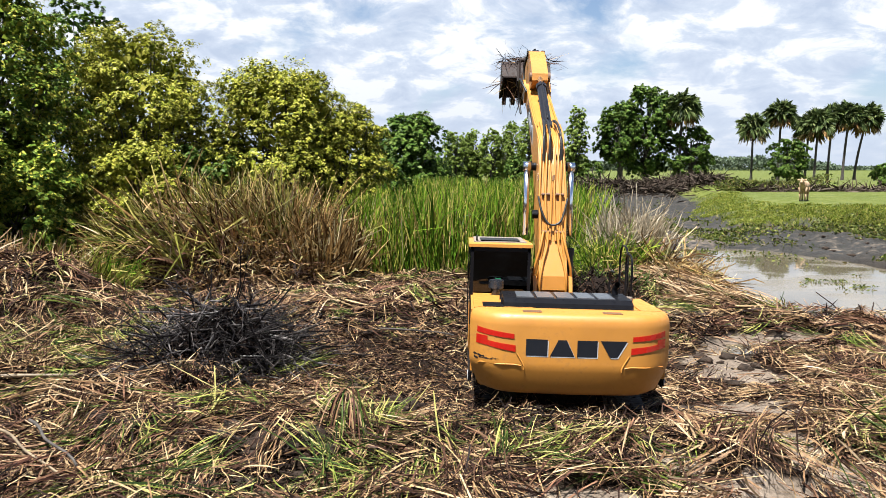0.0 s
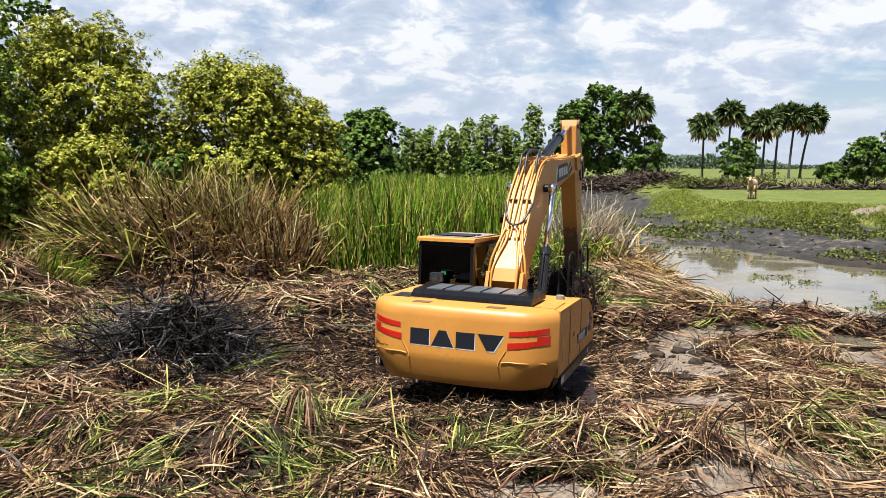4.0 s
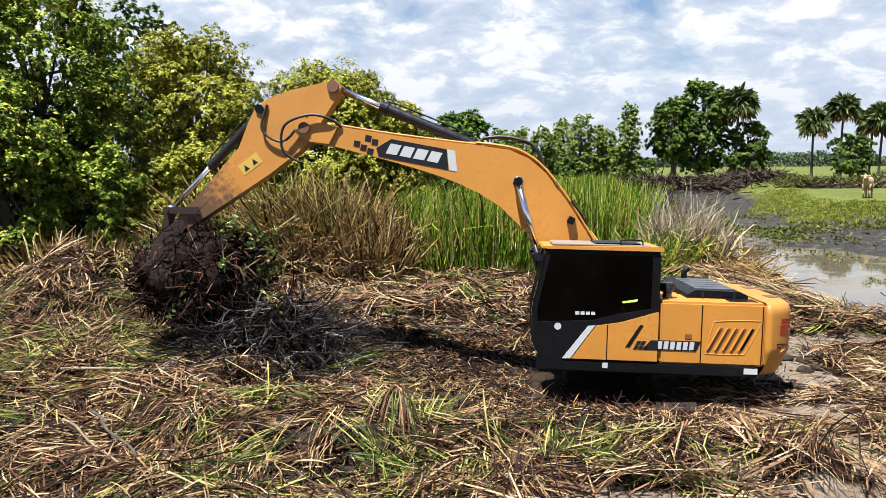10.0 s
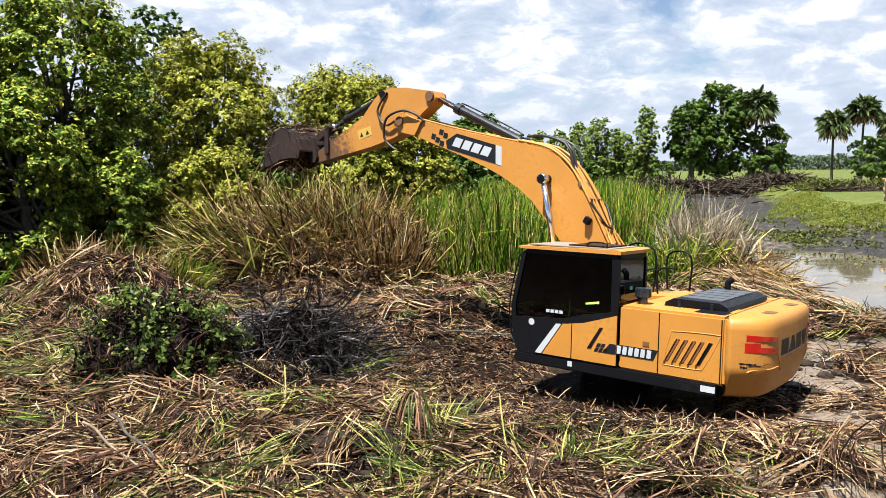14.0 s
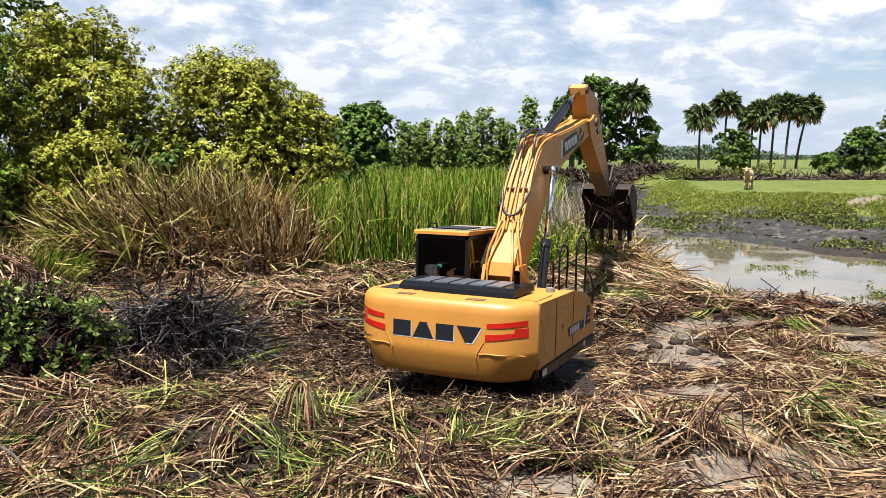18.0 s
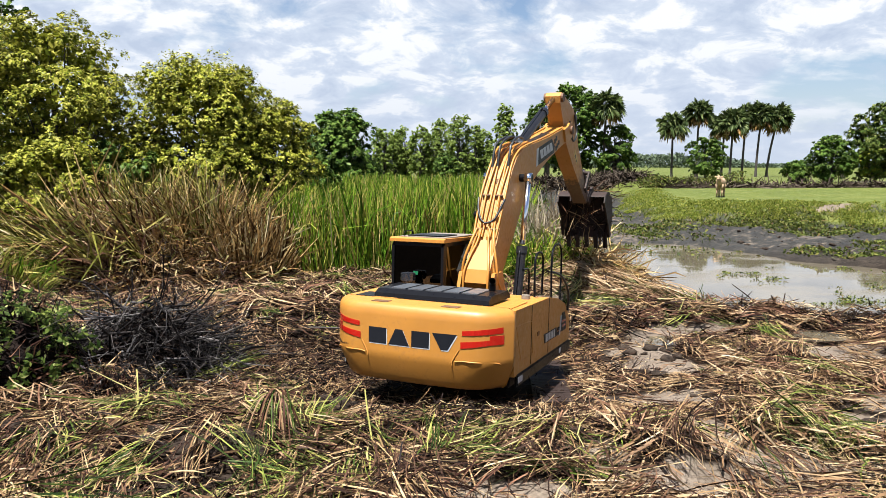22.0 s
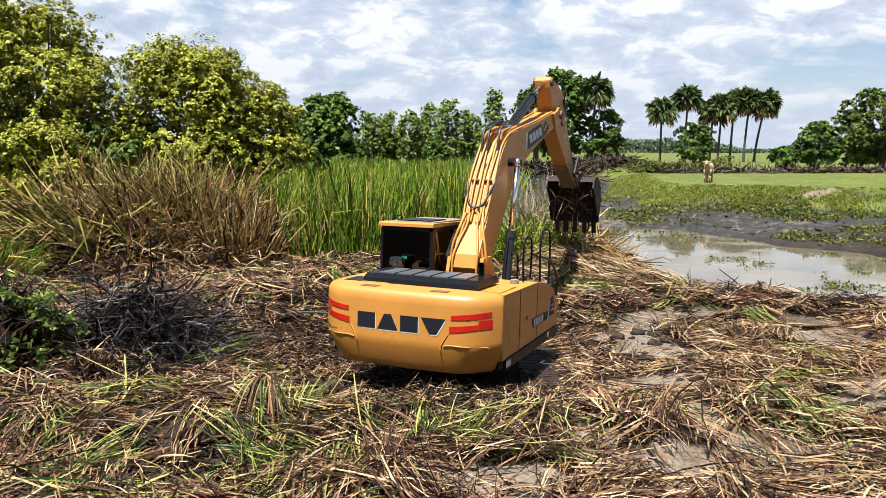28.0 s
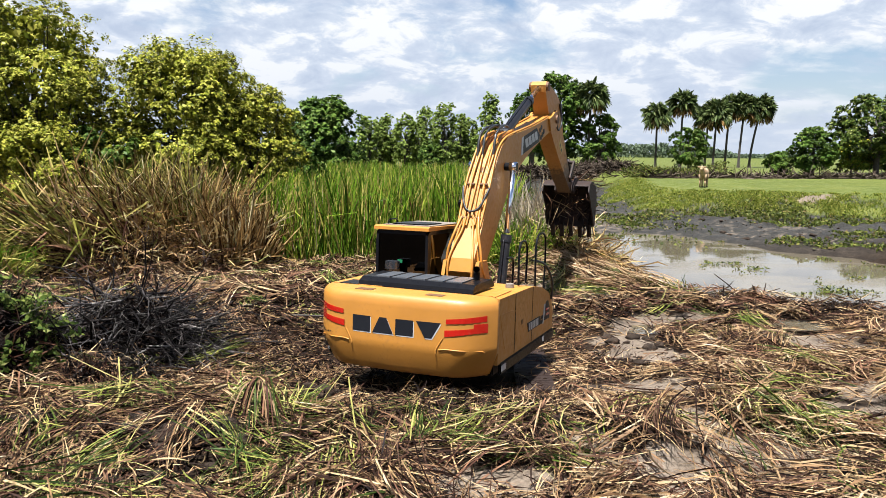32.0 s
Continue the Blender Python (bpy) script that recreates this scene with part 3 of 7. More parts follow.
def land(x, y):
    """Height of the ground over the plan."""
    x, y = np.asarray(x, float), np.asarray(y, float)
    rough = 1 - 0.75 * step(y, 24, 34)
    z = rough * (0.13 * noise2(x, y, 0.5, 1, 3) + 0.24 * noise2(x, y, 1.1, 2, 3) * (1 - 0.6 * step(x, 3, 6)))
    mud = np.where((x > -3) & (y < 22) & (y > 5), open_mud(x, y), 0)
    z = z + 0.085 * noise2(x, y, 1.9, 8, 2) * (1 - step(y, 22, 26)) * (1 - mud) - 0.07 * mud + 0.10 * crumbs(x, y)
    # low heaps of cut weed before and beside the machine
    z = z + 0.24 * np.exp(-(((x - 0.9) / 2.3) ** 2 + ((y - 8.9) / 0.9) ** 2))
    z = z + 0.20 * np.exp(-(((x + 3.2) / 2.0) ** 2 + ((y - 9.0) / 0.8) ** 2))
    z = z + 0.25 * np.exp(-(((x + 4.4) / 2.0) ** 2 + ((y - 12.6) / 1.4) ** 2))
    z = z + 1.45 * np.exp(-(((x + 8.9) / 2.1) ** 2 + ((y - 15.3) / 1.6) ** 2))
    z = z + 0.30 * np.exp(-(((x + 2.0) / 2.2) ** 2 + ((y - 16.2) / 1.8) ** 2))
    z = z + 0.35 * np.exp(-(((x - 5.8) / 1.3) ** 2 + ((y - 20.0) / 1.6) ** 2))
    # the hollow in which the machine stands
    pit = np.exp(-(((x - CX) / 3.0) ** 2 + ((y - CY) / 2.85) ** 2) ** 3)
    z = z * (1 - 0.8 * pit) - 0.28 * pit
    # wet ground to the right, the pond
    z = z - 0.12 * step(x, 3.2, 5.2) * (1 - step(y, 13.5, 17.0)) * step(y, 5.0, 7.5)
    e = bank_edge(y) + 0.7 * noise2(x, y, 0.35, 5)
    wob = 0.9 * noise2(x, y, 0.4, 9)
    pond = step(x + wob, shore(y) - 0.7, shore(y) + 0.5) * (1 - step(x + wob, far_shore(y) - 0.6, far_shore(y) + 0.6)) * (1 - step(y + wob, 31.0, 34.0)) * step(y + wob, 15.2, 16.6)
    z = z - pond * (0.42 + 0.14 * noise2(x, y, 0.55, 3))
    # pasture bank beyond the pond, fields to the horizon
    rise = np.clip((x - e) / np.maximum(bank_crest(y) - bank_edge(y), 0.5), 0, 1)
    z = z + (1.12 * rise**0.75 + 0.16 * noise2(x, y, 0.5, 18, 3) * np.sin(np.pi * rise)) * step(y, 7, 12) + 0.14 * step(x, far_shore(y), e - 0.8) * step(y, 12, 16)
    beyond = step(y, 69.0, 74.0)
    z = z * (1 - beyond) + beyond * (1.45 + 0.1 * noise2(x, y, 0.05, 6))
    # spoil heap along the far end of the mud flat
    z = z + 1.0 * np.exp(-((y - 72.0 - 1.5 * noise2(x, y, 0.1, 7)) / 2.2) ** 2) * step(x, 9, 13) * (1 - step(x, 27, 34)) * (0.8 + 0.5 * noise2(x, y, 0.35, 10))
    # furrows of dredged mud below the bank
    toe = step(x, far_shore(y) - 0.2, far_shore(y) + 1.2) * (1 - step(x, e - 1.0, e)) * step(y, 14, 17) * (1 - step(y, 60, 68))
    z = z + toe * (0.24 * noise2(x, y, 0.7, 11, 3) + 0.20 * noise2(x, y, 1.7, 21, 3))
    # higher ground under the trees on the left
    z = z + 0.8 * step(-x, 10.5, 13.5) * step(y, 14.0, 19.0) * (1 - beyond)
    # the bank on which one stands to look
    z = z + 1.9 * (1 - step(y, 1.5, 5.0))
    return z


def spread(fine, a, b, near, far, grow=1.22):
    """Plan lines: fine steps from a to b, growing outside to near and far."""
    c = list(np.arange(a, b + 1e-6, fine))
    s = fine
    while c[-1] < far:
        s *= grow
        c.append(c[-1] + s)
    s = fine
    while c[0] > near:
        s *= grow
        c.insert(0, c[0] - s)
    return np.array(c)


gx, gy = spread(0.22, -12, 26, -3000, 3000, 1.13), spread(0.22, 5.5, 38, -2500, 3500, 1.1)
GX, GY = np.meshgrid(gx, gy)
GZ = land(GX, GY)
near = (GX > -15) & (GX < 24) & (GY > 4) & (GY < 44)
GZ = GZ + np.where(near, 0.03 * noise2(GX, GY, 2.2, 8), 0)
nxg, nyg = len(gx), len(gy)
idx = np.arange(nxg * nyg).reshape(nyg, nxg)
gf = np.stack([idx[:-1, :-1], idx[:-1, 1:], idx[1:, 1:], idx[1:, :-1]], -1).reshape(-1, 4)
ground = put("ground", mesh_np("ground", np.stack([GX, GY, GZ], -1).reshape(-1, 3), gf, GROUND, True), kind="structure", label="brown churned swamp mud rising to green pasture banks")
att = ground.data.attributes.new("open_mud", "FLOAT", "POINT")
att.data.foreach_set("value", np.where((GX > -4) & (GY < 24) & (GY > 4), open_mud(GX, GY), (0.34 - 0.12 * step(GX, 12.5, 14.5)) * step(GY, 22, 25) * step(GX, 5, 8) * (1 + 0.5 * noise2(GX, GY, 0.2, 15, 2)) + 0.6 * bare_lip(GX, GY)).astype(np.float32).ravel())
att = ground.data.attributes.new("turf", "FLOAT", "POINT")
# slope below the crest is duller: olive patches, and its shading put into colour
green = np.maximum(step(GX, bank_edge(GY) - 0.4, bank_edge(GY) + 0.5) * (0.42 + 0.58 * step(GX, bank_crest(GY) - 2.0, bank_crest(GY))) * step(GY, 7, 12) * (1 - 0.8 * bare_lip(GX, GY)), np.maximum(step(GY, 70.0, 76.0), step(-GX, 11.0, 13.5) * step(GY, 14, 19)))
att.data.foreach_set("value", green.astype(np.float32).ravel())

# the pond
wx, wy = np.linspace(5.5, 30, 30), np.linspace(14.0, 36, 16)
WX, WY = np.meshgrid(wx, wy)
ids = np.arange(WX.size).reshape(WX.shape)
wf = np.stack([ids[:-1, :-1], ids[:-1, 1:], ids[1:, 1:], ids[1:, :-1]], -1).reshape(-1, 4)
put("water", mesh_np("water", np.stack([WX, WY, np.full(WX.shape, -0.16)], -1).reshape(-1, 3), wf, WATER), kind="structure", label="still brown pond water that mirrors the sky")

# ---- plants ----
def on_land(x, y):
    return np.stack([x, y, land(x, y)], -1)


def tree(name, x, y, height, crown, seed, leaf, material, leaves, label, category="tree", trunk_r=0.18, lobes=40, low=0.02, lump=0.27, squash=0.8):
    """A trunk with forking limbs and a ragged crown of leaf clumps; crown: radius in plan."""
    r = np.random.default_rng(seed)
    base = land(x, y) - 0.1
    root = tagged(new(name), label, category)
    root.location = (x, y, float(base))
    tubes = []
    top = np.array([r.normal(0, 0.25), r.normal(0, 0.25), height * 0.75])
    path = np.array([top * s + np.array([math.sin(s * 5 + seed), math.cos(s * 4 + seed), 0]) * 0.05 * height * s * (1 - s) for s in np.linspace(0, 1, 7)])
    tubes.append(tube_arrays(path, trunk_r * np.linspace(1.15, 0.35, 7), 8))
    cz, rz = height * (0.5 + low / 2), height * (1 - low) / 2
    pts, outs, inner = [], [], []
    for k in range(lobes):
        th, u = r.uniform(0, 2 * np.pi), -0.98 + 1.93 * (k + r.uniform()) / lobes
        rad = math.sqrt(max(0.0, 1 - abs(u) ** (2.0 if u > 0 else 4.0))) * r.uniform(0.35, 1.0) ** 0.45
        size = crown * lump * r.uniform(0.55, 1.45)
        c = np.array([(crown - size * 0.35) * rad * math.cos(th), (crown - size * 0.35) * rad * math.sin(th), cz + (rz - size * 0.45) * u])
        n = int(leaves / lobes * r.uniform(0.7, 1.3))
        twigs = unit(r.normal(size=(max(8, n // 14), 3)) + np.array([0, 0, 0.75]))
        pick = r.integers(0, len(twigs), n)
        reach = size * r.uniform(0.72, 1.06, (len(twigs), 1))
        d = twigs * reach * np.array([1, 1, squash])
        pts.append(c + d[pick] + r.normal(size=(n, 3)) * size * 0.075)
        outs.append(unit(d[pick] + 0.25 * c * np.array([1, 1, 0.2])))
        deep = c * np.array([0.74, 0.74, 0.9]) + np.array([0, 0, 0.08 * cz])
        inner.append(deep + np.clip(r.normal(size=(max(10, n // 12), 3)), -1.4, 1.4) * size * 0.45)
        if k % 2 == 0:
            a = path[int(r.uniform(0.3, 0.85) * 6)]
            mid = (a + c) / 2 + np.array([0, 0, -0.06 * height]) * r.uniform(0, 1)
            tubes.append(tube_arrays([a, mid, c], [trunk_r * 0.34, trunk_r * 0.2, trunk_r * 0.07], 5))
    pts, outs = np.concatenate(pts), np.concatenate(outs)
    keep = pts[:, 2] > 0.05
    put("trunk", mesh_np("trunk", *joined(*tubes), BARK, True), root)
    inner = np.concatenate(inner)
    inner = inner[inner[:, 2] > 0.1]
    put("crown", mesh_np("crown", *joined(leaves_arrays(pts[keep], leaf, 0.6, outs[keep], 0.55), leaves_arrays(inner, np.full(len(inner), crown * lump * 0.2), 0.3, None, 0.7)), material), root)
    return root


def palm(x, y, height, lean, seed):
    """A toddy palm: slim grey trunk and a round head of stiff fans over a skirt of dead ones."""
    r = np.random.default_rng(seed)
    z0 = float(land(x, y)) - 0.2
    root = tagged(new("palm_tree"), "tall toddy palm with slim dark trunk and round fan crown", "palm tree", "toddy palms on the field bank")
    root.location = (x, y, z0)
    s = np.linspace(0, 1, 9)
    path = np.stack([lean * s**1.6, 0 * s, height * s], 1)
    put("trunk", mesh_np("trunk", *tube_arrays(path, 0.20 - 0.06 * s + 0.08 * (s < 0.1), 8), BARK, True), root)
    head = path[-1]
    pairs_g, pairs_d = [], []
    for k in range(62):
        u = 1.0 - 1.75 * (k + r.uniform()) / 62
        th = 2.4 * k + r.uniform(-0.3, 0.3)
        w = np.array([math.cos(th) * math.sqrt(1 - u * u), math.sin(th) * math.sqrt(1 - u * u), u])
        stalk = r.uniform(1.1, 1.9)
        hub = head + w * stalk + np.array([0, 0, -0.12 * stalk])
        axis = unit(w + np.array([0, 0, -0.25]))
        side = unit(np.cross(axis, np.array([0.1, 0.2, 1.0])))
        phi = r.uniform(-1.3, 1.3)
        side = side * math.cos(phi) + np.cross(axis, side) * math.sin(phi)
        n = 17
        ang = np.linspace(-2.1, 2.1, n)
        ways = axis[None] * np.cos(ang)[:, None] + side[None] * np.sin(ang)[:, None]
        arr = blade_arrays(np.repeat(hub[None], n, 0), ways, np.full(n, r.uniform(0.95, 1.35)) * (1 - 0.12 * np.abs(ang)), np.full(n, 0.27), 0.22 + 0.3 * (u < 0), 2)
        stem = blade_arrays(head[None], (hub - head)[None], np.array([np.linalg.norm(hub - head)]), np.array([0.10]), 0.0, 2)
        (pairs_d if u < -0.52 else pairs_g).extend((arr, stem))
    put("crown", mesh_np("crown", *joined(*pairs_g), PALMLEAF), root)
    put("dead_fronds", mesh_np("dead_fronds", *joined(*pairs_d), DRYREED), root, "hanging dead brown fronds")
    return root


# trees along the left
tree("tree", -5.9, 27.0, 7.3, 3.1, 11, 0.055, YLEAF, 76000, "broad yellow-green leafy tree behind dead reeds", lobes=170, lump=0.2)
tree("tree", -3.9, 27.4, 5.9, 2.2, 27, 0.055, YLEAF, 50000, "lower yellow-green tree with dark hollows behind reeds", lobes=110, lump=0.22)
tree("tree", -10.5, 26.0, 8.5, 3.0, 12, 0.055, YLEAF, 70000, "tall yellow-green leafy tree", lobes=170, lump=0.2)
tree("tree", -13.6, 22.0, 8.6, 2.8, 13, 0.06, MLEAF, 54000, "dense green tree with yellowing tips", lobes=150, lump=0.22)
tree("tree", -14.6, 30.0, 9.4, 2.4, 14, 0.10, GLEAF, 9000, "tall feathery green tree", low=0.35, lobes=60, lump=0.24)
tree("tree", -17.6, 20.0, 9.6, 3.2, 15, 0.066, MLEAF, 46000, "green leafy tree at the edge of the swamp", lobes=110, lump=0.22)
tree("tree", -12.9, 18.6, 5.4, 2.0, 19, 0.056, MLEAF, 38000, "small green tree at the swamp edge", lobes=80, lump=0.22)
tree("tree", -15.6, 18.6, 7.2, 2.6, 25, 0.06, MLEAF, 38000, "leafy green tree at the swamp edge", lobes=100, lump=0.22)
tree("shrub", -8.9, 22.0, 3.2, 1.6, 26, 0.05, YLEAF, 22000, "yellow-green shrub beside dead reeds", "shrub", 0.07, 50, lump=0.24)
tree("shrub", -9.6, 23.4, 4.6, 2.2, 16, 0.05, YLEAF, 44000, "yellow-green shrub under taller trees", "shrub", 0.08, 70, lump=0.24)
tree("shrub", -15.2, 15.8, 4.2, 2.0, 17, 0.06, MLEAF, 26000, "green shrub at the swamp edge", "shrub", 0.08, 60, lump=0.24)
tree("shrub", -8.0, 24.6, 4.2, 1.7, 20, 0.065, GLEAF, 16000, "dark green shrub between taller trees", "shrub", 0.08, 46, lump=0.24)
tree("shrub", -12.0, 20.6, 4.0, 1.9, 22, 0.065, MLEAF, 22000, "green undergrowth below trees", "shrub", 0.08, 60, lump=0.24)
tree("shrub", -15.4, 24.6, 4.4, 2.5, 23, 0.08, GLEAF, 16000, "dark green undergrowth below trees", "shrub", 0.08, 34)
tree("shrub", -17.5, 15.4, 4.6, 2.4, 24, 0.08, GLEAF, 14000, "dark green undergrowth below trees", "shrub", 0.08, 34)
tree("shrub", -2.6, 30.0, 3.6, 1.7, 18, 0.10, GLEAF, 8000, "green shrub behind tall reeds", "shrub", 0.08, 30)
# middle distance
tree("tree", -2.6, 56.0, 7.5, 3.4, 21, 0.15, GLEAF, 26000, "dark green round tree behind the reed bed", lobes=110, lump=0.25)
ROW = ((1.4, 6.5, 1.7), (3.0, 6.2, 1.6), (4.4, 6.9, 1.7), (6.2, 6.7, 1.7), (7.8, 6.0, 1.7), (9.5, 8.1, 1.8), (11.5, 8.4, 1.8), (13.4, 7.2, 1.6), (15.2, 6.6, 1.5), (16.2, 4.6, 1.6))
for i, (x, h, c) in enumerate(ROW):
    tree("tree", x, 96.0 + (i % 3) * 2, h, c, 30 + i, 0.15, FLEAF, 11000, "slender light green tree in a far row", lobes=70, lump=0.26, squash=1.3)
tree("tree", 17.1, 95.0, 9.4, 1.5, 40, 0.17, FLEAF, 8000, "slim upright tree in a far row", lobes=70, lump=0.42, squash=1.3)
tree("shrub", 8.3, 82.0, 3.3, 1.6, 41, 0.16, GLEAF, 5500, "round green shrub in the field", "shrub", 0.1, 40)
tree("shrub", 18.7, 92.0, 2.8, 1.3, 47, 0.18, GLEAF, 2500, "small green shrub in the field", "shrub", 0.1, 24)
tree("tree", 26.0, 95.0, 12.4, 3.7, 42, 0.2, GLEAF, 26000, "large dark green tree on the far bank", trunk_r=0.4, lobes=100, low=0.05, lump=0.24)
tree("tree", 22.4, 94.0, 10.3, 3.1, 45, 0.2, GLEAF, 18000, "large dark green tree on the far bank", trunk_r=0.35, lobes=80, low=0.22, lump=0.25)
tree("tree", 31.2, 93.5, 7.2, 2.6, 43, 0.2, GLEAF, 15000, "dark green tree on the far bank", trunk_r=0.3, lobes=60, low=0.0, lump=0.26)
palm(29.6, 93.0, 9.6, 0.2, 44)
PALMS = ((47.0, 0.0, 8.4, 0.0), (51.0, 2.0, 10.6, 0.2), (55.2, 1.0, 8.5, 0.3), (56.6, -1.0, 8.9, 0.3), (58.6, 0.5, 9.9, 0.4), (60.9, 0.0, 10.1, 0.6), (62.7, 0.5, 9.7, 1.6))
for i, (x, dy, h, lean) in enumerate(PALMS):
    palm(x * (1 + dy / 113), 113.0 + dy, h, lean, 50 + i)
tree("shrub", 50.2, 108.0, 6.2, 2.9, 60, 0.24, GLEAF, 9000, "dark green bush at the foot of palms", "shrub", 0.12, 50)
tree("shrub", 65.0, 108.0, 2.8, 1.7, 61, 0.25, GLEAF, 1500, "small bush in the field", "shrub", 0.1, 16)
tree("shrub", 72.0, 108.0, 2.4, 1.6, 64, 0.25, GLEAF, 1500, "small bush in the field", "shrub", 0.1, 16)
tree("shrub", 57.0, 80.0, 4.6, 2.4, 65, 0.2, MLEAF, 7000, "light green bush on the field edge", "shrub", 0.1, 36)
tree("shrub", 61.5, 80.0, 4.2, 2.6, 66, 0.2, MLEAF, 7000, "light green bush on the field edge", "shrub", 0.1, 36)
tree("shrub", 48.6, 81.0, 2.4, 1.6, 67, 0.2, GLEAF, 4000, "low green bush on the field edge", "shrub", 0.1, 26)
tree("tree", 58.6, 78.0, 9.2, 4.9, 62, 0.2, DLEAF, 20000, "spreading dark tree on the field edge", trunk_r=0.3, lobes=80, low=0.2, lump=0.22)
tree("tree", 52.2, 80.0, 5.4, 2.5, 63, 0.2, GLEAF, 11000, "light green bushy tree on the field edge", lobes=60)

# scrub along the far edge of the pasture, dry brush on the spoil heap
r = np.random.default_rng(66)
n = 26000
sx = r.uniform(12, 95, n)
sx = sx[noise2(sx, sx * 0, 0.16, 69) > -0.02]
n = len(sx)
sy = np.where(sx < 25, 78.0, 67.5) + 1.5 * noise2(sx, sx * 0, 0.08, 67) + r.normal(0, 0.9, n)
sh = np.clip(1.0 + 1.2 * noise2(sx, sx * 0, 0.22, 68), 0.4, 2.4)
sp = np.stack([sx, sy, land(sx, sy) + sh * r.uniform(0, 1, n)], -1)
put("field_scrub", mesh_np("field_scrub", *leaves_arrays(sp, 0.13), WEED), kind="stuff", label="low olive scrub along the pasture edge", category="scrub")
n = 5000
sx = np.concatenate([r.uniform(9, 27, n), r.uniform(24, 62, n)])
n = len(sx)
sy = np.where(sx < 27, 72.0, 66.5) + r.normal(0, np.where(sx < 27, 1.6, 0.6), n)
way = np.stack([r.normal(0, 1, n), r.normal(0, 0.6, n), r.uniform(-0.2, 0.6, n)], -1)
put("dry_brush", blades("dry_brush", np.stack([sx, sy, land(sx, sy) + 0.05], -1), way, r.uniform(0.5, 1.8, n), r.uniform(0.05, 0.14, n), TWIG2, 0.15, 2), kind="stuff", label="dry grey-brown brush on the spoil heap", category="brush")

# far wooded line at the edge of the plain: many small clumps, haze mixed into their colour
r = np.random.default_rng(70)
n = 28000
fx = r.uniform(-170, 430, n)
fh = (1.5 + 4.0 * np.clip(noise2(fx, fx * 0, 0.02, 71) + 0.3, 0, 1) + 2.0 * np.clip(noise2(fx, fx * 0, 0.12, 72), 0, 1))
fp = np.stack([fx, 430 + r.uniform(-12, 12, n), 1.2 + 1.5 * fh * r.uniform(0, 1, n) ** 0.7], -1)
put("far_woods", mesh_np("far_woods", *leaves_arrays(fp, 1.15), FARWOOD), kind="stuff", label="line of distant trees on the plain, haze in their colour", category="woods")


def field_of(n, inside, x0, x1, y0, y1, r):
    x, y = r.uniform(x0, x1, n), r.uniform(y0, y1, n)
    keep = r.uniform(0, 1, n) < inside(x, y)
    return x[keep], y[keep]


# standing reeds
def reed_bed(x, y):
    left = -3.0 - (y - 23) * 0.17 + 0.4 * noise2(x, y, 0.6, 80)
    right = 5.0 + (y - 23) * 0.07 + 0.7 * noise2(x, y, 0.5, 81)
    front = 22.6 + 0.5 * noise2(x, y, 0.5, 82) + 0.25 * np.clip(x - 3, 0, 3)
    return (x > left) * (x < right) * (y > front) * (y < 48) * np.where(y < 27, 1.0, 0.45)


r = np.random.default_rng(80)
x, y = field_of(88000, reed_bed, -9, 9, 21, 48, r)
n = len(x)
tall = 2.75 + 0.3 * noise2(x, y, 0.3, 83)
drift = 0.16 * noise2(x, y, 0.8, 84, 2)
way = np.stack([r.normal(0.05, 0.17, n) + drift, r.normal(0, 0.15, n), np.ones(n)], -1)
ln, wd = tall * (1.1 - 0.6 * r.uniform(0, 1, n) ** 1.5), r.uniform(0.022, 0.044, n)
h = int(n * 0.6)
foot = on_land(x, y)
reeds = joined(blade_arrays(foot[:h], way[:h], ln[:h], wd[:h], r.uniform(0, 0.5, h) ** 1.6, 3), kinked_arrays(foot[h:], way[h:], ln[h:], wd[h:], 0.22, 0.0, (0.5, 0.9), r.uniform(0, 1, n - h) ** 3 * 1.2))
put("standing_reeds", mesh_np("standing_reeds", *reeds, CATTAIL), kind="stuff", label="dense bed of tall green cattail reeds", category="reeds")
k = r.choice(n, 2600, replace=False)
put("reed_heads", blades("reed_heads", on_land(x[k], y[k]), way[k] + r.normal(0, 0.12, (2600, 3)), tall[k] * r.uniform(0.8, 1.1, 2600), r.uniform(0.02, 0.034, 2600), DRYREED, 0.1, 4), kind="stuff", label="dead tan stalks among green reeds", category="reeds")


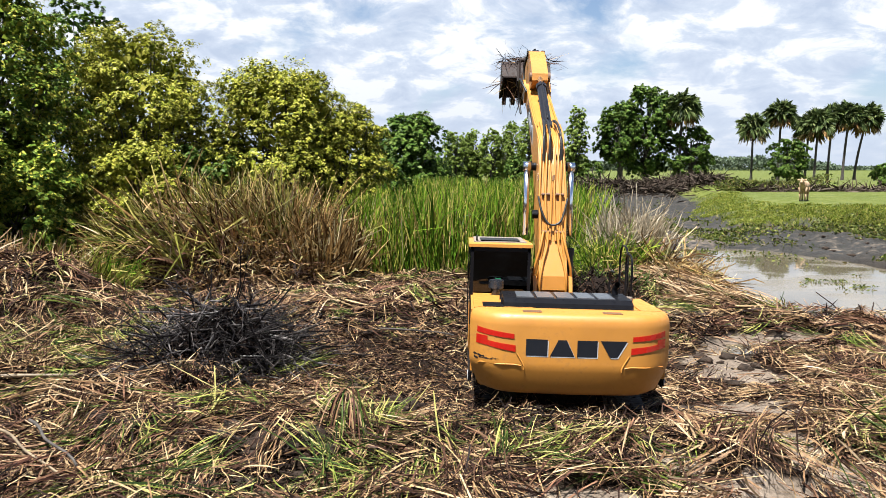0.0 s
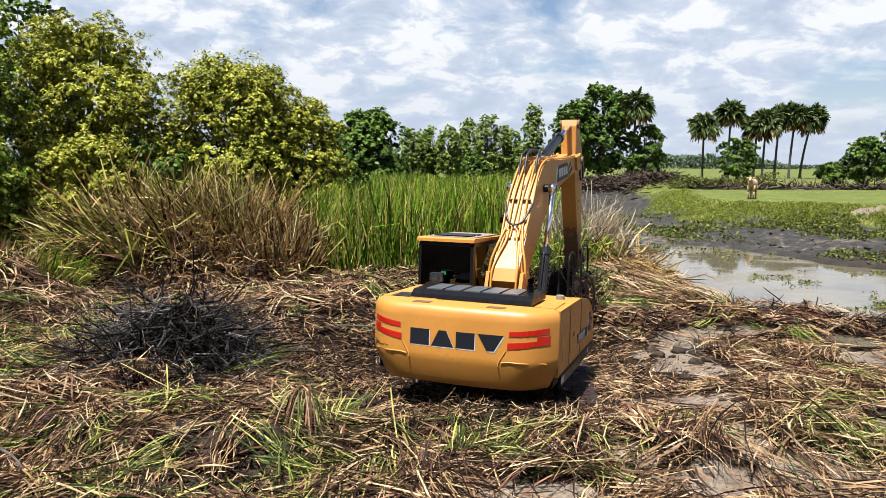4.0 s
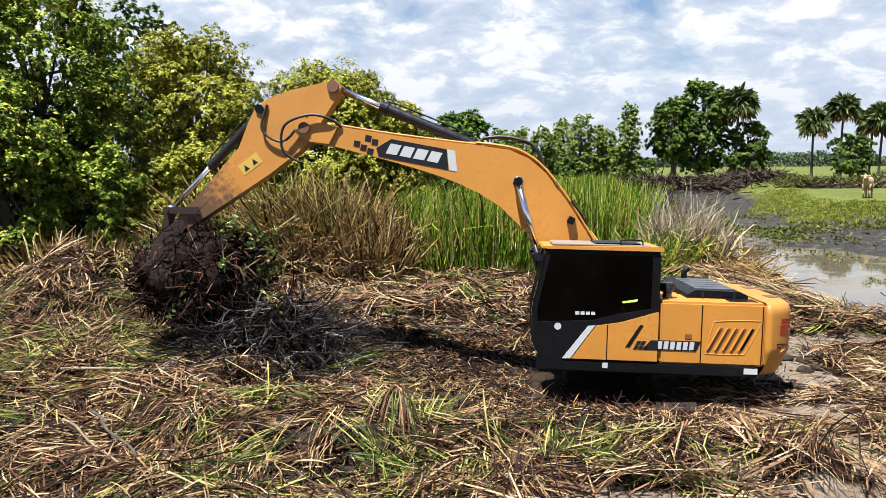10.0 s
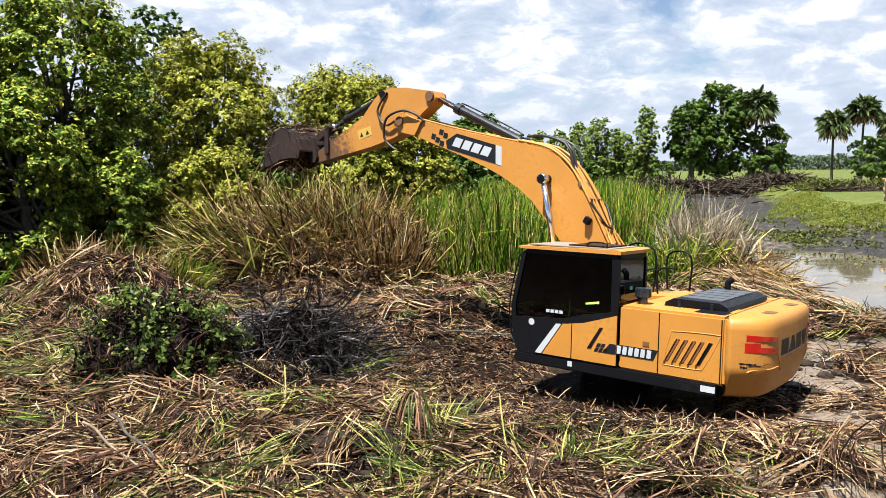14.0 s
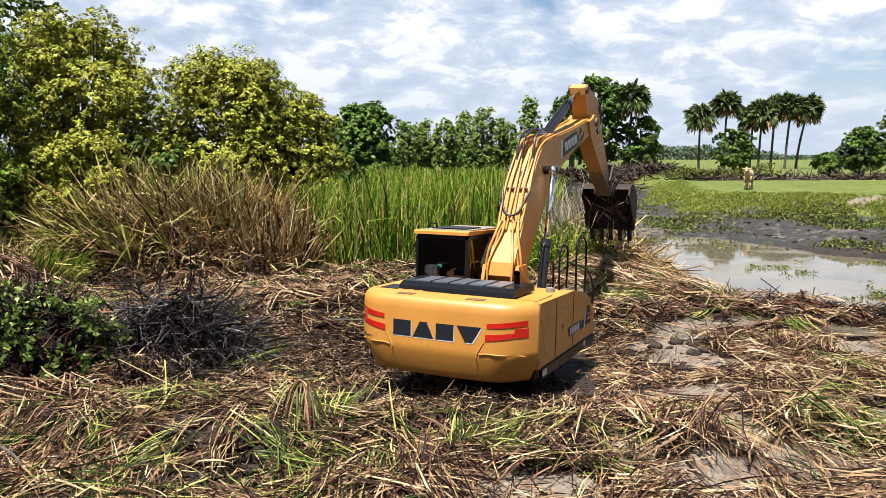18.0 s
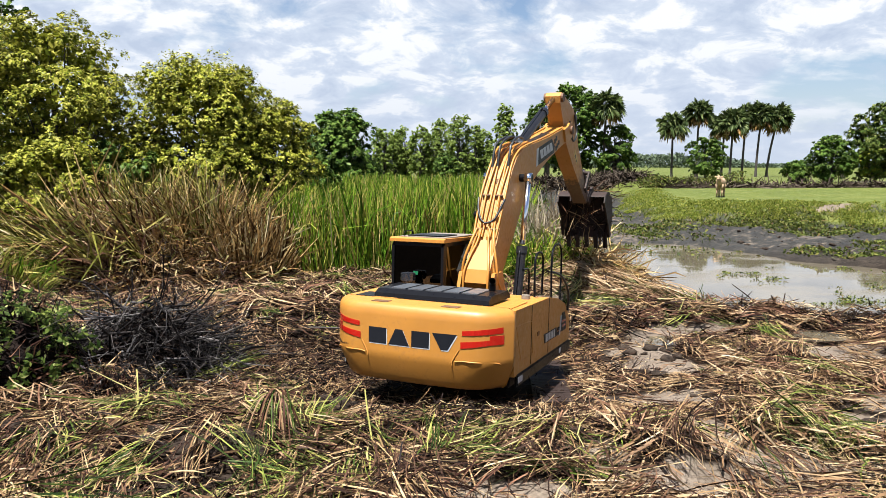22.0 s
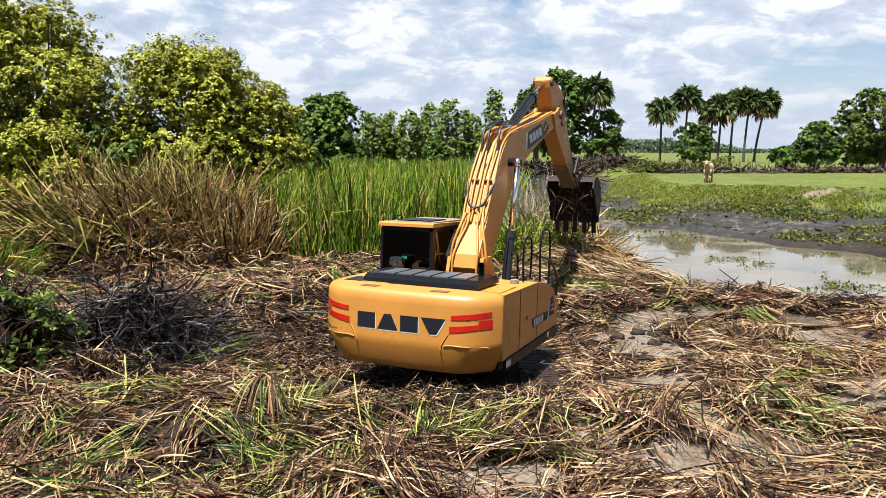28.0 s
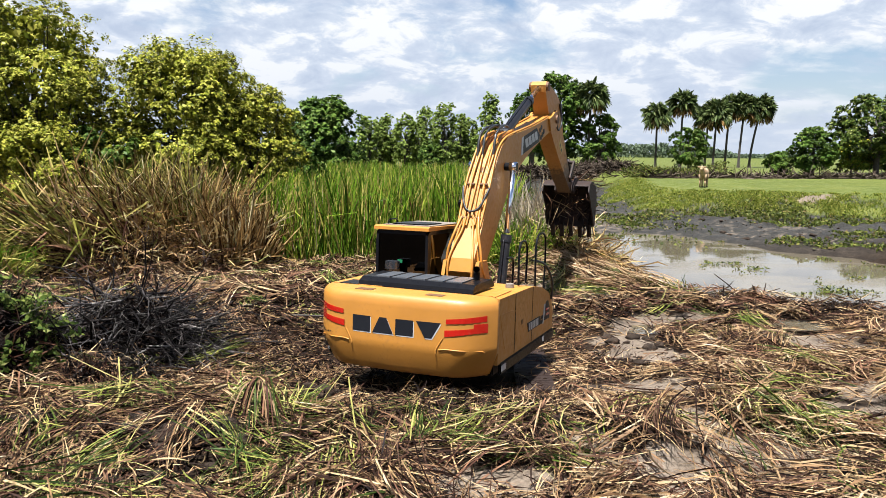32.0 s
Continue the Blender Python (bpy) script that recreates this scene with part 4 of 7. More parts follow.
def leaning_clump(cx, cy, rx, ry, height, n, seed, material, name, label, fan=0.6, droop=0.5, lean=(0, 0), wide=(0.02, 0.045)):
    """Reeds that rise from one patch and fan, lean and droop outwards, in sheaves."""
    r = np.random.default_rng(seed)
    sheaf = r.integers(0, max(8, n // 26), n)
    m = sheaf.max() + 1
    th, q = r.uniform(0, 2 * np.pi, m), np.sqrt(r.uniform(0, 1, m))
    x = cx + rx * (q * np.cos(th))[sheaf] + r.normal(0, 0.12, n)
    y = cy + ry * (q * np.sin(th))[sheaf] + r.normal(0, 0.12, n)
    tilt = np.stack([r.normal(lean[0], 0.28, m), r.normal(lean[1], 0.28, m), np.zeros(m)], -1)[sheaf]
    out = np.stack([(x - cx) / rx, (y - cy) / ry, np.zeros(n)], -1) * fan
    way = out + tilt + np.stack([r.normal(0, 0.12, n), r.normal(0, 0.12, n), np.ones(n)], -1)
    ln = height * r.uniform(0.6, 1.15, n) * (1.05 - 0.25 * q[sheaf]) * r.uniform(0.8, 1.1, m)[sheaf]
    dr = droop * (r.uniform(0.1, 1.25, m) ** 1.3)[sheaf] * r.uniform(0.7, 1.2, n)
    foot, w = on_land(x, y), r.uniform(*wide, n)
    h = n // 2
    bent = joined(blade_arrays(foot[:h], way[:h], ln[:h], w[:h], dr[:h], 5), kinked_arrays(foot[h:], way[h:], ln[h:], w[h:], 0.45, 0.0, (0.4, 0.85), r.uniform(0, 1.4, n - h) * droop))
    return put(name, mesh_np(name, *bent, material), kind="stuff", label=label, category="reeds")


def broken_reeds(cx, cy, rx, ry, height, n, seed, material, label, lean=0.0):
    """Snapped stalks and blades lying through one another in a heap."""
    r = np.random.default_rng(seed)
    th, q = r.uniform(0, 2 * np.pi, n), np.sqrt(r.uniform(0, 1, n))
    x, y = cx + rx * q * np.cos(th), cy + ry * q * np.sin(th)
    p = on_land(x, y)
    p[:, 2] += height * (1 - q**2 * 0.8) * r.uniform(0, 1, n) ** 1.3
    way = np.stack([r.normal(lean, 0.9, n), r.normal(-0.1, 0.6, n), r.normal(0.15, 0.45, n)], -1)
    put("broken_reeds", mesh_np("broken_reeds", *kinked_arrays(p, way, r.uniform(0.5, 1.5, n), r.uniform(0.02, 0.05, n), 0.35, 0.3, (0.3, 0.8), r.uniform(0, 0.8, n)), material), kind="stuff", label=label, category="reeds")


leaning_clump(-6.6, 21.7, 2.2, 1.2, 3.6, 3600, 90, DRYREED, "dead_reeds", "collapsed heap of dead tan reeds", 0.1, 0.9, (-0.75, -0.15), (0.03, 0.06))
leaning_clump(-6.6, 21.6, 2.1, 1.3, 3.6, 2300, 97, OLIVE, "dead_reeds", "fading olive reed leaves that lean over dead ones", 0.1, 1.05, (-0.7, -0.2), (0.035, 0.07))
leaning_clump(-6.3, 21.2, 2.1, 1.0, 2.9, 2200, 86, RUSSET, "dead_reeds", "rust-brown reed leaves bent through the heap", 0.15, 1.1, (-0.6, -0.3), (0.035, 0.07))
leaning_clump(-4.9, 21.8, 1.7, 1.2, 3.4, 3000, 91, DRYREED, "dead_reeds", "tall dead tan reeds beside the green bed", 0.10, 0.5, (-0.05, 0), (0.022, 0.045))
leaning_clump(-5.2, 22.2, 1.8, 1.0, 3.5, 1600, 89, OLIVE, "dead_reeds", "fading olive leaves among dead reeds", 0.10, 0.4, (-0.15, 0), (0.03, 0.06))
leaning_clump(-3.4, 21.2, 0.8, 0.8, 2.5, 1000, 92, DRYREED, "dead_reeds", "upright tuft of dead tan reeds", 0.15, 0.2, (0, 0), (0.028, 0.05))
broken_reeds(-6.6, 21.0, 2.9, 1.3, 2.0, 4200, 96, DRYREED, "broken tan reeds tangled in a heap", -0.3)
broken_reeds(-6.2, 20.4, 3.2, 1.1, 1.1, 2600, 88, STRAW, "broken brown reeds at the foot of the heap")
broken_reeds(-4.0, 20.9, 1.5, 0.9, 1.2, 1400, 87, DRYREED, "broken tan reeds at the edge of the bed")
leaning_clump(-10.4, 17.8, 1.6, 1.2, 1.9, 1500, 93, DRYREED, "dead_reeds", "dead grey-brown reeds under trees", 0.2, 0.7)
leaning_clump(-9.6, 18.6, 1.3, 0.9, 1.7, 900, 102, OLIVE, "dead_reeds", "fading reeds at the foot of the trees", 0.4, 0.9, (0.1, -0.2))
leaning_clump(-9.2, 19.2, 1.3, 1.1, 1.7, 800, 94, CATTAIL, "reed_tuft", "green reed tuft under trees", 0.6, 0.7)
leaning_clump(-13.4, 14.8, 1.5, 1.2, 2.0, 2200, 98, CATTAIL, "reed_tuft", "long green reed tuft at the swamp edge", 0.7, 0.8)
leaning_clump(5.5, 22.3, 0.7, 0.9, 2.6, 1700, 95, PALEREED, "pale_reeds", "bleached pale reed tuft beside the pond", 0.2, 0.3, (0.05, -0.1))
broken_reeds(6.3, 20.9, 1.4, 1.7, 0.6, 1000, 99, DRYREED, "flattened tan mound of dead reeds by the pond", 0.3)
broken_reeds(5.8, 21.4, 1.0, 1.2, 0.8, 700, 103, STRAW, "brown broken reeds on the mound by the pond", 0.2)
leaning_clump(4.7, 21.4, 0.8, 1.0, 1.8, 1500, 100, CATTAIL, "reed_tuft", "green reeds at the pond corner", 0.5, 0.6)


# ---- cut reeds strewn over the ground ----
def bare(x, y):
    """Where the mud lies open: 1 is bare."""
    b = 0.97 * open_mud(x, y)
    b = np.maximum(b, np.exp(-(((x - CX) / 1.8) ** 2 + ((y - CY) / 1.75) ** 2) ** 4))
    b = np.maximum(b, np.exp(-(((x - 3.3) / 0.9) ** 2 + ((y - 10.9) / 0.45) ** 2) ** 2))
    b = np.maximum(b, step(x, shore(y) - 1.6, shore(y) - 0.2) * step(y, 15.0, 16.5))
    return np.clip(b, 0, 1)


def litter(name, n, x0, x1, y0, y1, inside, length, width, material, seed, label, lift=0.10, steep=0.2):
    """Loose straws and scraps lying every way."""
    r = np.random.default_rng(seed)
    x, y = field_of(n, inside, x0, x1, y0, y1, r)
    n = len(x)
    ang = r.uniform(0, 2 * np.pi, n)
    way = np.stack([np.cos(ang), np.sin(ang), r.normal(0.05, steep, n)], -1)
    base = on_land(x, y)
    base[:, 2] += r.uniform(0.0, lift, n)
    put(name, mesh_np(name, *kinked_arrays(base, way, r.uniform(*length, n), r.uniform(*width, n), 0.3, 1.2), material), kind="stuff", label=label, category="cut reeds")


def sheaves(name, m, x0, x1, y0, y1, inside, per, length, width, material, seed, label, lift=0.14, turn=0.13, along=None):
    """Armfuls of straws that lie side by side, each armful arching over the ground in its own way."""
    r = np.random.default_rng(seed)
    cx, cy = field_of(m, inside, x0, x1, y0, y1, r)
    m = len(cx)
    count = r.integers(per[0], per[1], m)
    b = np.repeat(np.arange(m), count)
    n = len(b)
    facing = r.uniform(0, 2 * np.pi, m) if along is None else r.normal(along, 0.3, m)
    ang = facing[b] + r.normal(0, 1, n) * (r.uniform(0.4, 1.6, m) * turn)[b]
    ln = (r.uniform(*length, m))[b] * r.uniform(0.4, 1.15, n)
    spread_w = (r.uniform(0.05, 0.20, m))[b]
    off, slide = r.normal(0, 1, n) * spread_w, r.normal(0, 0.14, n)
    ca, sa2 = np.cos(ang), np.sin(ang)
    x = cx[b] - sa2 * off + ca * (slide - ln / 2)
    y = cy[b] + ca * off + sa2 * (slide - ln / 2)
    x1, y1 = x + ca * ln, y + sa2 * ln
    h = (r.uniform(0, lift, m))[b] + r.uniform(0, 0.07, n)
    za, zb = land(x, y), land(x1, y1)
    # a straw spans from hump to hump and may poke up at one end
    zc = np.maximum(land(cx, cy)[b], (za + zb) / 2)
    tame = np.where(np.hypot(cx - CX, cy - CY) < 4.2, 0.25, 1.0)[b]
    steepest = np.where(tame < 1, 0.28, 0.6)
    slope = np.clip((zb - za) / ln, -steepest, steepest) + tame * np.where(r.uniform(0, 1, n) < 0.18, r.uniform(-0.7, 0.7, n), r.normal(0, 0.10, n))
    h, zc = h * tame, np.where(tame < 1, (za + zb) / 2, zc)
    base = np.stack([x, y, zc - slope * ln / 2 + h], -1)
    way = np.stack([ca, sa2, slope], -1)
    # most straws of an armful curve the same way
    curl = r.normal(0, 0.34, m)[b] + r.normal(0, 0.10, n)
    sag = np.stack([-sa2 * curl, ca * curl, -r.uniform(0.0, 0.3, n)], -1)
    put(name, mesh_np(name, *blade_arrays(base, way, ln, r.uniform(*width, n), 1.0, 3, sag, 1.5), material), kind="stuff", label=label, category="cut reeds")


seen_wedge = lambda x, y: np.abs(x + 0.02 * y) < 0.72 * y + 1.2
cover = lambda x, y: (1 - bare(x, y)) * seen_wedge(x, y) * (1 - 0.93 * crumbs(x, y))
scrap = lambda x, y: (1 - 0.97 * bare(x, y)) * seen_wedge(x, y)
far_cover = lambda x, y: cover(x, y) * (x < shore(y) - 0.8)
litter("reed_scraps", 44000, -12, 12, 5.8, 14.5, lambda x, y: scrap(x, y) * (1 - 0.85 * step(x, 2.0, 3.5)), (0.05, 0.24), (0.010, 0.028), ROOTS, 110, "dark rotting reed scraps trodden in the mud", 0.14, 0.3)
litter("reed_scraps", 38000, -12, 12, 5.8, 14.5, lambda x, y: scrap(x, y) * (1 - 0.4 * step(x, 2.0, 3.5)), (0.06, 0.34), (0.007, 0.016), STRAW, 111, "loose brown reed scraps on the mud", 0.20, 0.35)
litter("reed_scraps", 20000, -15, 12, 14.0, 24.0, lambda x, y: scrap(x, y) * (x < shore(y) - 0.4), (0.15, 0.5), (0.014, 0.04), ROOTS, 113, "dark rotting reed scraps trodden in the mud", 0.14, 0.3)
litter("reed_scraps", 22000, -15, 12, 14.0, 24.0, lambda x, y: scrap(x, y) * (x < shore(y) - 0.4), (0.15, 0.6), (0.012, 0.034), STRAW, 112, "loose brown reed scraps on the mud", 0.18, 0.35)
sheaves("cut_reeds", 4000, -11, 12, 5.8, 14.5, cover, (8, 26), (0.25, 1.05), (0.008, 0.021), STRAW, 120, "armfuls of brown and tan cut reeds on the mud", 0.24, 0.2)
sheaves("cut_reeds", 900, -11, 12, 5.8, 14.5, cover, (4, 14), (0.25, 0.8), (0.009, 0.024), TANREED, 121, "pale tan cut reeds lying in armfuls", 0.28, 0.2)
sheaves("cut_reeds", 640, 2.4, 10, 5.8, 13.0, cover, (6, 20), (0.35, 1.0), (0.012, 0.028), TANREED, 124, "golden cut reeds in drifts on pale mud", 0.24, 0.25)
sheaves("russet_reeds", 1300, -11, 12, 5.8, 14.5, cover, (6, 18), (0.2, 0.7), (0.009, 0.024), RUSSET, 125, "russet rotting reed leaves in matted armfuls", 0.24, 0.25)
sheaves("russet_reeds", 1100, -15, 10, 14.0, 23.0, far_cover, (8, 22), (0.3, 1.0), (0.016, 0.034), RUSSET, 126, "russet rotting reed leaves in matted armfuls", 0.24, 0.2)
sheaves("cut_reeds", 1700, -15, 10, 14.0, 23.0, far_cover, (8, 24), (0.3, 1.0), (0.016, 0.034), STRAW, 122, "armfuls of brown and tan cut reeds on the mud", 0.24, 0.28)
sheaves("cut_reeds", 650, -15, 10, 14.0, 23.0, far_cover, (5, 16), (0.4, 1.2), (0.013, 0.028), TANREED, 123, "pale tan cut reeds lying in armfuls", 0.28, 0.28)
sheaves("cut_reeds", 48, 4.8, 8.0, 17.2, 20.8, lambda x, y: (x < shore(y) + 0.1) * 1.0, (14, 34), (0.8, 1.8), (0.016, 0.03), TANREED, 127, "long pale reeds laid in drifts by the pond", 0.45, 0.10, -0.2)
blob = lambda x, y, cx, cy, rx, ry: np.exp(-(((x - cx) / rx) ** 2 + ((y - cy) / ry) ** 2))
green_patch = lambda x, y: cover(x, y) * (np.hypot(x - CX, y - CY) > 3.3) * np.clip(0.10 + 0.9 * step(noise2(x, y, 0.5, 131), 0.10, 0.4) + 1.3 * blob(x, y, 1.2, 8.6, 2.4, 0.8) + blob(x, y, -3.4, 8.8, 1.3, 0.7) + 1.6 * blob(x, y, 6.0, 9.1, 1.2, 0.5) + 0.6 * blob(x, y, -1.0, 7.2, 2.0, 0.7) + 0.8 * blob(x, y, -8.0, 11.5, 2.2, 2.5), 0, 1)
sheaves("cut_green_reeds", 2300, -11, 10, 5.8, 14.5, green_patch, (6, 22), (0.3, 1.15), (0.008, 0.021), FRESH, 130, "freshly cut green and yellow reed leaves", 0.30, 0.18)
sheaves("cut_green_reeds", 300, -12, 8, 14.0, 22.5, far_cover, (5, 18), (0.5, 1.3), (0.014, 0.03), FRESH, 140, "freshly cut green and yellow reed leaves", 0.25, 0.25)
sheaves("cut_green_reeds", 40, 4.8, 8.0, 16.8, 20.5, lambda x, y: (x < shore(y) + 0.2) * 1.0, (8, 22), (0.6, 1.3), (0.016, 0.03), FRESH, 141, "green reeds laid in drifts by the pond", 0.4, 0.2)

# weeds on the mud flat, along the shores and afloat in the pond
r = np.random.default_rng(150)


def weed_where(x, y):
    e = bank_edge(y)
    flat = step(y, 27, 31) * (1 - step(y, 66, 70)) * step(x, 4.5, 6) * (1 - step(x, e - 0.5, e + 0.5)) * step(noise2(x, y, 0.28, 151), 0.16, 0.42) * 0.7
    below = step(x, far_shore(y) + 0.4, far_shore(y) + 1.4) * (1 - step(x, e - 0.3, e + 0.5)) * (y > 21) * (y < 44)
    rim = below * step(noise2(x * 0.5, y, 0.45, 152), 0.06, 0.3) * 0.8
    rim = rim + np.exp(-(((x - 12.3) / 2.4) ** 2 + ((y - 37.0) / 4.5) ** 2)) * step(noise2(x, y, 0.5, 156), -0.15, 0.15)
    rim = rim + np.exp(-((y - 39.0 - 0.5 * noise2(x, y, 0.3, 159)) / 0.6) ** 2) * step(x, 15.5, 16.5) * (1 - step(x, 26, 28)) * step(noise2(x, y, 0.5, 160), -0.2, 0.1)
    rim = rim + np.exp(-((x - 17.9 + 0.75 * (y - 25.6)) / 0.8) ** 2) * (y > 21) * (y < 27.6) * step(noise2(x, y, 0.7, 157), -0.2, 0.1)
    left = np.exp(-((x - shore(y) + 0.2) / 0.5) ** 2) * (y > 19) * (y < 34) * step(noise2(x, y, 0.8, 154), 0.1, 0.3)
    return np.clip(flat + rim + left, 0, 1)


x, y = field_of(260000, weed_where, 3, 34, 15, 70, r)
n = len(x)
p = np.stack([x, y, np.maximum(land(x, y), -0.15) + r.uniform(0.02, 1.0, n) * (0.14 + 0.5 * step(noise2(x, y, 0.6, 155), 0.05, 0.4)) * np.where(land(x, y) < -0.13, 0.35, 1.0)], -1)
put("water_weeds", mesh_np("water_weeds", *leaves_arrays(p, 0.085, 0.8), WEED), kind="stuff", label="low green water weeds on mud and shallows", category="water weeds")
x, y = field_of(60000, lambda x, y: (x > shore(y) - 0.2) * (x < far_shore(y)) * step(noise2(x, y, 0.8, 153) + 0.2 * noise2(x, y, 3.0, 158), 0.32, 0.55), 7, 20, 17.6, 33, r)
n = len(x)
put("water_weeds", mesh_np("water_weeds", *leaves_arrays(np.stack([x, y, -0.15 + r.uniform(0, 0.07, n)], -1), 0.045, 1.5), WEED), kind="stuff", label="flat mats of weed afloat on the pond", category="water weeds")

x, y = field_of(12000, lambda x, y: step(x, bank_edge(y) - 0.5, bank_edge(y) + 0.4) * (1 - step(x, bank_crest(y) - 1.5, bank_crest(y) + 0.8)) * step(noise2(x, y, 0.45, 163), 0.08, 0.3) * (x < 1.05 * y) * (1 - 0.85 * bare_lip(x, y)), 13, 34, 22, 64, r)
m = len(x)
k = r.integers(0, m, 26000)
n = len(k)
way = np.stack([r.normal(0, 0.5, n), r.normal(0, 0.5, n), np.ones(n)], -1)
tx, ty = x[k] + r.normal(0, 0.10, n), y[k] + r.normal(0, 0.10, n)
put("bank_tussocks", blades("bank_tussocks", on_land(tx, ty), way, r.uniform(0.08, 0.42, n), r.uniform(0.02, 0.045, n), GRASS, 0.6, 2), kind="stuff", label="bushy green tussocks on the bank slope", category="grass")

# rough grass over the bank
def turf_where(x, y):
    e, c = bank_edge(y), bank_crest(y)
    return step(x, e - 0.2, e + 0.6) * (1 - step(x, c - 0.2, c + 1.2)) * (np.abs(x) < 1.05 * y) * (1 - 0.85 * bare_lip(x, y)) * (0.45 + 0.55 * step(noise2(x, y, 0.35, 161), -0.2, 0.25))


x, y = field_of(120000, turf_where, 13, 40, 30, 66, r)
n = len(x)
way = np.stack([r.normal(0, 0.4, n), r.normal(0, 0.4, n), np.ones(n)], -1)
tall = 0.4 + 1.1 * (1 - step(x, bank_crest(y) - 1.0, bank_crest(y) + 0.6)) * (0.4 + step(noise2(x, y, 0.5, 162), 0.0, 0.4))
put("bank_grass", blades("bank_grass", on_land(x, y), way, r.uniform(0.08, 0.24, n) * tall, r.uniform(0.02, 0.05, n), GRASS, 0.3, 2), kind="stuff", label="rough green grass on the pond bank", category="grass")

# ---- the excavator ----
# its own space: x ahead, y to its left, z up from the underside of the counterweight, at the swing axis
excavator = tagged(new("excavator"), "yellow crawler excavator with black cab, muddy from marsh work", "excavator")
excavator.empty_display_size = 0.5
BASE = pose(CX, CY, CZ, -2.06, 1.41, 0)


def ring_loft(levels, outline):
    """Skins outlines of equal length at several heights: (height, inset towards the middle)."""
    bm = bmesh.new()
    rings = []
    for z, inset in levels:
        rings.append([bm.verts.new((x, y, z)) for x, y in outline(inset)])
    for a, b in zip(rings, rings[1:]):
        for i in range(len(a)):
            j = (i + 1) % len(a)
            bm.faces.new((a[i], a[j], b[j], b[i]))
    bm.faces.new(rings[0][::-1])
    bm.faces.new(rings[-1])
    return bm


def tail_x(y):
    """The rear line of the counterweight over its width."""
    a = min(abs(y) / 1.40, 1.0)
    return -2.80 + 0.10 * a * a + 0.36 * max(0.0, (a - 0.62) / 0.38) ** 2.4


def tail_outline(inset):
    w = 1.40 - inset
    ys = [w * math.sin(math.pi / 2 * (i / 16 - 1) * 0.999) for i in range(33)]
    rear = [(tail_x(y * 1.40 / w) + inset * 0.9, y) for y in ys]
    return rear + [(-2.26, w), (-2.26, -w)]


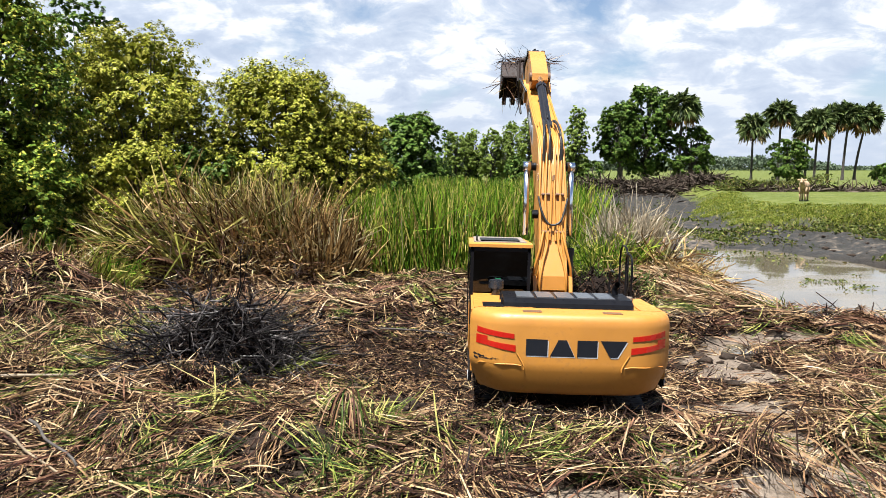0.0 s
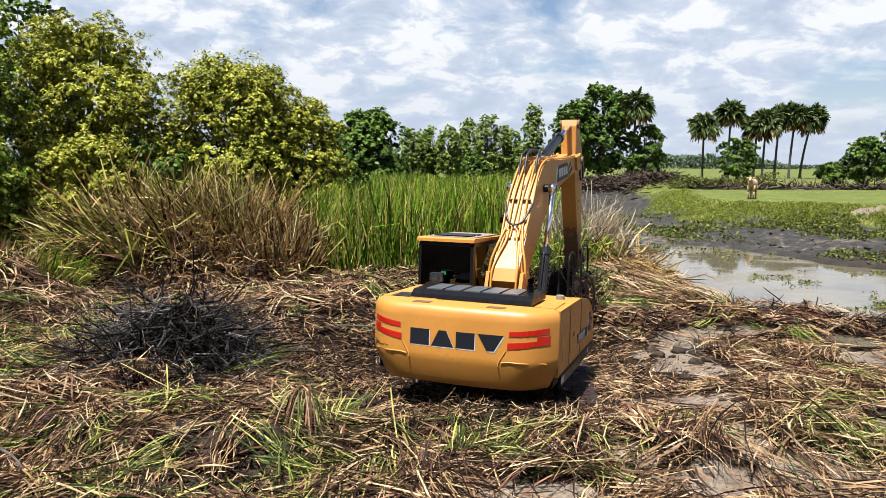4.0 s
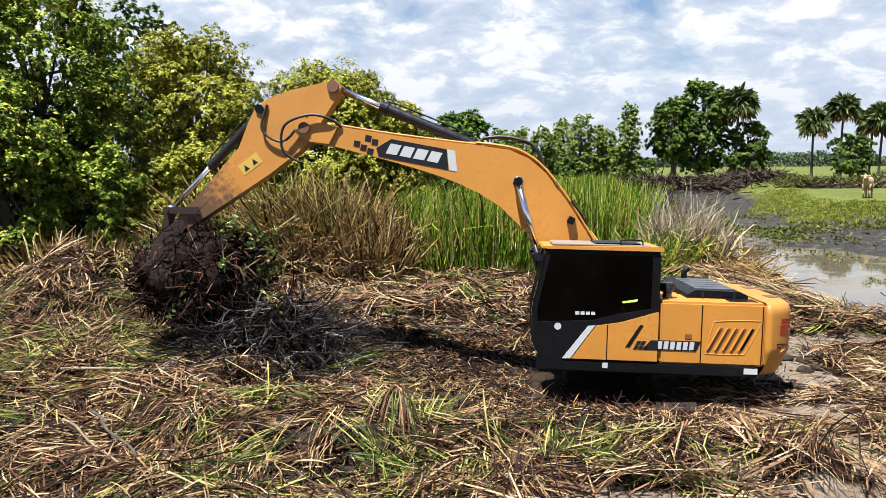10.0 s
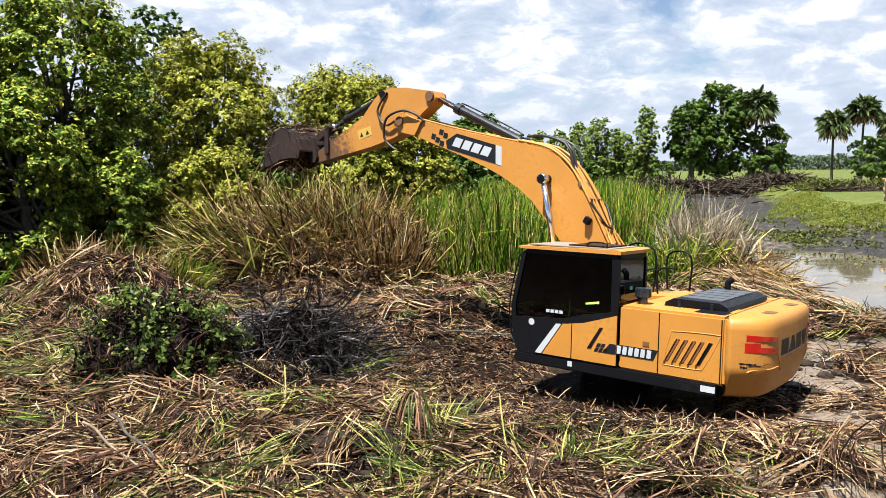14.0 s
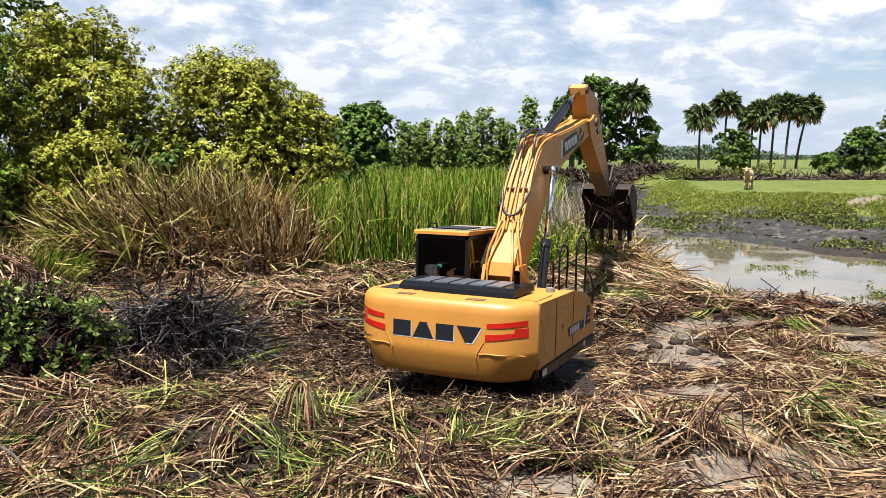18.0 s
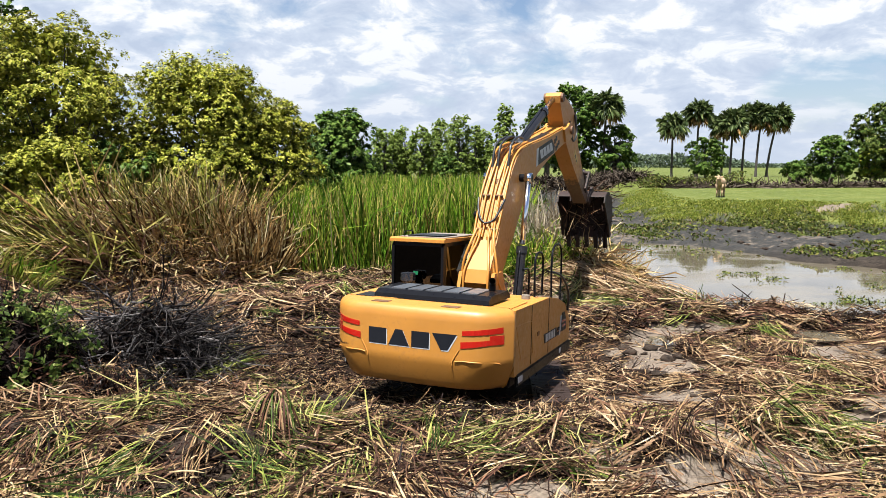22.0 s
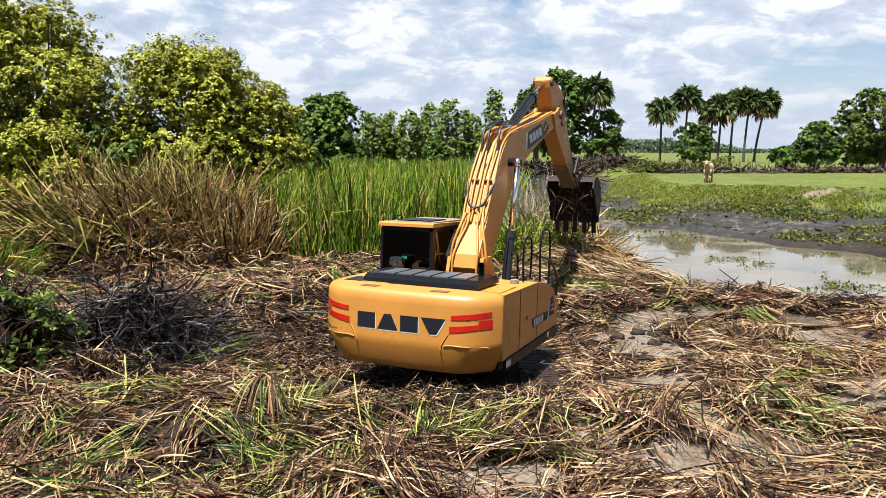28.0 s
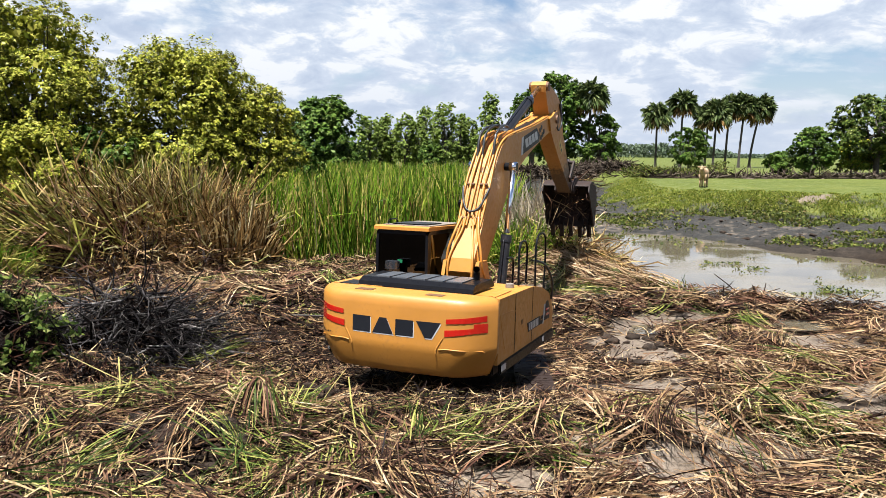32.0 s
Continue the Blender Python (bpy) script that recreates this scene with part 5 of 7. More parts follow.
def build_upper():
    cw = part("counterweight", ring_loft([(0.0, 0.17), (0.03, 0.13), (0.10, 0.10), (0.34, 0.015), (0.42, 0.0), (0.46, 0.0), (0.95, 0.0), (1.03, 0.006), (1.085, 0.03), (1.115, 0.065), (1.13, 0.12)], tail_outline), YELLOW, excavator, "dusty yellow rounded counterweight with scratched lower edge", True)
    # shallow recess lines of the casting
    for s in (1, -1):
        bm = bmesh.new()
        path = [(tail_x(y * s) - 0.001, y * s, z) for y, z in ((0.76, 0.58), (0.70, 0.48), (0.66, 0.40), (0.66, 0.36))]
        part("casting_ridge", pipe(path, 0.010, bm), YELLOW, cw, smooth=True)
        path = [(tail_x(y * s) - 0.001, y * s, z) for y, z in ((0.70, 0.41), (0.80, 0.425), (1.0, 0.42), (1.24, 0.41), (1.28, 0.38))]
        part("casting_ridge", pipe(path, 0.010), YELLOW, cw, smooth=True)
    # scraped corner: bare dark scuffs in the paint
    for y, z, w, h, tilt in ((1.27, 0.50, 0.16, 0.022, 0.10), (1.18, 0.475, 0.20, 0.012, -0.05), (1.31, 0.455, 0.06, 0.03, 0.2), (1.05, 0.49, 0.10, 0.008, 0.1)):
        bm = bmesh.new()
        n = 8
        up = [(y + w * (i / n - 0.5), z + h * (0.5 + 0.3 * math.sin(i * 2.1)) * (1 if 0 < i < n else 0.1) + tilt * w * (i / n - 0.5)) for i in range(n + 1)]
        dn = [(y + w * (i / n - 0.5), z - h * (0.5 + 0.3 * math.cos(i * 1.7)) * (1 if 0 < i < n else 0.1) + tilt * w * (i / n - 0.5)) for i in range(n + 1)]
        a = [bm.verts.new((tail_x(p) - 0.004, p, q)) for p, q in up]
        b = [bm.verts.new((tail_x(p) - 0.004, p, q)) for p, q in dn]
        for i in range(n):
            bm.faces.new((a[i], a[i + 1], b[i + 1], b[i]))
        part("scrape", bm, INK, cw, "dark scrape in the paint")
    for y in (0.55, -0.55):
        part("lifting_slot", box(-2.66, -2.50, y - 0.13, y + 0.13, 1.128, 1.138), MUDARM, cw, bevel=0.004)
    # red reflector strips: two slanting bars on each corner
    for s in (1, -1):
        for (ya, za0, za1, yb, zb0, zb1) in ((1.30, 0.82, 0.90, 0.80, 0.78, 0.845), (1.31, 0.665, 0.79, 1.16, 0.66, 0.79), (1.2, 0.665, 0.735, 0.78, 0.60, 0.69)):
            bm = bmesh.new()
            cols = []
            for k in range(7):
                u = k / 6
                y, z0, z1 = ya + (yb - ya) * u, za0 + (zb0 - za0) * u, za1 + (zb1 - za1) * u
                x = tail_x(y) - 0.008
                cols.append((bm.verts.new((x, s * y, z0)), bm.verts.new((x, s * y, z1)), bm.verts.new((x + 0.02, s * y, z0)), bm.verts.new((x + 0.02, s * y, z1))))
            for a, b in zip(cols, cols[1:]):
                bm.faces.new((a[0], b[0], b[1], a[1]))
                bm.faces.new((a[1], b[1], b[3], a[3]))
                bm.faces.new((a[0], a[2], b[2], b[0]))
            part("reflector_strip", bm, RED, cw, "red reflector strip")
    # the maker's mark is left as four plain dark blocks
    for k in range(4):
        y1 = 0.64 - k * 0.345
        bm = bmesh.new()
        q = [[(y1, 0.56), (y1 - 0.29, 0.56), (y1 - 0.29, 0.785), (y1, 0.785)], [(y1 + 0.02, 0.56), (y1 - 0.31, 0.56), (y1 - 0.20, 0.785), (y1 - 0.09, 0.785)], [(y1, 0.56), (y1 - 0.27, 0.56), (y1 - 0.27, 0.785), (y1, 0.785)], [(y1 - 0.10, 0.56), (y1 - 0.20, 0.56), (y1 - 0.33, 0.785), (y1 + 0.03, 0.785)]][k]
        f = [bm.verts.new((tail_x(y) - 0.006, y, z)) for y, z in q]
        g = [bm.verts.new((tail_x(y) + 0.01, y, z)) for y, z in q]
        bm.faces.new(f)
        for i in range(4):
            bm.faces.new((f[i], f[(i + 1) % 4], g[(i + 1) % 4], g[i]))
        block = part("mark_block", bm, INK, cw, "dark raised block of the maker's mark")
        bm = bmesh.new()
        f = [bm.verts.new((tail_x(y) - 0.003, y - 0.012, z - 0.016)) for y, z in q]
        bm.faces.new(f)
        part("pale_rim", bm, WHITE, block, "pale drop edge of the mark")

    # bodywork
    bm = box(-2.255, -0.69, 0.46, 1.385, 0.16, 1.12)
    left = part("side_housing", bm, ORANGE, excavator, "orange side door housing", bevel=0.035)
    bm = box(-2.255, -0.69, -0.46, 0.455, 0.16, 1.10)
    part("engine_housing", bm, YELLOW, excavator, bevel=0.03)
    bm = prism([(-2.255, 0.16), (0.80, 0.16), (0.80, 0.50), (0.70, 0.68), (0.45, 0.86), (0.0, 1.0), (-0.6, 1.08), (-2.255, 1.10)], -1.385, -0.465)
    right = part("side_housing", bm, ORANGE, excavator, "orange tank and pump housing", bevel=0.035)
    part("main_frame", box(-2.2, 0.80, -1.30, 1.30, -0.02, 0.155), BLACK, excavator, "black revolving frame", bevel=0.02)
    for s in (1, -1):
        part("side_skirt", box(-2.16, 1.16 if s > 0 else 0.82, 1.36 if s > 0 else -1.41, 1.41 if s > 0 else -1.36, 0.0, 0.175), BLACK, excavator, "black muddy lower skirt", bevel=0.02)
        part("data_plate", box(-2.15, -1.95, s * 1.413 - 0.004, s * 1.413 + 0.004, 0.055, 0.14), WHITE, excavator, "small white plate")
        part("lifting_sticker", box(0.07, 0.15, s * 1.413 - 0.004, s * 1.413 + 0.004, 0.07, 0.15), WHITE, excavator, "small white square sticker")
    # door seams, louvre panel, mark strip on both housings
    for s, host in ((1, left), (-1, right)):
        y = s * 1.387
        for x in ((-1.31, -2.2) if s > 0 else (-1.48, -0.55)):
            part("door_seam", box(x - 0.008, x + 0.008, min(y, y + s * 0.004), max(y, y + s * 0.004), 0.19, 1.08), BLACK, host)
        # raised frame round the louvres
        ring = [(-1.38, 0.34), (-1.88, 0.34), (-1.98, 0.40), (-2.17, 0.80), (-2.14, 0.86), (-1.56, 0.84), (-1.48, 0.78)]
        bm = bmesh.new()
        pipe([(x, y - s * 0.006, z) for x, z in ring + ring[:1]], 0.010, bm)
        part("louvre_frame", bm, ORANGE, host, smooth=True)
        for k in range(5 if s > 0 else 0):
            x = -1.40 - 0.115 * k
            part("louvre", prism([(x - 0.17, 0.74), (x - 0.225, 0.74), (x - 0.055, 0.41), (x, 0.41)], y - 0.004, y + s * 0.006), BLACK if k == 4 else SLOT, host)
            part("louvre_blade", prism([(x - 0.165, 0.745), (x - 0.180, 0.745), (x - 0.010, 0.405), (x + 0.005, 0.405)], y, y + s * 0.022), ORANGE, host)
        o = 0.14 if s > 0 else 0.62
        bm = prism([(o - 0.58, 0.375), (o - 1.38, 0.375), (o - 1.44, 0.525), (o - 0.70, 0.525)], y, y + s * 0.006)
        strip = part("mark_strip", bm, INK, host, "black mark strip with pale bars")
        for k in range(6):
            x = o - 0.80 - 0.095 * k
            part("mark_bar", prism([(x, 0.39), (x - 0.066, 0.39), (x - 0.078, 0.51), (x - 0.012, 0.51)], y + s * 0.006, y + s * 0.010), WHITE, strip)
        for k in range(5 if s < 0 else 0):
            x, z = o - 0.44 - 0.075 * (k // 2) - 0.03 * (k % 2), 0.375 + 0.075 * (k % 2)
            part("mark_check", prism([(x, z), (x - 0.06, z), (x - 0.09, z + 0.06), (x - 0.03, z + 0.06)], y + s * 0.0005, y + s * 0.006), INK, host)
        if s < 0:
            part("white_slash", prism([(0.10, 0.36), (0.17, 0.36), (0.26, 0.68), (0.19, 0.68)], y, y - 0.007), WHITE, host, "white diagonal stripe")
            sign = part("warning_panel", prism([(0.22, 0.40), (0.55, 0.40), (0.55, 0.58), (0.44, 0.72), (0.30, 0.72)], y, y - 0.006), INK, host, "dark warning panel with red bars")
            for z in (0.47, 0.55):
                part("red_bar", prism([(0.30, z), (0.50, z), (0.50, z + 0.04), (0.31, z + 0.04)], y - 0.006, y - 0.010), RED, sign)
        part("latch", box(-1.17, -1.07, min(y, y + s * 0.006), max(y, y + s * 0.006), 0.56, 0.63), SLOT, host, "door latch, its recess shade drawn as a darker plate", bevel=0.002)
    # top deck: rubbery engine hood with ribs, grille, handle
    bm = prism([(-2.13, 1.12), (-1.18, 1.12), (-1.20, 1.18), (-1.32, 1.245), (-2.0, 1.235), (-2.11, 1.18)], -0.94, 0.92)
    hood = part("engine_hood", bm, BLACK, excavator, "dark grey ribbed plastic engine hood", bevel=0.03)
    for k in range(5):
        y = 0.60 - 0.295 * k
        part("hood_rib", prism([(-1.97, y - 0.125), (-1.36, y - 0.115), (-1.36, y + 0.115), (-1.97, y + 0.125)], 1.225, 1.252, axis="z"), HOODTOP, hood, "raised rib, paler for the sky's sheen", bevel=0.012)
    for k in range(12):
        x = -1.33 - 0.06 * k
        part("hood_slot", box(x - 0.018, x + 0.018, 0.912, 0.926, 1.15, 1.20), BLACK, hood)
    for x in (-1.42, -1.90):
        part("hood_latch", box(x - 0.022, x + 0.022, 0.92, 0.95, 1.10, 1.22), BARREL, hood)
    part("exhaust_pipe", pipe([(-1.55, -0.78, 1.25), (-1.55, -0.78, 1.36), (-1.62, -0.80, 1.42)], 0.05, sides=12), BLACK, excavator, "black bent exhaust stub", True)
    bm = rod((-0.87, 0.98, 1.10), (-0.87, 0.98, 1.22), 0.07)
    rod((-0.87, 0.98, 1.22), (-0.87, 0.98, 1.36), 0.125, bm)
    part("air_precleaner", bm, PLASTIC, excavator, "round grey air intake cap", bevel=0.012)
    part("deck_grille", box(-2.18, -1.75, 0.92, 1.22, 1.12, 1.128), BLACK, excavator)
    part("step_plate", box(-2.18, -1.35, -1.28, -1.05, 1.10, 1.108), ORANGE, excavator)
    part("fuel_cap", rod((-0.95, -1.12, 1.06), (-0.95, -1.12, 1.15), 0.07), DUSTY, excavator, "pale dusty filler cap", bevel=0.01)
    part("deck_hose", pipe([(-0.1, -1.22, 1.45), (0.25, -1.36, 1.35), (0.52, -1.42, 1.05), (0.60, -1.40, 0.72)], 0.022, sides=8), HOSE, excavator, "black drooping hose", True)
    # handrails on the right
    for path in ([(0.50, -1.28, 0.8), (0.50, -1.28, 1.78), (-0.05, -1.28, 1.78), (-0.05, -1.28, 0.98)], [(-0.35, -1.20, 1.1), (-0.35, -1.20, 1.72), (-0.75, -1.20, 1.72), (-0.75, -1.20, 1.1)], [(-0.28, -0.95, 1.0), (-0.28, -0.95, 1.45), (-0.6, -0.95, 1.5)]):
        part("handrail", pipe(path, 0.018, sides=8), BLACK, excavator, "black tube handrail", True)
    # boom foot bracket and slew works
    for s in (1, -1):
        part("boom_bracket", prism([(-0.45, 0.14), (0.75, 0.14), (0.62, 0.62), (0.2, 1.36), (-0.2, 1.36), (-0.4, 0.8)], s * 0.27, s * 0.33), ORANGE, excavator)


def build_cab():
    y0, y1 = 0.42, 1.40
    cab = tagged(new("cab"), "black operator cab with tinted glass")
    cab.parent = excavator
    cab.empty_display_size = 0.3
    # floor, lower panels, pillars and rails leave the window openings free
    part("cab_floor", box(-0.66, 1.10, y0 + 0.01, y1 - 0.01, 0.14, 0.22), BLACK, cab)
    for y, s in ((y1, 1), (y0, -1)):
        o0, o1 = (y - 0.05, y) if s > 0 else (y, y + 0.05)
        part("cab_side_frame", prism([(-0.67, 0.16), (1.10, 0.16), (1.20, 0.45), (1.23, 0.74), (0.30, 0.80), (-0.05, 0.90), (-0.67, 1.02)], o0, o1), BLACK, cab, "black lower door panel", bevel=0.008)
        part("cab_pillar", prism([(-0.67, 1.02), (-0.55, 1.00), (-0.55, 1.87), (-0.60, 1.87), (-0.67, 1.80)], o0, o1), BLACK, cab)
        part("cab_pillar", prism([(1.15, 0.744), (1.23, 0.74), (1.24, 0.95), (1.06, 1.80), (0.98, 1.80), (1.16, 0.95)], o0, o1), BLACK, cab)
        part("cab_rail", prism([(-0.55, 1.80), (1.06, 1.80), (0.95, 1.87), (-0.55, 1.87)], o0, o1), BLACK, cab)
        ym = y - s * 0.025
        part("side_window", prism([(-0.56, 1.0), (-0.05, 0.905), (0.30, 0.80), (1.16, 0.744), (1.17, 0.95), (0.99, 1.81), (-0.56, 1.81)], ym - 0.004, ym + 0.004), GLASS, cab, "dark tinted side glass")
        part("window_bar", prism([(0.19, 0.84), (0.23, 0.825), (0.21, 1.80), (0.17, 1.80)], y - s * 0.06, y - s * 0.04), BLACK, cab)
    # windscreen and its wiper, rear wall with window
    part("windscreen", prism([(1.22, 0.74), (1.228, 0.95), (1.05, 1.81), (1.04, 1.81), (1.216, 0.95), (1.208, 0.74)], y0 + 0.05, y1 - 0.05), GLASS, cab, "dark windscreen")
    part("cab_front_panel", prism([(1.10, 0.16), (1.20, 0.45), (1.22, 0.74), (1.19, 0.74), (1.17, 0.45), (1.07, 0.16)], y0 + 0.05, y1 - 0.05), BLACK, cab)
    part("rear_panel", box(-0.67, -0.62, y0 + 0.05, y1 - 0.05, 0.16, 1.10), BLACK, cab)
    part("rear_window", box(-0.65, -0.642, y0 + 0.05, y1 - 0.05, 1.10, 1.80), GLASS, cab, "dark rear window")
    part("cab_rail", box(-0.67, -0.62, y0 + 0.05, y1 - 0.05, 1.80, 1.87), BLACK, cab)
    # green patch set outside the glass; no display stands behind it
    part("rear_green_glow", box(-0.656, -0.652, 0.90, 0.99, 1.31, 1.365), GREENLIT, cab, "small glowing green patch on the rear pane")
    roof = part("cab_roof", prism([(-0.70, 1.87), (1.02, 1.875), (1.11, 1.885), (1.10, 1.915), (-0.64, 1.94), (-0.70, 1.92)], y0 - 0.02, y1 + 0.03), ORANGE, cab, "orange cab roof", bevel=0.012)
    part("roof_sheet", box(-0.52, 0.95, y0 + 0.05, y1 - 0.05, 1.93, 1.95), DUSTY, cab, "dusty pale roof sheet", bevel=0.006)
    part("roof_hatch", box(-0.40, 0.30, y0 + 0.16, y1 - 0.16, 1.951, 1.97), BLACK, cab, "black roof hatch", bevel=0.01)
    part("roof_handle", pipe([(-0.40, 1.30, 1.94), (-0.38, 1.30, 2.02), (-0.1, 1.30, 2.02), (-0.08, 1.30, 1.94)], 0.012), BLACK, cab, smooth=True)
    # orange flank with the white slash under the door glass
    y = y1 + 0.002
    part("door_flank", prism([(-0.665, 0.20), (0.62, 0.20), (0.26, 0.72), (-0.10, 0.78), (-0.665, 0.96)], y, y + 0.012), ORANGE, cab, "orange lower door panel", bevel=0.004)
    part("white_slash", prism([(0.64, 0.20), (0.76, 0.20), (0.38, 0.71), (0.28, 0.72)], y, y + 0.014), WHITE, cab, "white diagonal stripe")
    part("door_seam", box(0.085, 0.10, y + 0.012, y + 0.016, 0.20, 0.74), BLACK, cab)
    # the mark strip begins on the flank, with checks before it
    part("mark_strip", prism([(-0.44, 0.375), (-0.663, 0.375), (-0.663, 0.525), (-0.56, 0.525)], y + 0.012, y + 0.017), INK, cab)
    for k in range(5):
        x, z = -0.30 - 0.072 * (k // 2) - 0.032 * (k % 2), 0.375 + 0.072 * (k % 2)
        part("mark_check", prism([(x, z), (x - 0.058, z), (x - 0.088, z + 0.06), (x - 0.03, z + 0.06)], y + 0.0125, y + 0.017), INK, cab)
    part("grab_slot", prism([(-0.39, 0.75), (-0.44, 0.75), (-0.245, 0.41), (-0.185, 0.41)], y + 0.013, y + 0.020), BLACK, cab)
    part("door_sticker", prism([(-0.13, 1.07), (-0.34, 1.10), (-0.35, 1.14), (-0.24, 1.12), (-0.11, 1.095)], y1 - 0.018, y1 - 0.016), principled("lime_sticker", (0.5, 0.7, 0.12), 0.5)[0], cab, "lime green sticker")
    for k in range(4):
        part("mark_bar", box(0.28 + 0.08 * k, 0.34 + 0.08 * k, y1 - 0.018, y1 - 0.014, 0.875, 0.925), WHITE, cab)
    bm = bmesh.new()
    bmesh.ops.create_circle(bm, cap_ends=True, radius=0.055, segments=14, matrix=Matrix.Translation((0.84, y1 + 0.003, 0.69)) @ Euler((radians(90), 0, 0)).to_matrix().to_4x4())
    part("round_sticker", bm, WHITE, cab, "round white sticker")
    # seat and console in the dark
    bm = box(-0.30, 0.25, 0.68, 1.14, 0.45, 0.62)
    box(-0.42, -0.27, 0.68, 1.14, 0.55, 1.25, bm)
    part("operator_seat", bm, BLACK, cab, "black operator seat", bevel=0.04)
    part("console", box(-0.2, 0.55, 0.46, 0.60, 0.22, 0.75), PLASTIC, cab, bevel=0.02)
    # rail along the front pillar
    part("handrail", pipe([(1.12, 1.41, 0.25), (1.22, 1.42, 0.5), (1.26, 1.42, 0.95), (1.19, 1.42, 1.35), (1.08, 1.41, 1.78)], 0.012, sides=8), BLACK, cab, smooth=True)
    return cab


FOOT = (-0.014, 1.216)           # the boom's foot pin
BOOM_L, ARM_L = 5.70, 2.80
TOP_EDGE = [(-0.22, 0.10), (-0.05, 0.26), (0.5, 0.52), (1.2, 0.93), (1.75, 1.19), (2.1, 1.27), (2.45, 1.25), (3.0, 1.06), (4.0, 0.68), (5.0, 0.35), (5.45, 0.21)]
LOW_EDGE = [(5.50, -0.17), (5.0, -0.02), (4.0, 0.20), (3.4, 0.31), (3.0, 0.36), (2.55, 0.38), (2.15, 0.34), (1.6, 0.17), (0.9, -0.04), (0.3, -0.20), (0.0, -0.24), (-0.18, -0.14)]


def build_boom():
    tip = [(5.66, 0.20), (5.82, 0.14), (5.88, 0.0), (5.82, -0.13), (5.68, -0.18)]
    boom = part("boom", prism(TOP_EDGE + [(5.60, 0.19)] + [(5.60, -0.17)] + LOW_EDGE, -0.235, 0.235), ORANGE, excavator, "orange gooseneck boom with hydraulic lines", bevel=0.012)
    for s in (1, -1):
        part("boom_tip_plate", prism([(5.2, 0.27), (5.5, 0.20)] + tip + [(5.5, -0.16), (5.2, -0.05)], s * 0.237, s * 0.285), ORANGE, boom, bevel=0.01)
        part("pin_boss", rod((5.70, s * 0.28, 0), (5.70, s * 0.33, 0), 0.095), MUDARM, boom)
        part("pin_boss", rod((2.08, s * 0.23, 0.84), (2.08, s * 0.47, 0.84), 0.075), BLACK, boom)
        # mark panel: dark slanted field, pale slash, four plain blocks, small checks
        y = s * 0.236
        e = s * 0.005
        lift = lambda x: 0.60 - 0.30 * (x - 3.4)
        band = lambda x, f: (x, lift(x) + 0.35 * (f - 0.5))
        field = part("mark_field", prism([band(3.20, 0.0), band(4.36, 0.02), band(4.46, 0.42), band(4.30, 1.0), band(3.39, 1.0)], y, y + e), INK, boom, "dark slanted mark panel")
        part("white_slash", prism([band(3.06, 0.0), band(3.19, 0.0), band(3.38, 1.0), band(3.25, 1.0)], y, y + e), WHITE, boom, "white diagonal stripe")
        for k in range(4):
            x = 3.42 + 0.225 * k
            for f0, f1 in ((0.25, 0.78),):
                part("mark_bar", prism([band(x, f0), band(x + 0.18, f0), band(x + 0.18, f1), band(x, f1)], y + e, y + e * 1.8), WHITE, field)
        for k in range(5):
            x = 4.46 + 0.13 * (k // 2)
            f = (0.55 if k % 2 else 0.05) + 0.25 * (k // 2) * 0.5
            part("mark_check", prism([band(x, f), band(x + 0.10, f), band(x + 0.13, f + 0.3), band(x + 0.03, f + 0.3)], y, y + e), INK, boom)
    # hydraulic pipes along the back, in clamps
    for k, y in enumerate((-0.205, -0.155, -0.105, -0.05, 0.05, 0.105, 0.155, 0.205)):
        jog = 0.022 * (1 if k % 2 else -1)
        pts = [(x, y + (jog if 0.9 < x < 1.5 or x > 2.3 else 0), z + 0.03 + 0.012 * (k % 3)) for x, z in TOP_EDGE[2:8]]
        part("hydraulic_pipe", pipe(pts, 0.019, sides=8), ORANGE, boom, "orange hydraulic pipe", True)
        if k % 2:
            part("pipe_union", rod((1.45, y + jog, 1.075), (1.53, y + jog, 1.12), 0.032, sides=6), MUDARM, boom)
    for x, z in ((0.62, 0.595), (1.2, 0.93), (1.9, 1.22)):
        for y in (-0.12, 0.12):
            part("pipe_clamp", box(x - 0.022, x + 0.022, y - 0.075, y + 0.075, z + 0.02, z + 0.068), MUDARM, boom, bevel=0.008)
    # pipes that swing out to the flanks at the foot
    for s in (1, -1):
        part("hydraulic_pipe", pipe([(0.62, s * 0.16, 0.66), (0.35, s * 0.22, 0.52), (0.12, s * 0.30, 0.30), (-0.02, s * 0.33, 0.02), (0.05, s * 0.33, -0.25)], 0.022, sides=8), ORANGE, boom, "orange hydraulic pipe", True)
        part("hydraulic_pipe", pipe([(0.62, s * 0.08, 0.66), (0.40, s * 0.10, 0.53), (0.15, s * 0.17, 0.40), (-0.12, s * 0.22, 0.25), (-0.30, s * 0.22, 0.0)], 0.02, sides=8), ORANGE, boom, "orange hydraulic pipe", True)
    for y in (-0.20, 0.20):
        pts = [(2.9, y, 1.12), (3.4, y, 0.93), (4.4, y, 0.57), (5.3, y, 0.28)]
        part("hydraulic_pipe", pipe(pts, 0.018, sides=8), ORANGE, boom, "orange hydraulic pipe", True)
    part("hose_loop", pipe([(1.15, 0.25, 0.97), (0.92, 0.2, 0.86), (0.74, 0.1, 0.75), (0.70, -0.02, 0.73), (0.78, -0.14, 0.77), (1.0, -0.22, 0.90), (1.12, -0.25, 0.96)], 0.02), HOSE, boom, "black sagging hose", True)
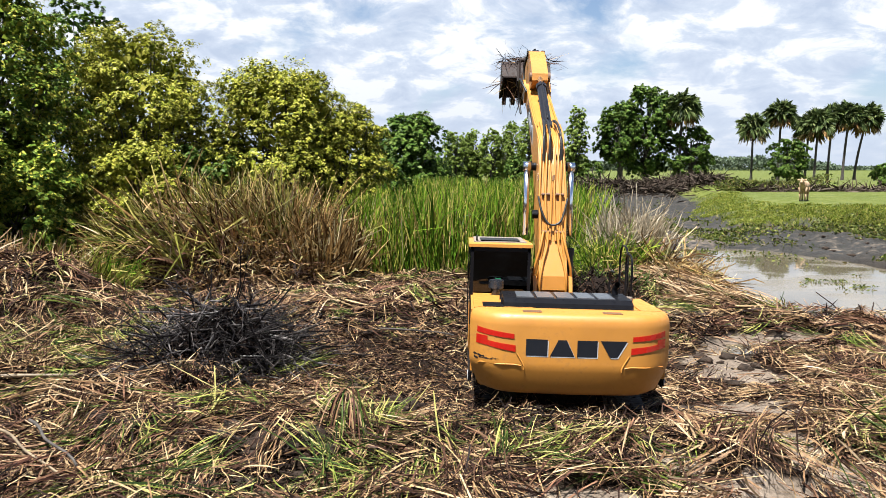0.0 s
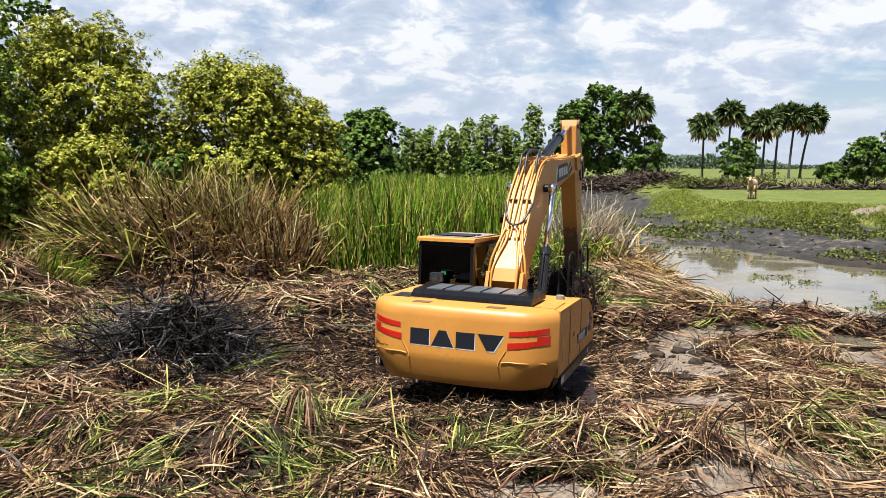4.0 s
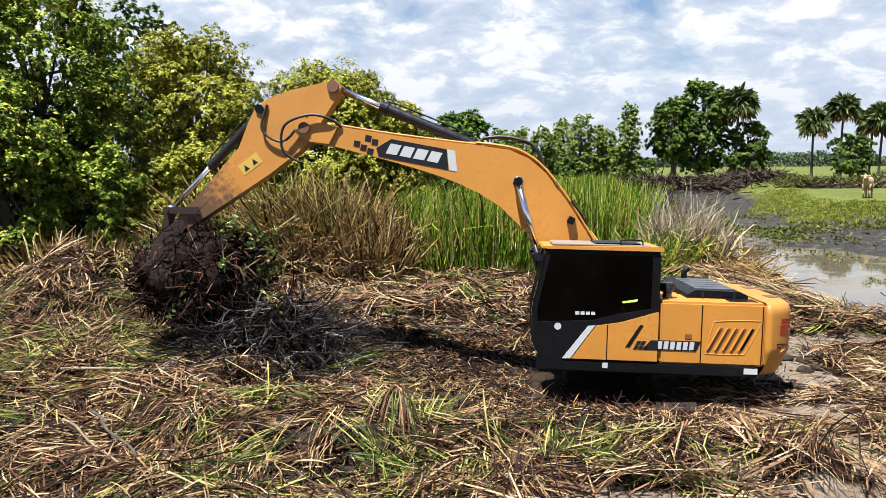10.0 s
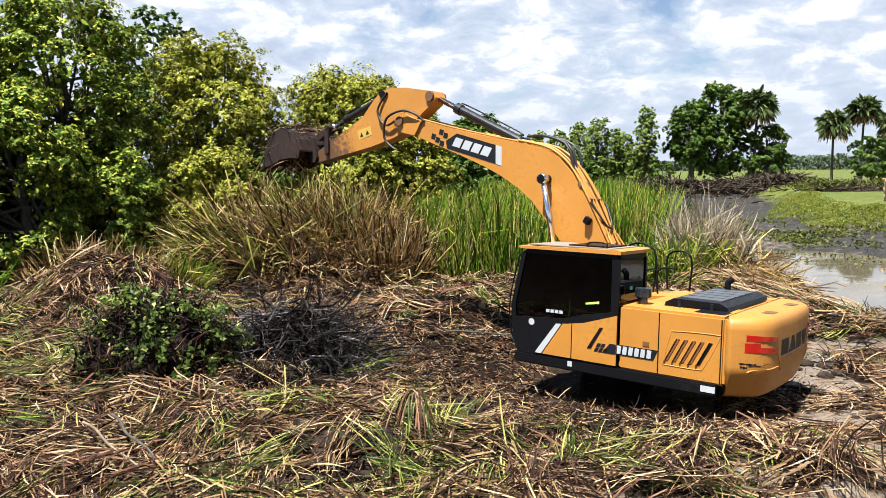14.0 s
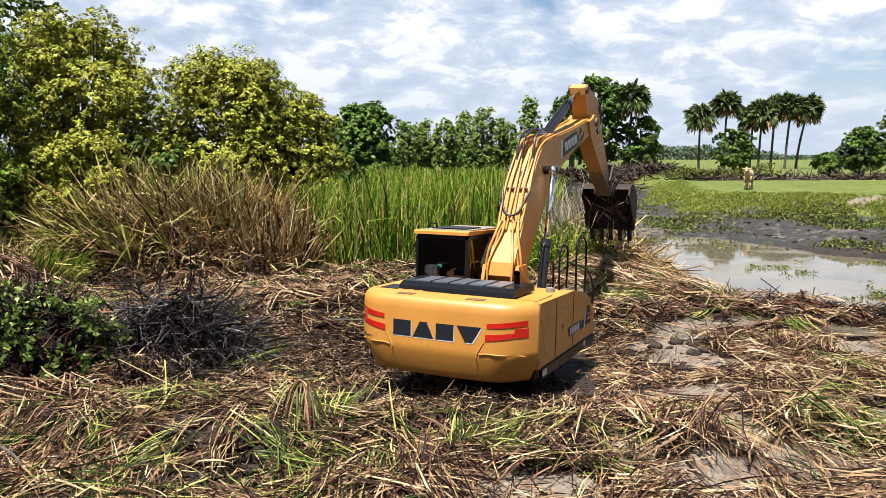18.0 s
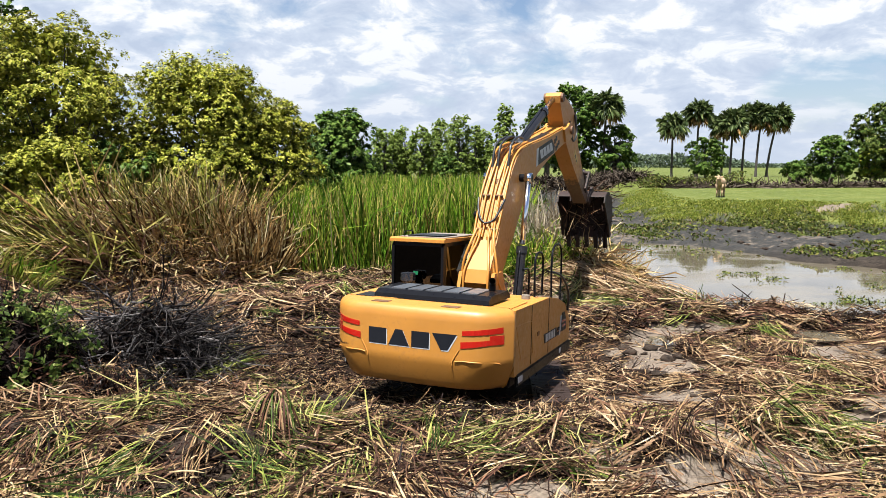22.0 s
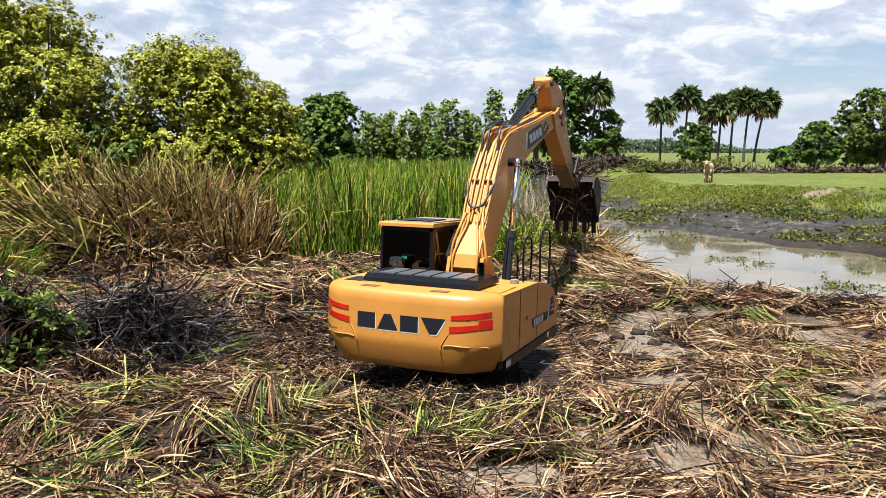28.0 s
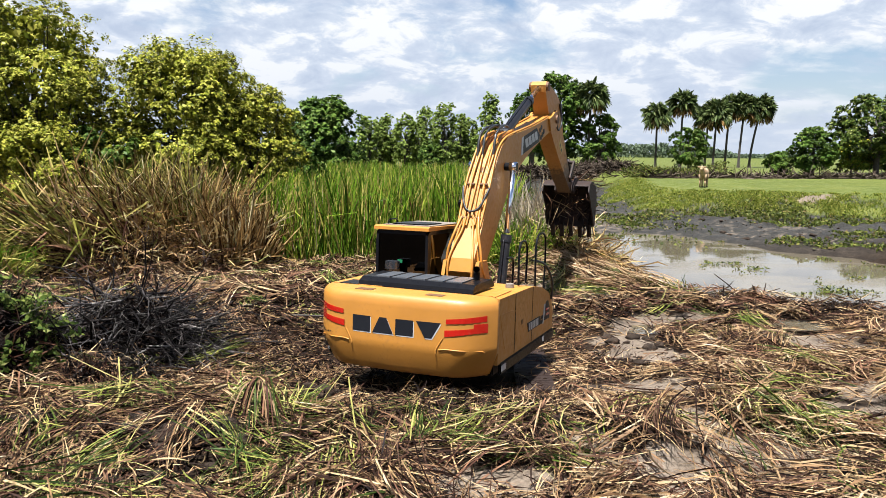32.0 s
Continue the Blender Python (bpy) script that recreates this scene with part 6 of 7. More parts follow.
    for y in (0.15, -0.15, 0.05):
        part("hose", pipe([(1.75, y, 1.2), (2.1, y, 1.50), (2.6, y * 0.8, 1.42), (2.95, y * 0.6, 1.22)], 0.025), HOSE, boom, "black hydraulic hose", True)
    for y in (0.2, -0.2):
        part("hose", pipe([(-0.35, y * 1.4, -0.6), (-0.1, y * 1.5, -0.1), (0.15, y * 1.1, 0.30), (0.5, y * 0.8, 0.56)], 0.024), ORANGE, boom, "orange-sleeved hose", True)
    # bracket of the arm cylinder
    for s in (1, -1):
        part("cylinder_bracket", prism([(2.75, 1.08), (3.25, 0.92), (3.10, 1.08), (2.99, 1.13), (2.88, 1.13)], s * 0.12, s * 0.15), ORANGE, boom)
    part("work_light", box(0.95, 1.06, 0.236, 0.34, 0.62, 0.74), BLACK, boom, bevel=0.01)
    part("side_hose", pipe([(5.15, 0.25, 0.30), (5.4, 0.33, 0.33), (5.72, 0.36, 0.22), (6.0, 0.36, -0.12), (5.85, 0.33, -0.5), (5.5, 0.30, -0.55)], 0.025), HOSE, boom, "black hose loop at the arm joint", True)
    return boom


def build_arm():
    prof = [(-0.92, 0.22), (-0.88, 0.36), (-0.74, 0.42), (-0.2, 0.66), (0.20, 0.79), (0.50, 0.80), (0.72, 0.70), (1.15, 0.44), (2.6, 0.15), (2.82, 0.12), (2.92, 0.0), (2.82, -0.12), (2.5, -0.14), (1.0, -0.24), (0.3, -0.24), (0.0, -0.20), (-0.2, -0.10), (-0.8, 0.12)]
    arm = part("arm", prism(prof, -0.17, 0.17), ARMPAINT, excavator, "orange arm, mud-stained towards the bucket", bevel=0.012)

    for s in (1, -1):
        part("pin_boss", rod((-0.80, s * 0.16, 0.28), (-0.80, s * 0.22, 0.28), 0.10), MUDARM, arm)
        part("pin_boss", rod((0.45, s * 0.12, 0.74), (0.45, s * 0.20, 0.74), 0.075), BLACK, arm)
        part("warning_sticker", prism([(0.95, 0.0), (1.35, 0.0), (1.35, 0.20), (0.95, 0.20)], s * 0.171, s * 0.174), YDECAL, arm, "yellow warning sticker")
        part("sticker_mark", prism([(1.02, 0.04), (1.12, 0.04), (1.07, 0.15)], s * 0.174, s * 0.176), INK, arm)
        part("sticker_mark", prism([(1.20, 0.04), (1.30, 0.04), (1.25, 0.15)], s * 0.174, s * 0.176), INK, arm)
        part("side_hose", pipe([(0.30, s * 0.19, 0.72), (0.62, s * 0.23, 0.42), (0.45, s * 0.24, 0.05), (0.05, s * 0.24, 0.10), (-0.15, s * 0.26, 0.12)], 0.024), HOSE, arm, "black hose on the arm", True)
    return arm


def build_bucket():
    """Pivot at the origin, teeth along x; the shell bulges to +z, the mouth looks to -z."""
    bucket = tagged(new("bucket"), "dark worn steel digging bucket caked in mud")
    bucket.parent = excavator
    bucket.empty_display_size = 0.2
    back = [(0.02, 0.16), (0.10, 0.42), (0.30, 0.62), (0.58, 0.74), (0.88, 0.70), (1.12, 0.52), (1.27, 0.26), (1.36, 0.0)]
    inner = [(x - 0.02 * (i > 3), z - 0.035) for i, (x, z) in enumerate(back)]
    part("bucket_shell", prism(back + inner[::-1], -0.60, 0.60), DIGGER, bucket, "dark curved bucket shell", bevel=0.006)
    cheek = back + [(1.30, -0.06), (0.85, 0.02), (0.40, 0.02), (0.10, -0.02)]
    for s in (1, -1):
        part("bucket_cheek", prism(cheek, s * 0.60, s * 0.63), DIGGER, bucket, bevel=0.006)
        part("bucket_ear", prism([(-0.10, 0.0), (-0.03, -0.11), (0.10, -0.10), (0.30, 0.55), (0.12, 0.50), (-0.04, 0.44)], s * 0.19, s * 0.25), DIGGER, bucket)
        part("side_cutter", prism([(0.80, -0.02), (1.25, -0.10), (1.33, 0.06), (0.9, 0.12)], s * 0.632, s * 0.655), DIGGER, bucket)
    for k in range(5):
        y = -0.50 + 0.25 * k
        bm = bmesh.new()
        prism([(1.26, 0.11), (1.36, 0.07), (1.64, -0.12), (1.62, -0.16), (1.28, -0.03)], y - 0.055, y + 0.055, bm)
        part("tooth", bm, DIGGER, bucket, "worn steel tooth")
    return bucket


def build_cylinders():
    """Each cylinder is a barrel and a rod, keyed between its pins. Both lie along their own x."""
    made = {}
    for name, length, r, ends in (("boom_cylinder_left", 1.35, 0.085, 0), ("boom_cylinder_right", 1.35, 0.085, 0), ("arm_cylinder", 1.75, 0.09, 0), ("bucket_cylinder", 1.35, 0.075, 0)):
        bm = rod((0, 0, 0), (length, 0, 0), r)
        rod((length - 0.12, 0, 0), (length + 0.02, 0, 0), r * 1.22, bm)
        rod((0, -r * 0.9, 0), (0, r * 0.9, 0), r * 1.15, bm)
        barrel = part("cylinder_barrel", bm, BARREL, excavator, "black hydraulic cylinder barrel", bevel=0.006)
        part("cylinder_pipe", pipe([(0.15, 0, r), (0.2, 0, r + 0.05), (length - 0.2, 0, r + 0.05), (length - 0.08, 0, r)], 0.014), BARREL, barrel, smooth=True)
        bm = rod((-length + 0.1, 0, 0), (0, 0, 0), r * 0.62)
        rod((0, -r * 0.8, 0), (0, r * 0.8, 0), r * 1.05, bm)
        made[name] = (barrel, part("cylinder_rod", bm, STEEL, excavator, "bright chrome cylinder rod", True))
    bm = rod((0.57, -0.24, 0), (0.57, 0.24, 0), 0.05)
    made["rocker"] = part("rocker_pin", bm, DIGGER, excavator, "dark steel rocker pin with two link plates")
    for s in (1, -1):
        part("rocker_plate", prism([(-0.05, -0.05), (0.05, -0.06), (0.56, -0.05), (0.60, 0.0), (0.56, 0.05), (0.0, 0.07)], s * 0.19, s * 0.23), DIGGER, made["rocker"], bevel=0.006)
    bm = prism([(-0.06, -0.06), (0.50, -0.06), (0.56, 0.0), (0.50, 0.06), (-0.06, 0.06)], -0.10, 0.10)
    made["push"] = part("push_link", bm, DIGGER, excavator, "dark steel push link", bevel=0.006)
    return made


build_upper()
build_cab()
boom, arm, bucket, CYL = build_boom(), build_arm(), build_bucket(), build_cylinders()

# tracks sunk in the mud below
undercarriage = tagged(new("track_undercarriage"), "black crawler tracks sunk deep in swamp mud", "crawler tracks")
undercarriage.matrix_basis = pose(CX, CY, CZ - 0.34, -2.06, 1.41, 80)
bm = rod((0, 0, -0.45), (0, 0, 0.32), 0.62, sides=24)
part("slew_ring", bm, BLACK, undercarriage)
part("center_frame", box(-0.9, 0.9, -0.9, 0.9, -0.75, -0.40), BLACK, undercarriage, bevel=0.03)
for s in (1, -1):
    loop = [(-1.75, -0.55), (-1.65, -0.30), (-1.35, -0.20), (1.35, -0.20), (1.65, -0.30), (1.75, -0.55), (1.65, -0.85), (1.3, -1.0), (-1.3, -1.0), (-1.65, -0.85)]
    part("track_frame", prism([(x * 0.94, -0.6 + (z + 0.6) * 0.8) for x, z in loop], s * 1.02, s * 1.36), BLACK, undercarriage, bevel=0.01)
    shoe = None
    for k in range(30):
        x = -1.45 + 0.1 * k
        ob = part("track_shoe", box(x - 0.043, x + 0.043, s * 1.19 - 0.3, s * 1.19 + 0.3, -0.22, -0.17), DIGGER, undercarriage) if k == 0 else put("track_shoe", shoe, undercarriage)
        if k == 0:
            shoe = ob.data
        else:
            ob.location.x = 0.1 * k


# ---- how the machine moves ----
def eased(keys, t):
    """A smooth value between keys (time, value), without overshoot."""
    ts, vs = [k[0] for k in keys], [k[1] for k in keys]
    if t <= ts[0]:
        return vs[0]
    if t >= ts[-1]:
        return vs[-1]
    i = max(j for j in range(len(ts)) if ts[j] <= t)
    d = [(vs[j + 1] - vs[j]) / (ts[j + 1] - ts[j]) for j in range(len(ts) - 1)]

    def slope(j):
        if j == 0 or j == len(ts) - 1:
            return 0.0
        return 0.0 if d[j - 1] * d[j] <= 0 else 2 * d[j - 1] * d[j] / (d[j - 1] + d[j])
    h = ts[i + 1] - ts[i]
    s = (t - ts[i]) / h
    return (2 * s**3 - 3 * s**2 + 1) * vs[i] + (s**3 - 2 * s**2 + s) * h * slope(i) + (-2 * s**3 + 3 * s**2) * vs[i + 1] + (s**3 - s**2) * h * slope(i + 1)


SWING = [(0, 88.2), (0.5, 75.8), (1, 68.6), (1.5, 65.1), (2, 65.9), (3.5, 66.2), (5.5, 66.4), (6, 69.0), (6.5, 75.9), (7, 86.3), (7.5, 100.4), (8, 117.7), (8.5, 135.7), (9, 153.0), (9.5, 167.5), (10, 179.3), (10.5, 187.6), (11, 189.4), (11.5, 189.2), (12, 186.9), (12.5, 183.3), (13, 175.0), (13.5, 162.8), (14.2, 138), (15, 105), (15.5, 90.1), (16, 78.8), (16.5, 71.3), (17, 66.6), (17.5, 62.6), (18, 60.8), (18.5, 60.6)]
LIFT = [(0, 43.3), (0.5, 36.0), (1, 25.7), (1.5, 16.4), (2, 15.8), (2.5, 19.0), (3, 23.2), (3.5, 25.0), (4.5, 22), (5.5, 16.8), (6, 17.3), (6.5, 21.3), (7, 27.0), (7.5, 28.0), (8, 28.3), (8.5, 27.2), (9, 27.2), (9.5, 26.5), (10, 26.2), (10.5, 20.1), (11, 17.4), (11.5, 18.8), (12, 22.5), (12.5, 27.1), (13, 31.2), (13.5, 31.4), (15.5, 32.6), (16, 33.5), (16.5, 31.8), (17, 31.6), (18, 31.6)]
REACH = [(0, -32), (0.5, -40), (1, -46), (1.5, -44), (2, -50), (3, -72), (4.5, -100), (5.5, -115), (6, -118), (7, -119), (7.5, -117), (8, -119), (8.5, -109), (9, -88), (9.5, -78), (10, -63.7), (10.5, -53), (11, -43.3), (11.5, -39.6), (12, -38.8), (12.5, -40), (13, -42), (13.5, -43), (15.5, -58), (16.5, -60), (17.5, -64), (18, -66)]
CURL = [(0, -20), (0.5, -45), (1, -55), (1.5, -40), (2, -45), (3, -70), (5.5, -105), (6.5, -125), (9, -125), (9.5, -112), (10, -85), (10.5, -50), (11, -66), (11.5, -54), (12, -22), (12.5, -10), (13, 8), (13.5, 10), (15.5, -4), (16.5, -10), (18, -14)]


def arm_points(t):
    """Foot, joint pose angles and pins at t, in the machine's space (x, z)."""
    b, a = radians(eased(LIFT, t)), radians(eased(REACH, t))
    k = radians(eased(CURL, t))
    turn = lambda p, ang, o: (o[0] + math.cos(ang) * p[0] - math.sin(ang) * p[1], o[1] + math.sin(ang) * p[0] + math.cos(ang) * p[1])
    tip = turn((BOOM_L, 0), b, FOOT)
    end = turn((ARM_L, 0), a + b, tip)
    return b, a + b, a + b + k, tip, end, turn


def along(p, q, y=0.0):
    """A pose at p whose x points to q, in the x, z plane at width y."""
    return pose(p[0], y, p[1], 0, -math.degrees(math.atan2(q[1] - p[1], q[0] - p[0])), 0)


def excavator_pose(t):
    return BASE @ pose(0, 0, 0, 0, 0, eased(SWING, t))


def bucket_pose(t):
    """The bucket in the world."""
    b, a, k, tip, end, turn = arm_points(t)
    return excavator_pose(t) @ pose(end[0], 0, end[1], 0, -math.degrees(k), 0)


MOVES = [0.25 * i for i in range(74)] + [32.0]


def motions():
    rows = {n: [] for n in ("boom", "arm", "bucket", "rocker", "push")}
    cyl = {n: ([], []) for n in CYL if "cylinder" in n}
    for t in MOVES:
        b, a, k, tip, end, turn = arm_points(t)
        deg = lambda v: -math.degrees(v)
        rows["boom"].append((t, pose(FOOT[0], 0, FOOT[1], 0, deg(b), 0)))
        rows["arm"].append((t, pose(tip[0], 0, tip[1], 0, deg(a), 0)))
        rows["bucket"].append((t, pose(end[0], 0, end[1], 0, deg(k), 0)))
        # four-bar linkage of the bucket
        pivot = turn((2.38, 0.0), a, tip)
        ear = turn((0.02, 0.44), k, end)
        dx, dz = ear[0] - pivot[0], ear[1] - pivot[1]
        d = min(math.hypot(dx, dz), 1.08)
        base_angle = math.atan2(dz, dx)
        w = math.acos(max(-1, min(1, (0.58**2 + d * d - 0.52**2) / (2 * 0.58 * d))))
        top = (pivot[0] + 0.58 * math.cos(base_angle + w), pivot[1] + 0.58 * math.sin(base_angle + w))
        rows["rocker"].append((t, along(pivot, top)))
        rows["push"].append((t, along(top, ear)))
        pins = {"boom_cylinder_left": ((0.75, 0.42), turn((2.08, 0.84), b, FOOT), 0.40), "boom_cylinder_right": ((0.75, 0.42), turn((2.08, 0.84), b, FOOT), -0.40),
                "arm_cylinder": (turn((2.99, 1.06), b, FOOT), turn((-0.80, 0.28), a, tip), 0.0), "bucket_cylinder": (turn((0.45, 0.74), a, tip), top, 0.0)}
        for n, (p, q, y) in pins.items():
            cyl[n][0].append((t, along(p, q, y)))
            ang = math.degrees(math.atan2(q[1] - p[1], q[0] - p[0]))
            cyl[n][1].append((t, pose(q[0], y, q[1], 0, -ang, 0)))
    walk(excavator, [(t, excavator_pose(t)) for t in MOVES])
    for n, ob in (("boom", boom), ("arm", arm), ("bucket", bucket), ("rocker", CYL["rocker"]), ("push", CYL["push"])):
        walk(ob, rows[n])
    for n, (p, q) in cyl.items():
        walk(CYL[n][0], p)
        walk(CYL[n][1], q)
    weed_motions()

# ---- brush pile, branches, clods, cow ----
def twig_pile(x, y, rx, ry, h, seed):
    r = np.random.default_rng(seed)
    root = tagged(new("brush_pile"), "dark heap of dead thorny branches on cut reeds", "brush pile")
    root.location = (x, y, float(land(x, y)) - 0.05)
    n = 420
    # bowed main branches
    th = r.uniform(0, 2 * np.pi, n)
    q = np.sqrt(r.uniform(0, 1, n))
    a = np.stack([rx * q * np.cos(th), ry * q * np.sin(th), h * (1 - q**2) * r.uniform(0.1, 0.9, n)], -1)
    w = unit(np.stack([np.cos(th) + r.normal(0, 0.9, n), np.sin(th) + r.normal(0, 0.9, n), r.normal(0.15, 0.4, n)], -1))
    ln = r.uniform(0.4, 1.4, n)
    b = a + w * ln[:, None] * 0.5 + r.normal(0, 0.05, (n, 3))
    c = b + unit(w + r.normal(0, 0.35, (n, 3)) + np.array([0, 0, -0.15])) * ln[:, None] * 0.5
    r0 = r.uniform(0.008, 0.022, n)
    main = joined(stick_arrays(a, b, r0, r0 * 0.8, 5), stick_arrays(b, c, r0 * 0.8, r0 * 0.35, 5))
    put("branchwork", mesh_np("branchwork", *main, TWIG, True), root, "bare dark branches", kind="stuff")
    m = 5200
    k = r.integers(0, n, m)
    s = r.uniform(0.1, 1, m)[:, None]
    p = np.where(s < 0.5, a[k] + (b[k] - a[k]) * s * 2, b[k] + (c[k] - b[k]) * (s * 2 - 1))
    e = p + unit(w[k] + r.normal(0, 0.8, (m, 3))) * r.uniform(0.08, 0.4, m)[:, None]
    put("twig_mass", mesh_np("twig_mass", *stick_arrays(p, e, np.full(m, 0.005), np.full(m, 0.002), 3), TWIG), root, "fine dark twigs", kind="stuff")
    # weathered grey limbs on top, forked and crooked
    m = 46
    th, q = r.uniform(0, 2 * np.pi, m), np.sqrt(r.uniform(0, 0.85, m))
    a = np.stack([rx * q * np.cos(th), ry * q * np.sin(th), h * (1 - q**2) * r.uniform(0.65, 0.95, m)], -1)
    ang = r.uniform(0, 2 * np.pi, m)
    w = np.stack([np.cos(ang), 0.5 * np.sin(ang) - 0.25, r.normal(-0.15, 0.4, m)], -1)
    limbs, r0 = [], r.uniform(0.010, 0.019, m)
    for s in range(5):
        w = unit(w + r.normal(0, 0.38, (m, 3)) + np.array([0, 0, -0.06]))
        b = a + w * r.uniform(0.14, 0.30, (m, 1))
        limbs.append(stick_arrays(a, b, r0 * (1 - 0.16 * s), r0 * (1 - 0.16 * (s + 1)), 5))
        if s in (1, 3):
            fork = unit(w + r.normal(0, 0.6, (m, 3)))
            limbs.append(stick_arrays(b, b + fork * r.uniform(0.15, 0.4, (m, 1)), r0 * 0.55, r0 * 0.2, 4))
        a = b
    put("limbwork", mesh_np("limbwork", *joined(*limbs), GREYWOOD, True), root, "crooked weathered grey limbs", kind="stuff")
    # dark leaves added as fill so that the heap's inside reads black
    m = 5000
    th, q = r.uniform(0, 2 * np.pi, m), np.sqrt(r.uniform(0, 1, m))
    p = np.stack([rx * 0.9 * q * np.cos(th), ry * 0.9 * q * np.sin(th), h * 0.78 * (1 - q**2) * r.uniform(0.2, 1.0, m)], -1)
    put("dead_leaves", mesh_np("dead_leaves", *leaves_arrays(p, 0.06), ROOTS), root, "dark leaf fill that makes the core black", kind="stuff")
    return root


twig_pile(-3.7, 12.2, 1.35, 1.1, 1.3, 300)



def clods(name, centres, seed, label):
    """Lumps of wet clay, each of its own ragged shape, joined."""
    r = np.random.default_rng(seed)
    bm0 = bmesh.new()
    bmesh.ops.create_icosphere(bm0, subdivisions=2, radius=1)
    v0 = np.array([v.co[:] for v in bm0.verts])
    f0 = np.array([[v.index for v in f.verts] for f in bm0.faces])
    bm0.free()
    vs, fs = [], []
    for i, (x, y, s) in enumerate(centres):
        bump = 1 + 0.6 * np.array([noise.noise(Vector(p) * 1.7 + Vector((i * 3.1, 0, 0))) for p in v0]) + 0.4 * np.array([noise.noise(Vector(p) * 4 + Vector((0, i * 2.3, 0))) for p in v0])
        v = v0 * bump[:, None] * s * np.array([1.2, 0.9, 0.6])
        vs.append(v + np.array([x, y, float(land(x, y)) + s * 0.2]))
        fs.append(f0 + i * len(v0))
    put(name, mesh_np(name, np.concatenate(vs), np.concatenate(fs), CLAY), kind="stuff", label=label, category="mud clods")


r = np.random.default_rng(310)
spots = []
for cx, cy, sx, sy, count, big in ((-4.0, 11.35, 0.55, 0.2, 60, 0.16), (-2.0, 11.4, 0.5, 0.25, 24, 0.12), (-1.9, 8.35, 0.5, 0.3, 60, 0.13), (-0.1, 10.2, 0.5, 0.25, 40, 0.13), (-2.3, 7.3, 0.7, 0.3, 40, 0.12),
                                   (-4.1, 9.0, 0.5, 0.3, 36, 0.13), (-6.4, 9.4, 0.5, 0.4, 40, 0.14), (-5.6, 8.2, 0.6, 0.4, 30, 0.12), (-6.2, 8.6, 0.5, 0.25, 50, 0.12), (0.9, 10.4, 0.7, 0.2, 30, 0.12), (2.0, 9.2, 2.0, 0.6, 40, 0.08),
                                   (4.8, 13.0, 1.4, 2.0, 70, 0.10), (6.6, 9.6, 0.8, 0.3, 30, 0.09), (-2.9, 14.6, 0.8, 0.3, 24, 0.12)):
    spots += [(r.normal(cx, sx), r.normal(cy, sy), 0.03 + (big * 1.3 - 0.03) * r.uniform() ** 2.2) for _ in range(int(count * 1.4))]
clods("mud_clods", spots, 311, "dark wet mud clods among cut reeds")
far = []
for _ in range(420):
    y = r.uniform(17, 38)
    far.append((float(far_shore(min(y, 34))) + r.uniform(0.1, 1.0) * (float(bank_edge(y)) - float(far_shore(min(y, 34)))), y, 0.02 + 0.12 * r.uniform() ** 3))
far += [(r.uniform(11, 34), r.normal(72, 1.2), r.uniform(0.12, 0.4)) for _ in range(160)]
clods("shore_clods", far, 312, "dark lumps of dredged mud along the bank")


def bent_tuft(x, y, h, seed, facing):
    """A sheaf bent over at the waist, its ends hanging to the ground."""
    r = np.random.default_rng(seed)
    z = float(land(x, y))
    for mat, n, what in ((RUSSET, 26, "brown"), (TANREED, 8, "golden"), (FRESH, 14, "green")):
        ang = facing + r.normal(0, 0.75, n)
        base = np.stack([x + r.normal(0, 0.05, n), y + r.normal(0, 0.04, n), z + h + r.normal(0, 0.02, n)], -1)
        way = np.stack([np.cos(ang) * 0.55, np.sin(ang) * 0.55, r.uniform(0.1, 0.45, n)], -1)
        put("bent_reeds", blades("bent_reeds", base, way, r.uniform(0.4, 0.75, n), r.uniform(0.012, 0.024, n), mat, r.uniform(1.1, 1.6, n), 7), kind="stuff", label="bent-over tuft of " + what + " reed leaves", category="cut reeds")


bent_tuft(-1.16, 8.75, 0.62, 320, radians(-95))
bent_tuft(5.9, 9.0, 0.3, 321, radians(-60))


def stick(name, a, b, r0, r1, bend, material, label):
    a, b = Vector(a), Vector(b)
    pts = [tuple(a.lerp(b, s) + Vector((0, 0, bend * math.sin(math.pi * s))) + Vector((0.03 * math.sin(9 * s), 0.03 * math.cos(7 * s), 0))) for s in [i / 10 for i in range(11)]]
    root = put(name, mesh_np(name, *tube_arrays(pts, np.linspace(r0, r1, 11), 7), material, True), label=label, category="branch")
    return root


PALEWOOD, _nt, _p = principled("pale_peeled_wood", (0.5, 0.4, 0.26), 0.6)
_nt.links.new(ramp(_nt, noise_fac(_nt, 5.0), [(0.3, (0.08, 0.055, 0.032)), (0.7, (0.22, 0.165, 0.10))]), _p.inputs["Base Color"])
stick("fallen_branch", (-5.0, 8.6, 0.42), (-3.9, 7.5, 0.30), 0.020, 0.014, 0.05, BARK, "dark curved fallen branch across cut reeds")
stick("fallen_branch", (-6.8, 10.9, 0.30), (-4.6, 11.0, 0.28), 0.03, 0.018, 0.03, PALEWOOD, "pale peeled pole lying on cut reeds")
stick("fallen_branch", (-5.2, 8.3, 0.42), (-3.7, 7.0, 0.25), 0.018, 0.010, 0.1, PALEWOOD, "thin bent orange-brown stem on the weeds")
stick("fallen_branch", (-1.4, 14.2, 0.3), (0.2, 14.0, 0.22), 0.02, 0.012, 0.05, BARK, "thin dark branch on cut reeds")


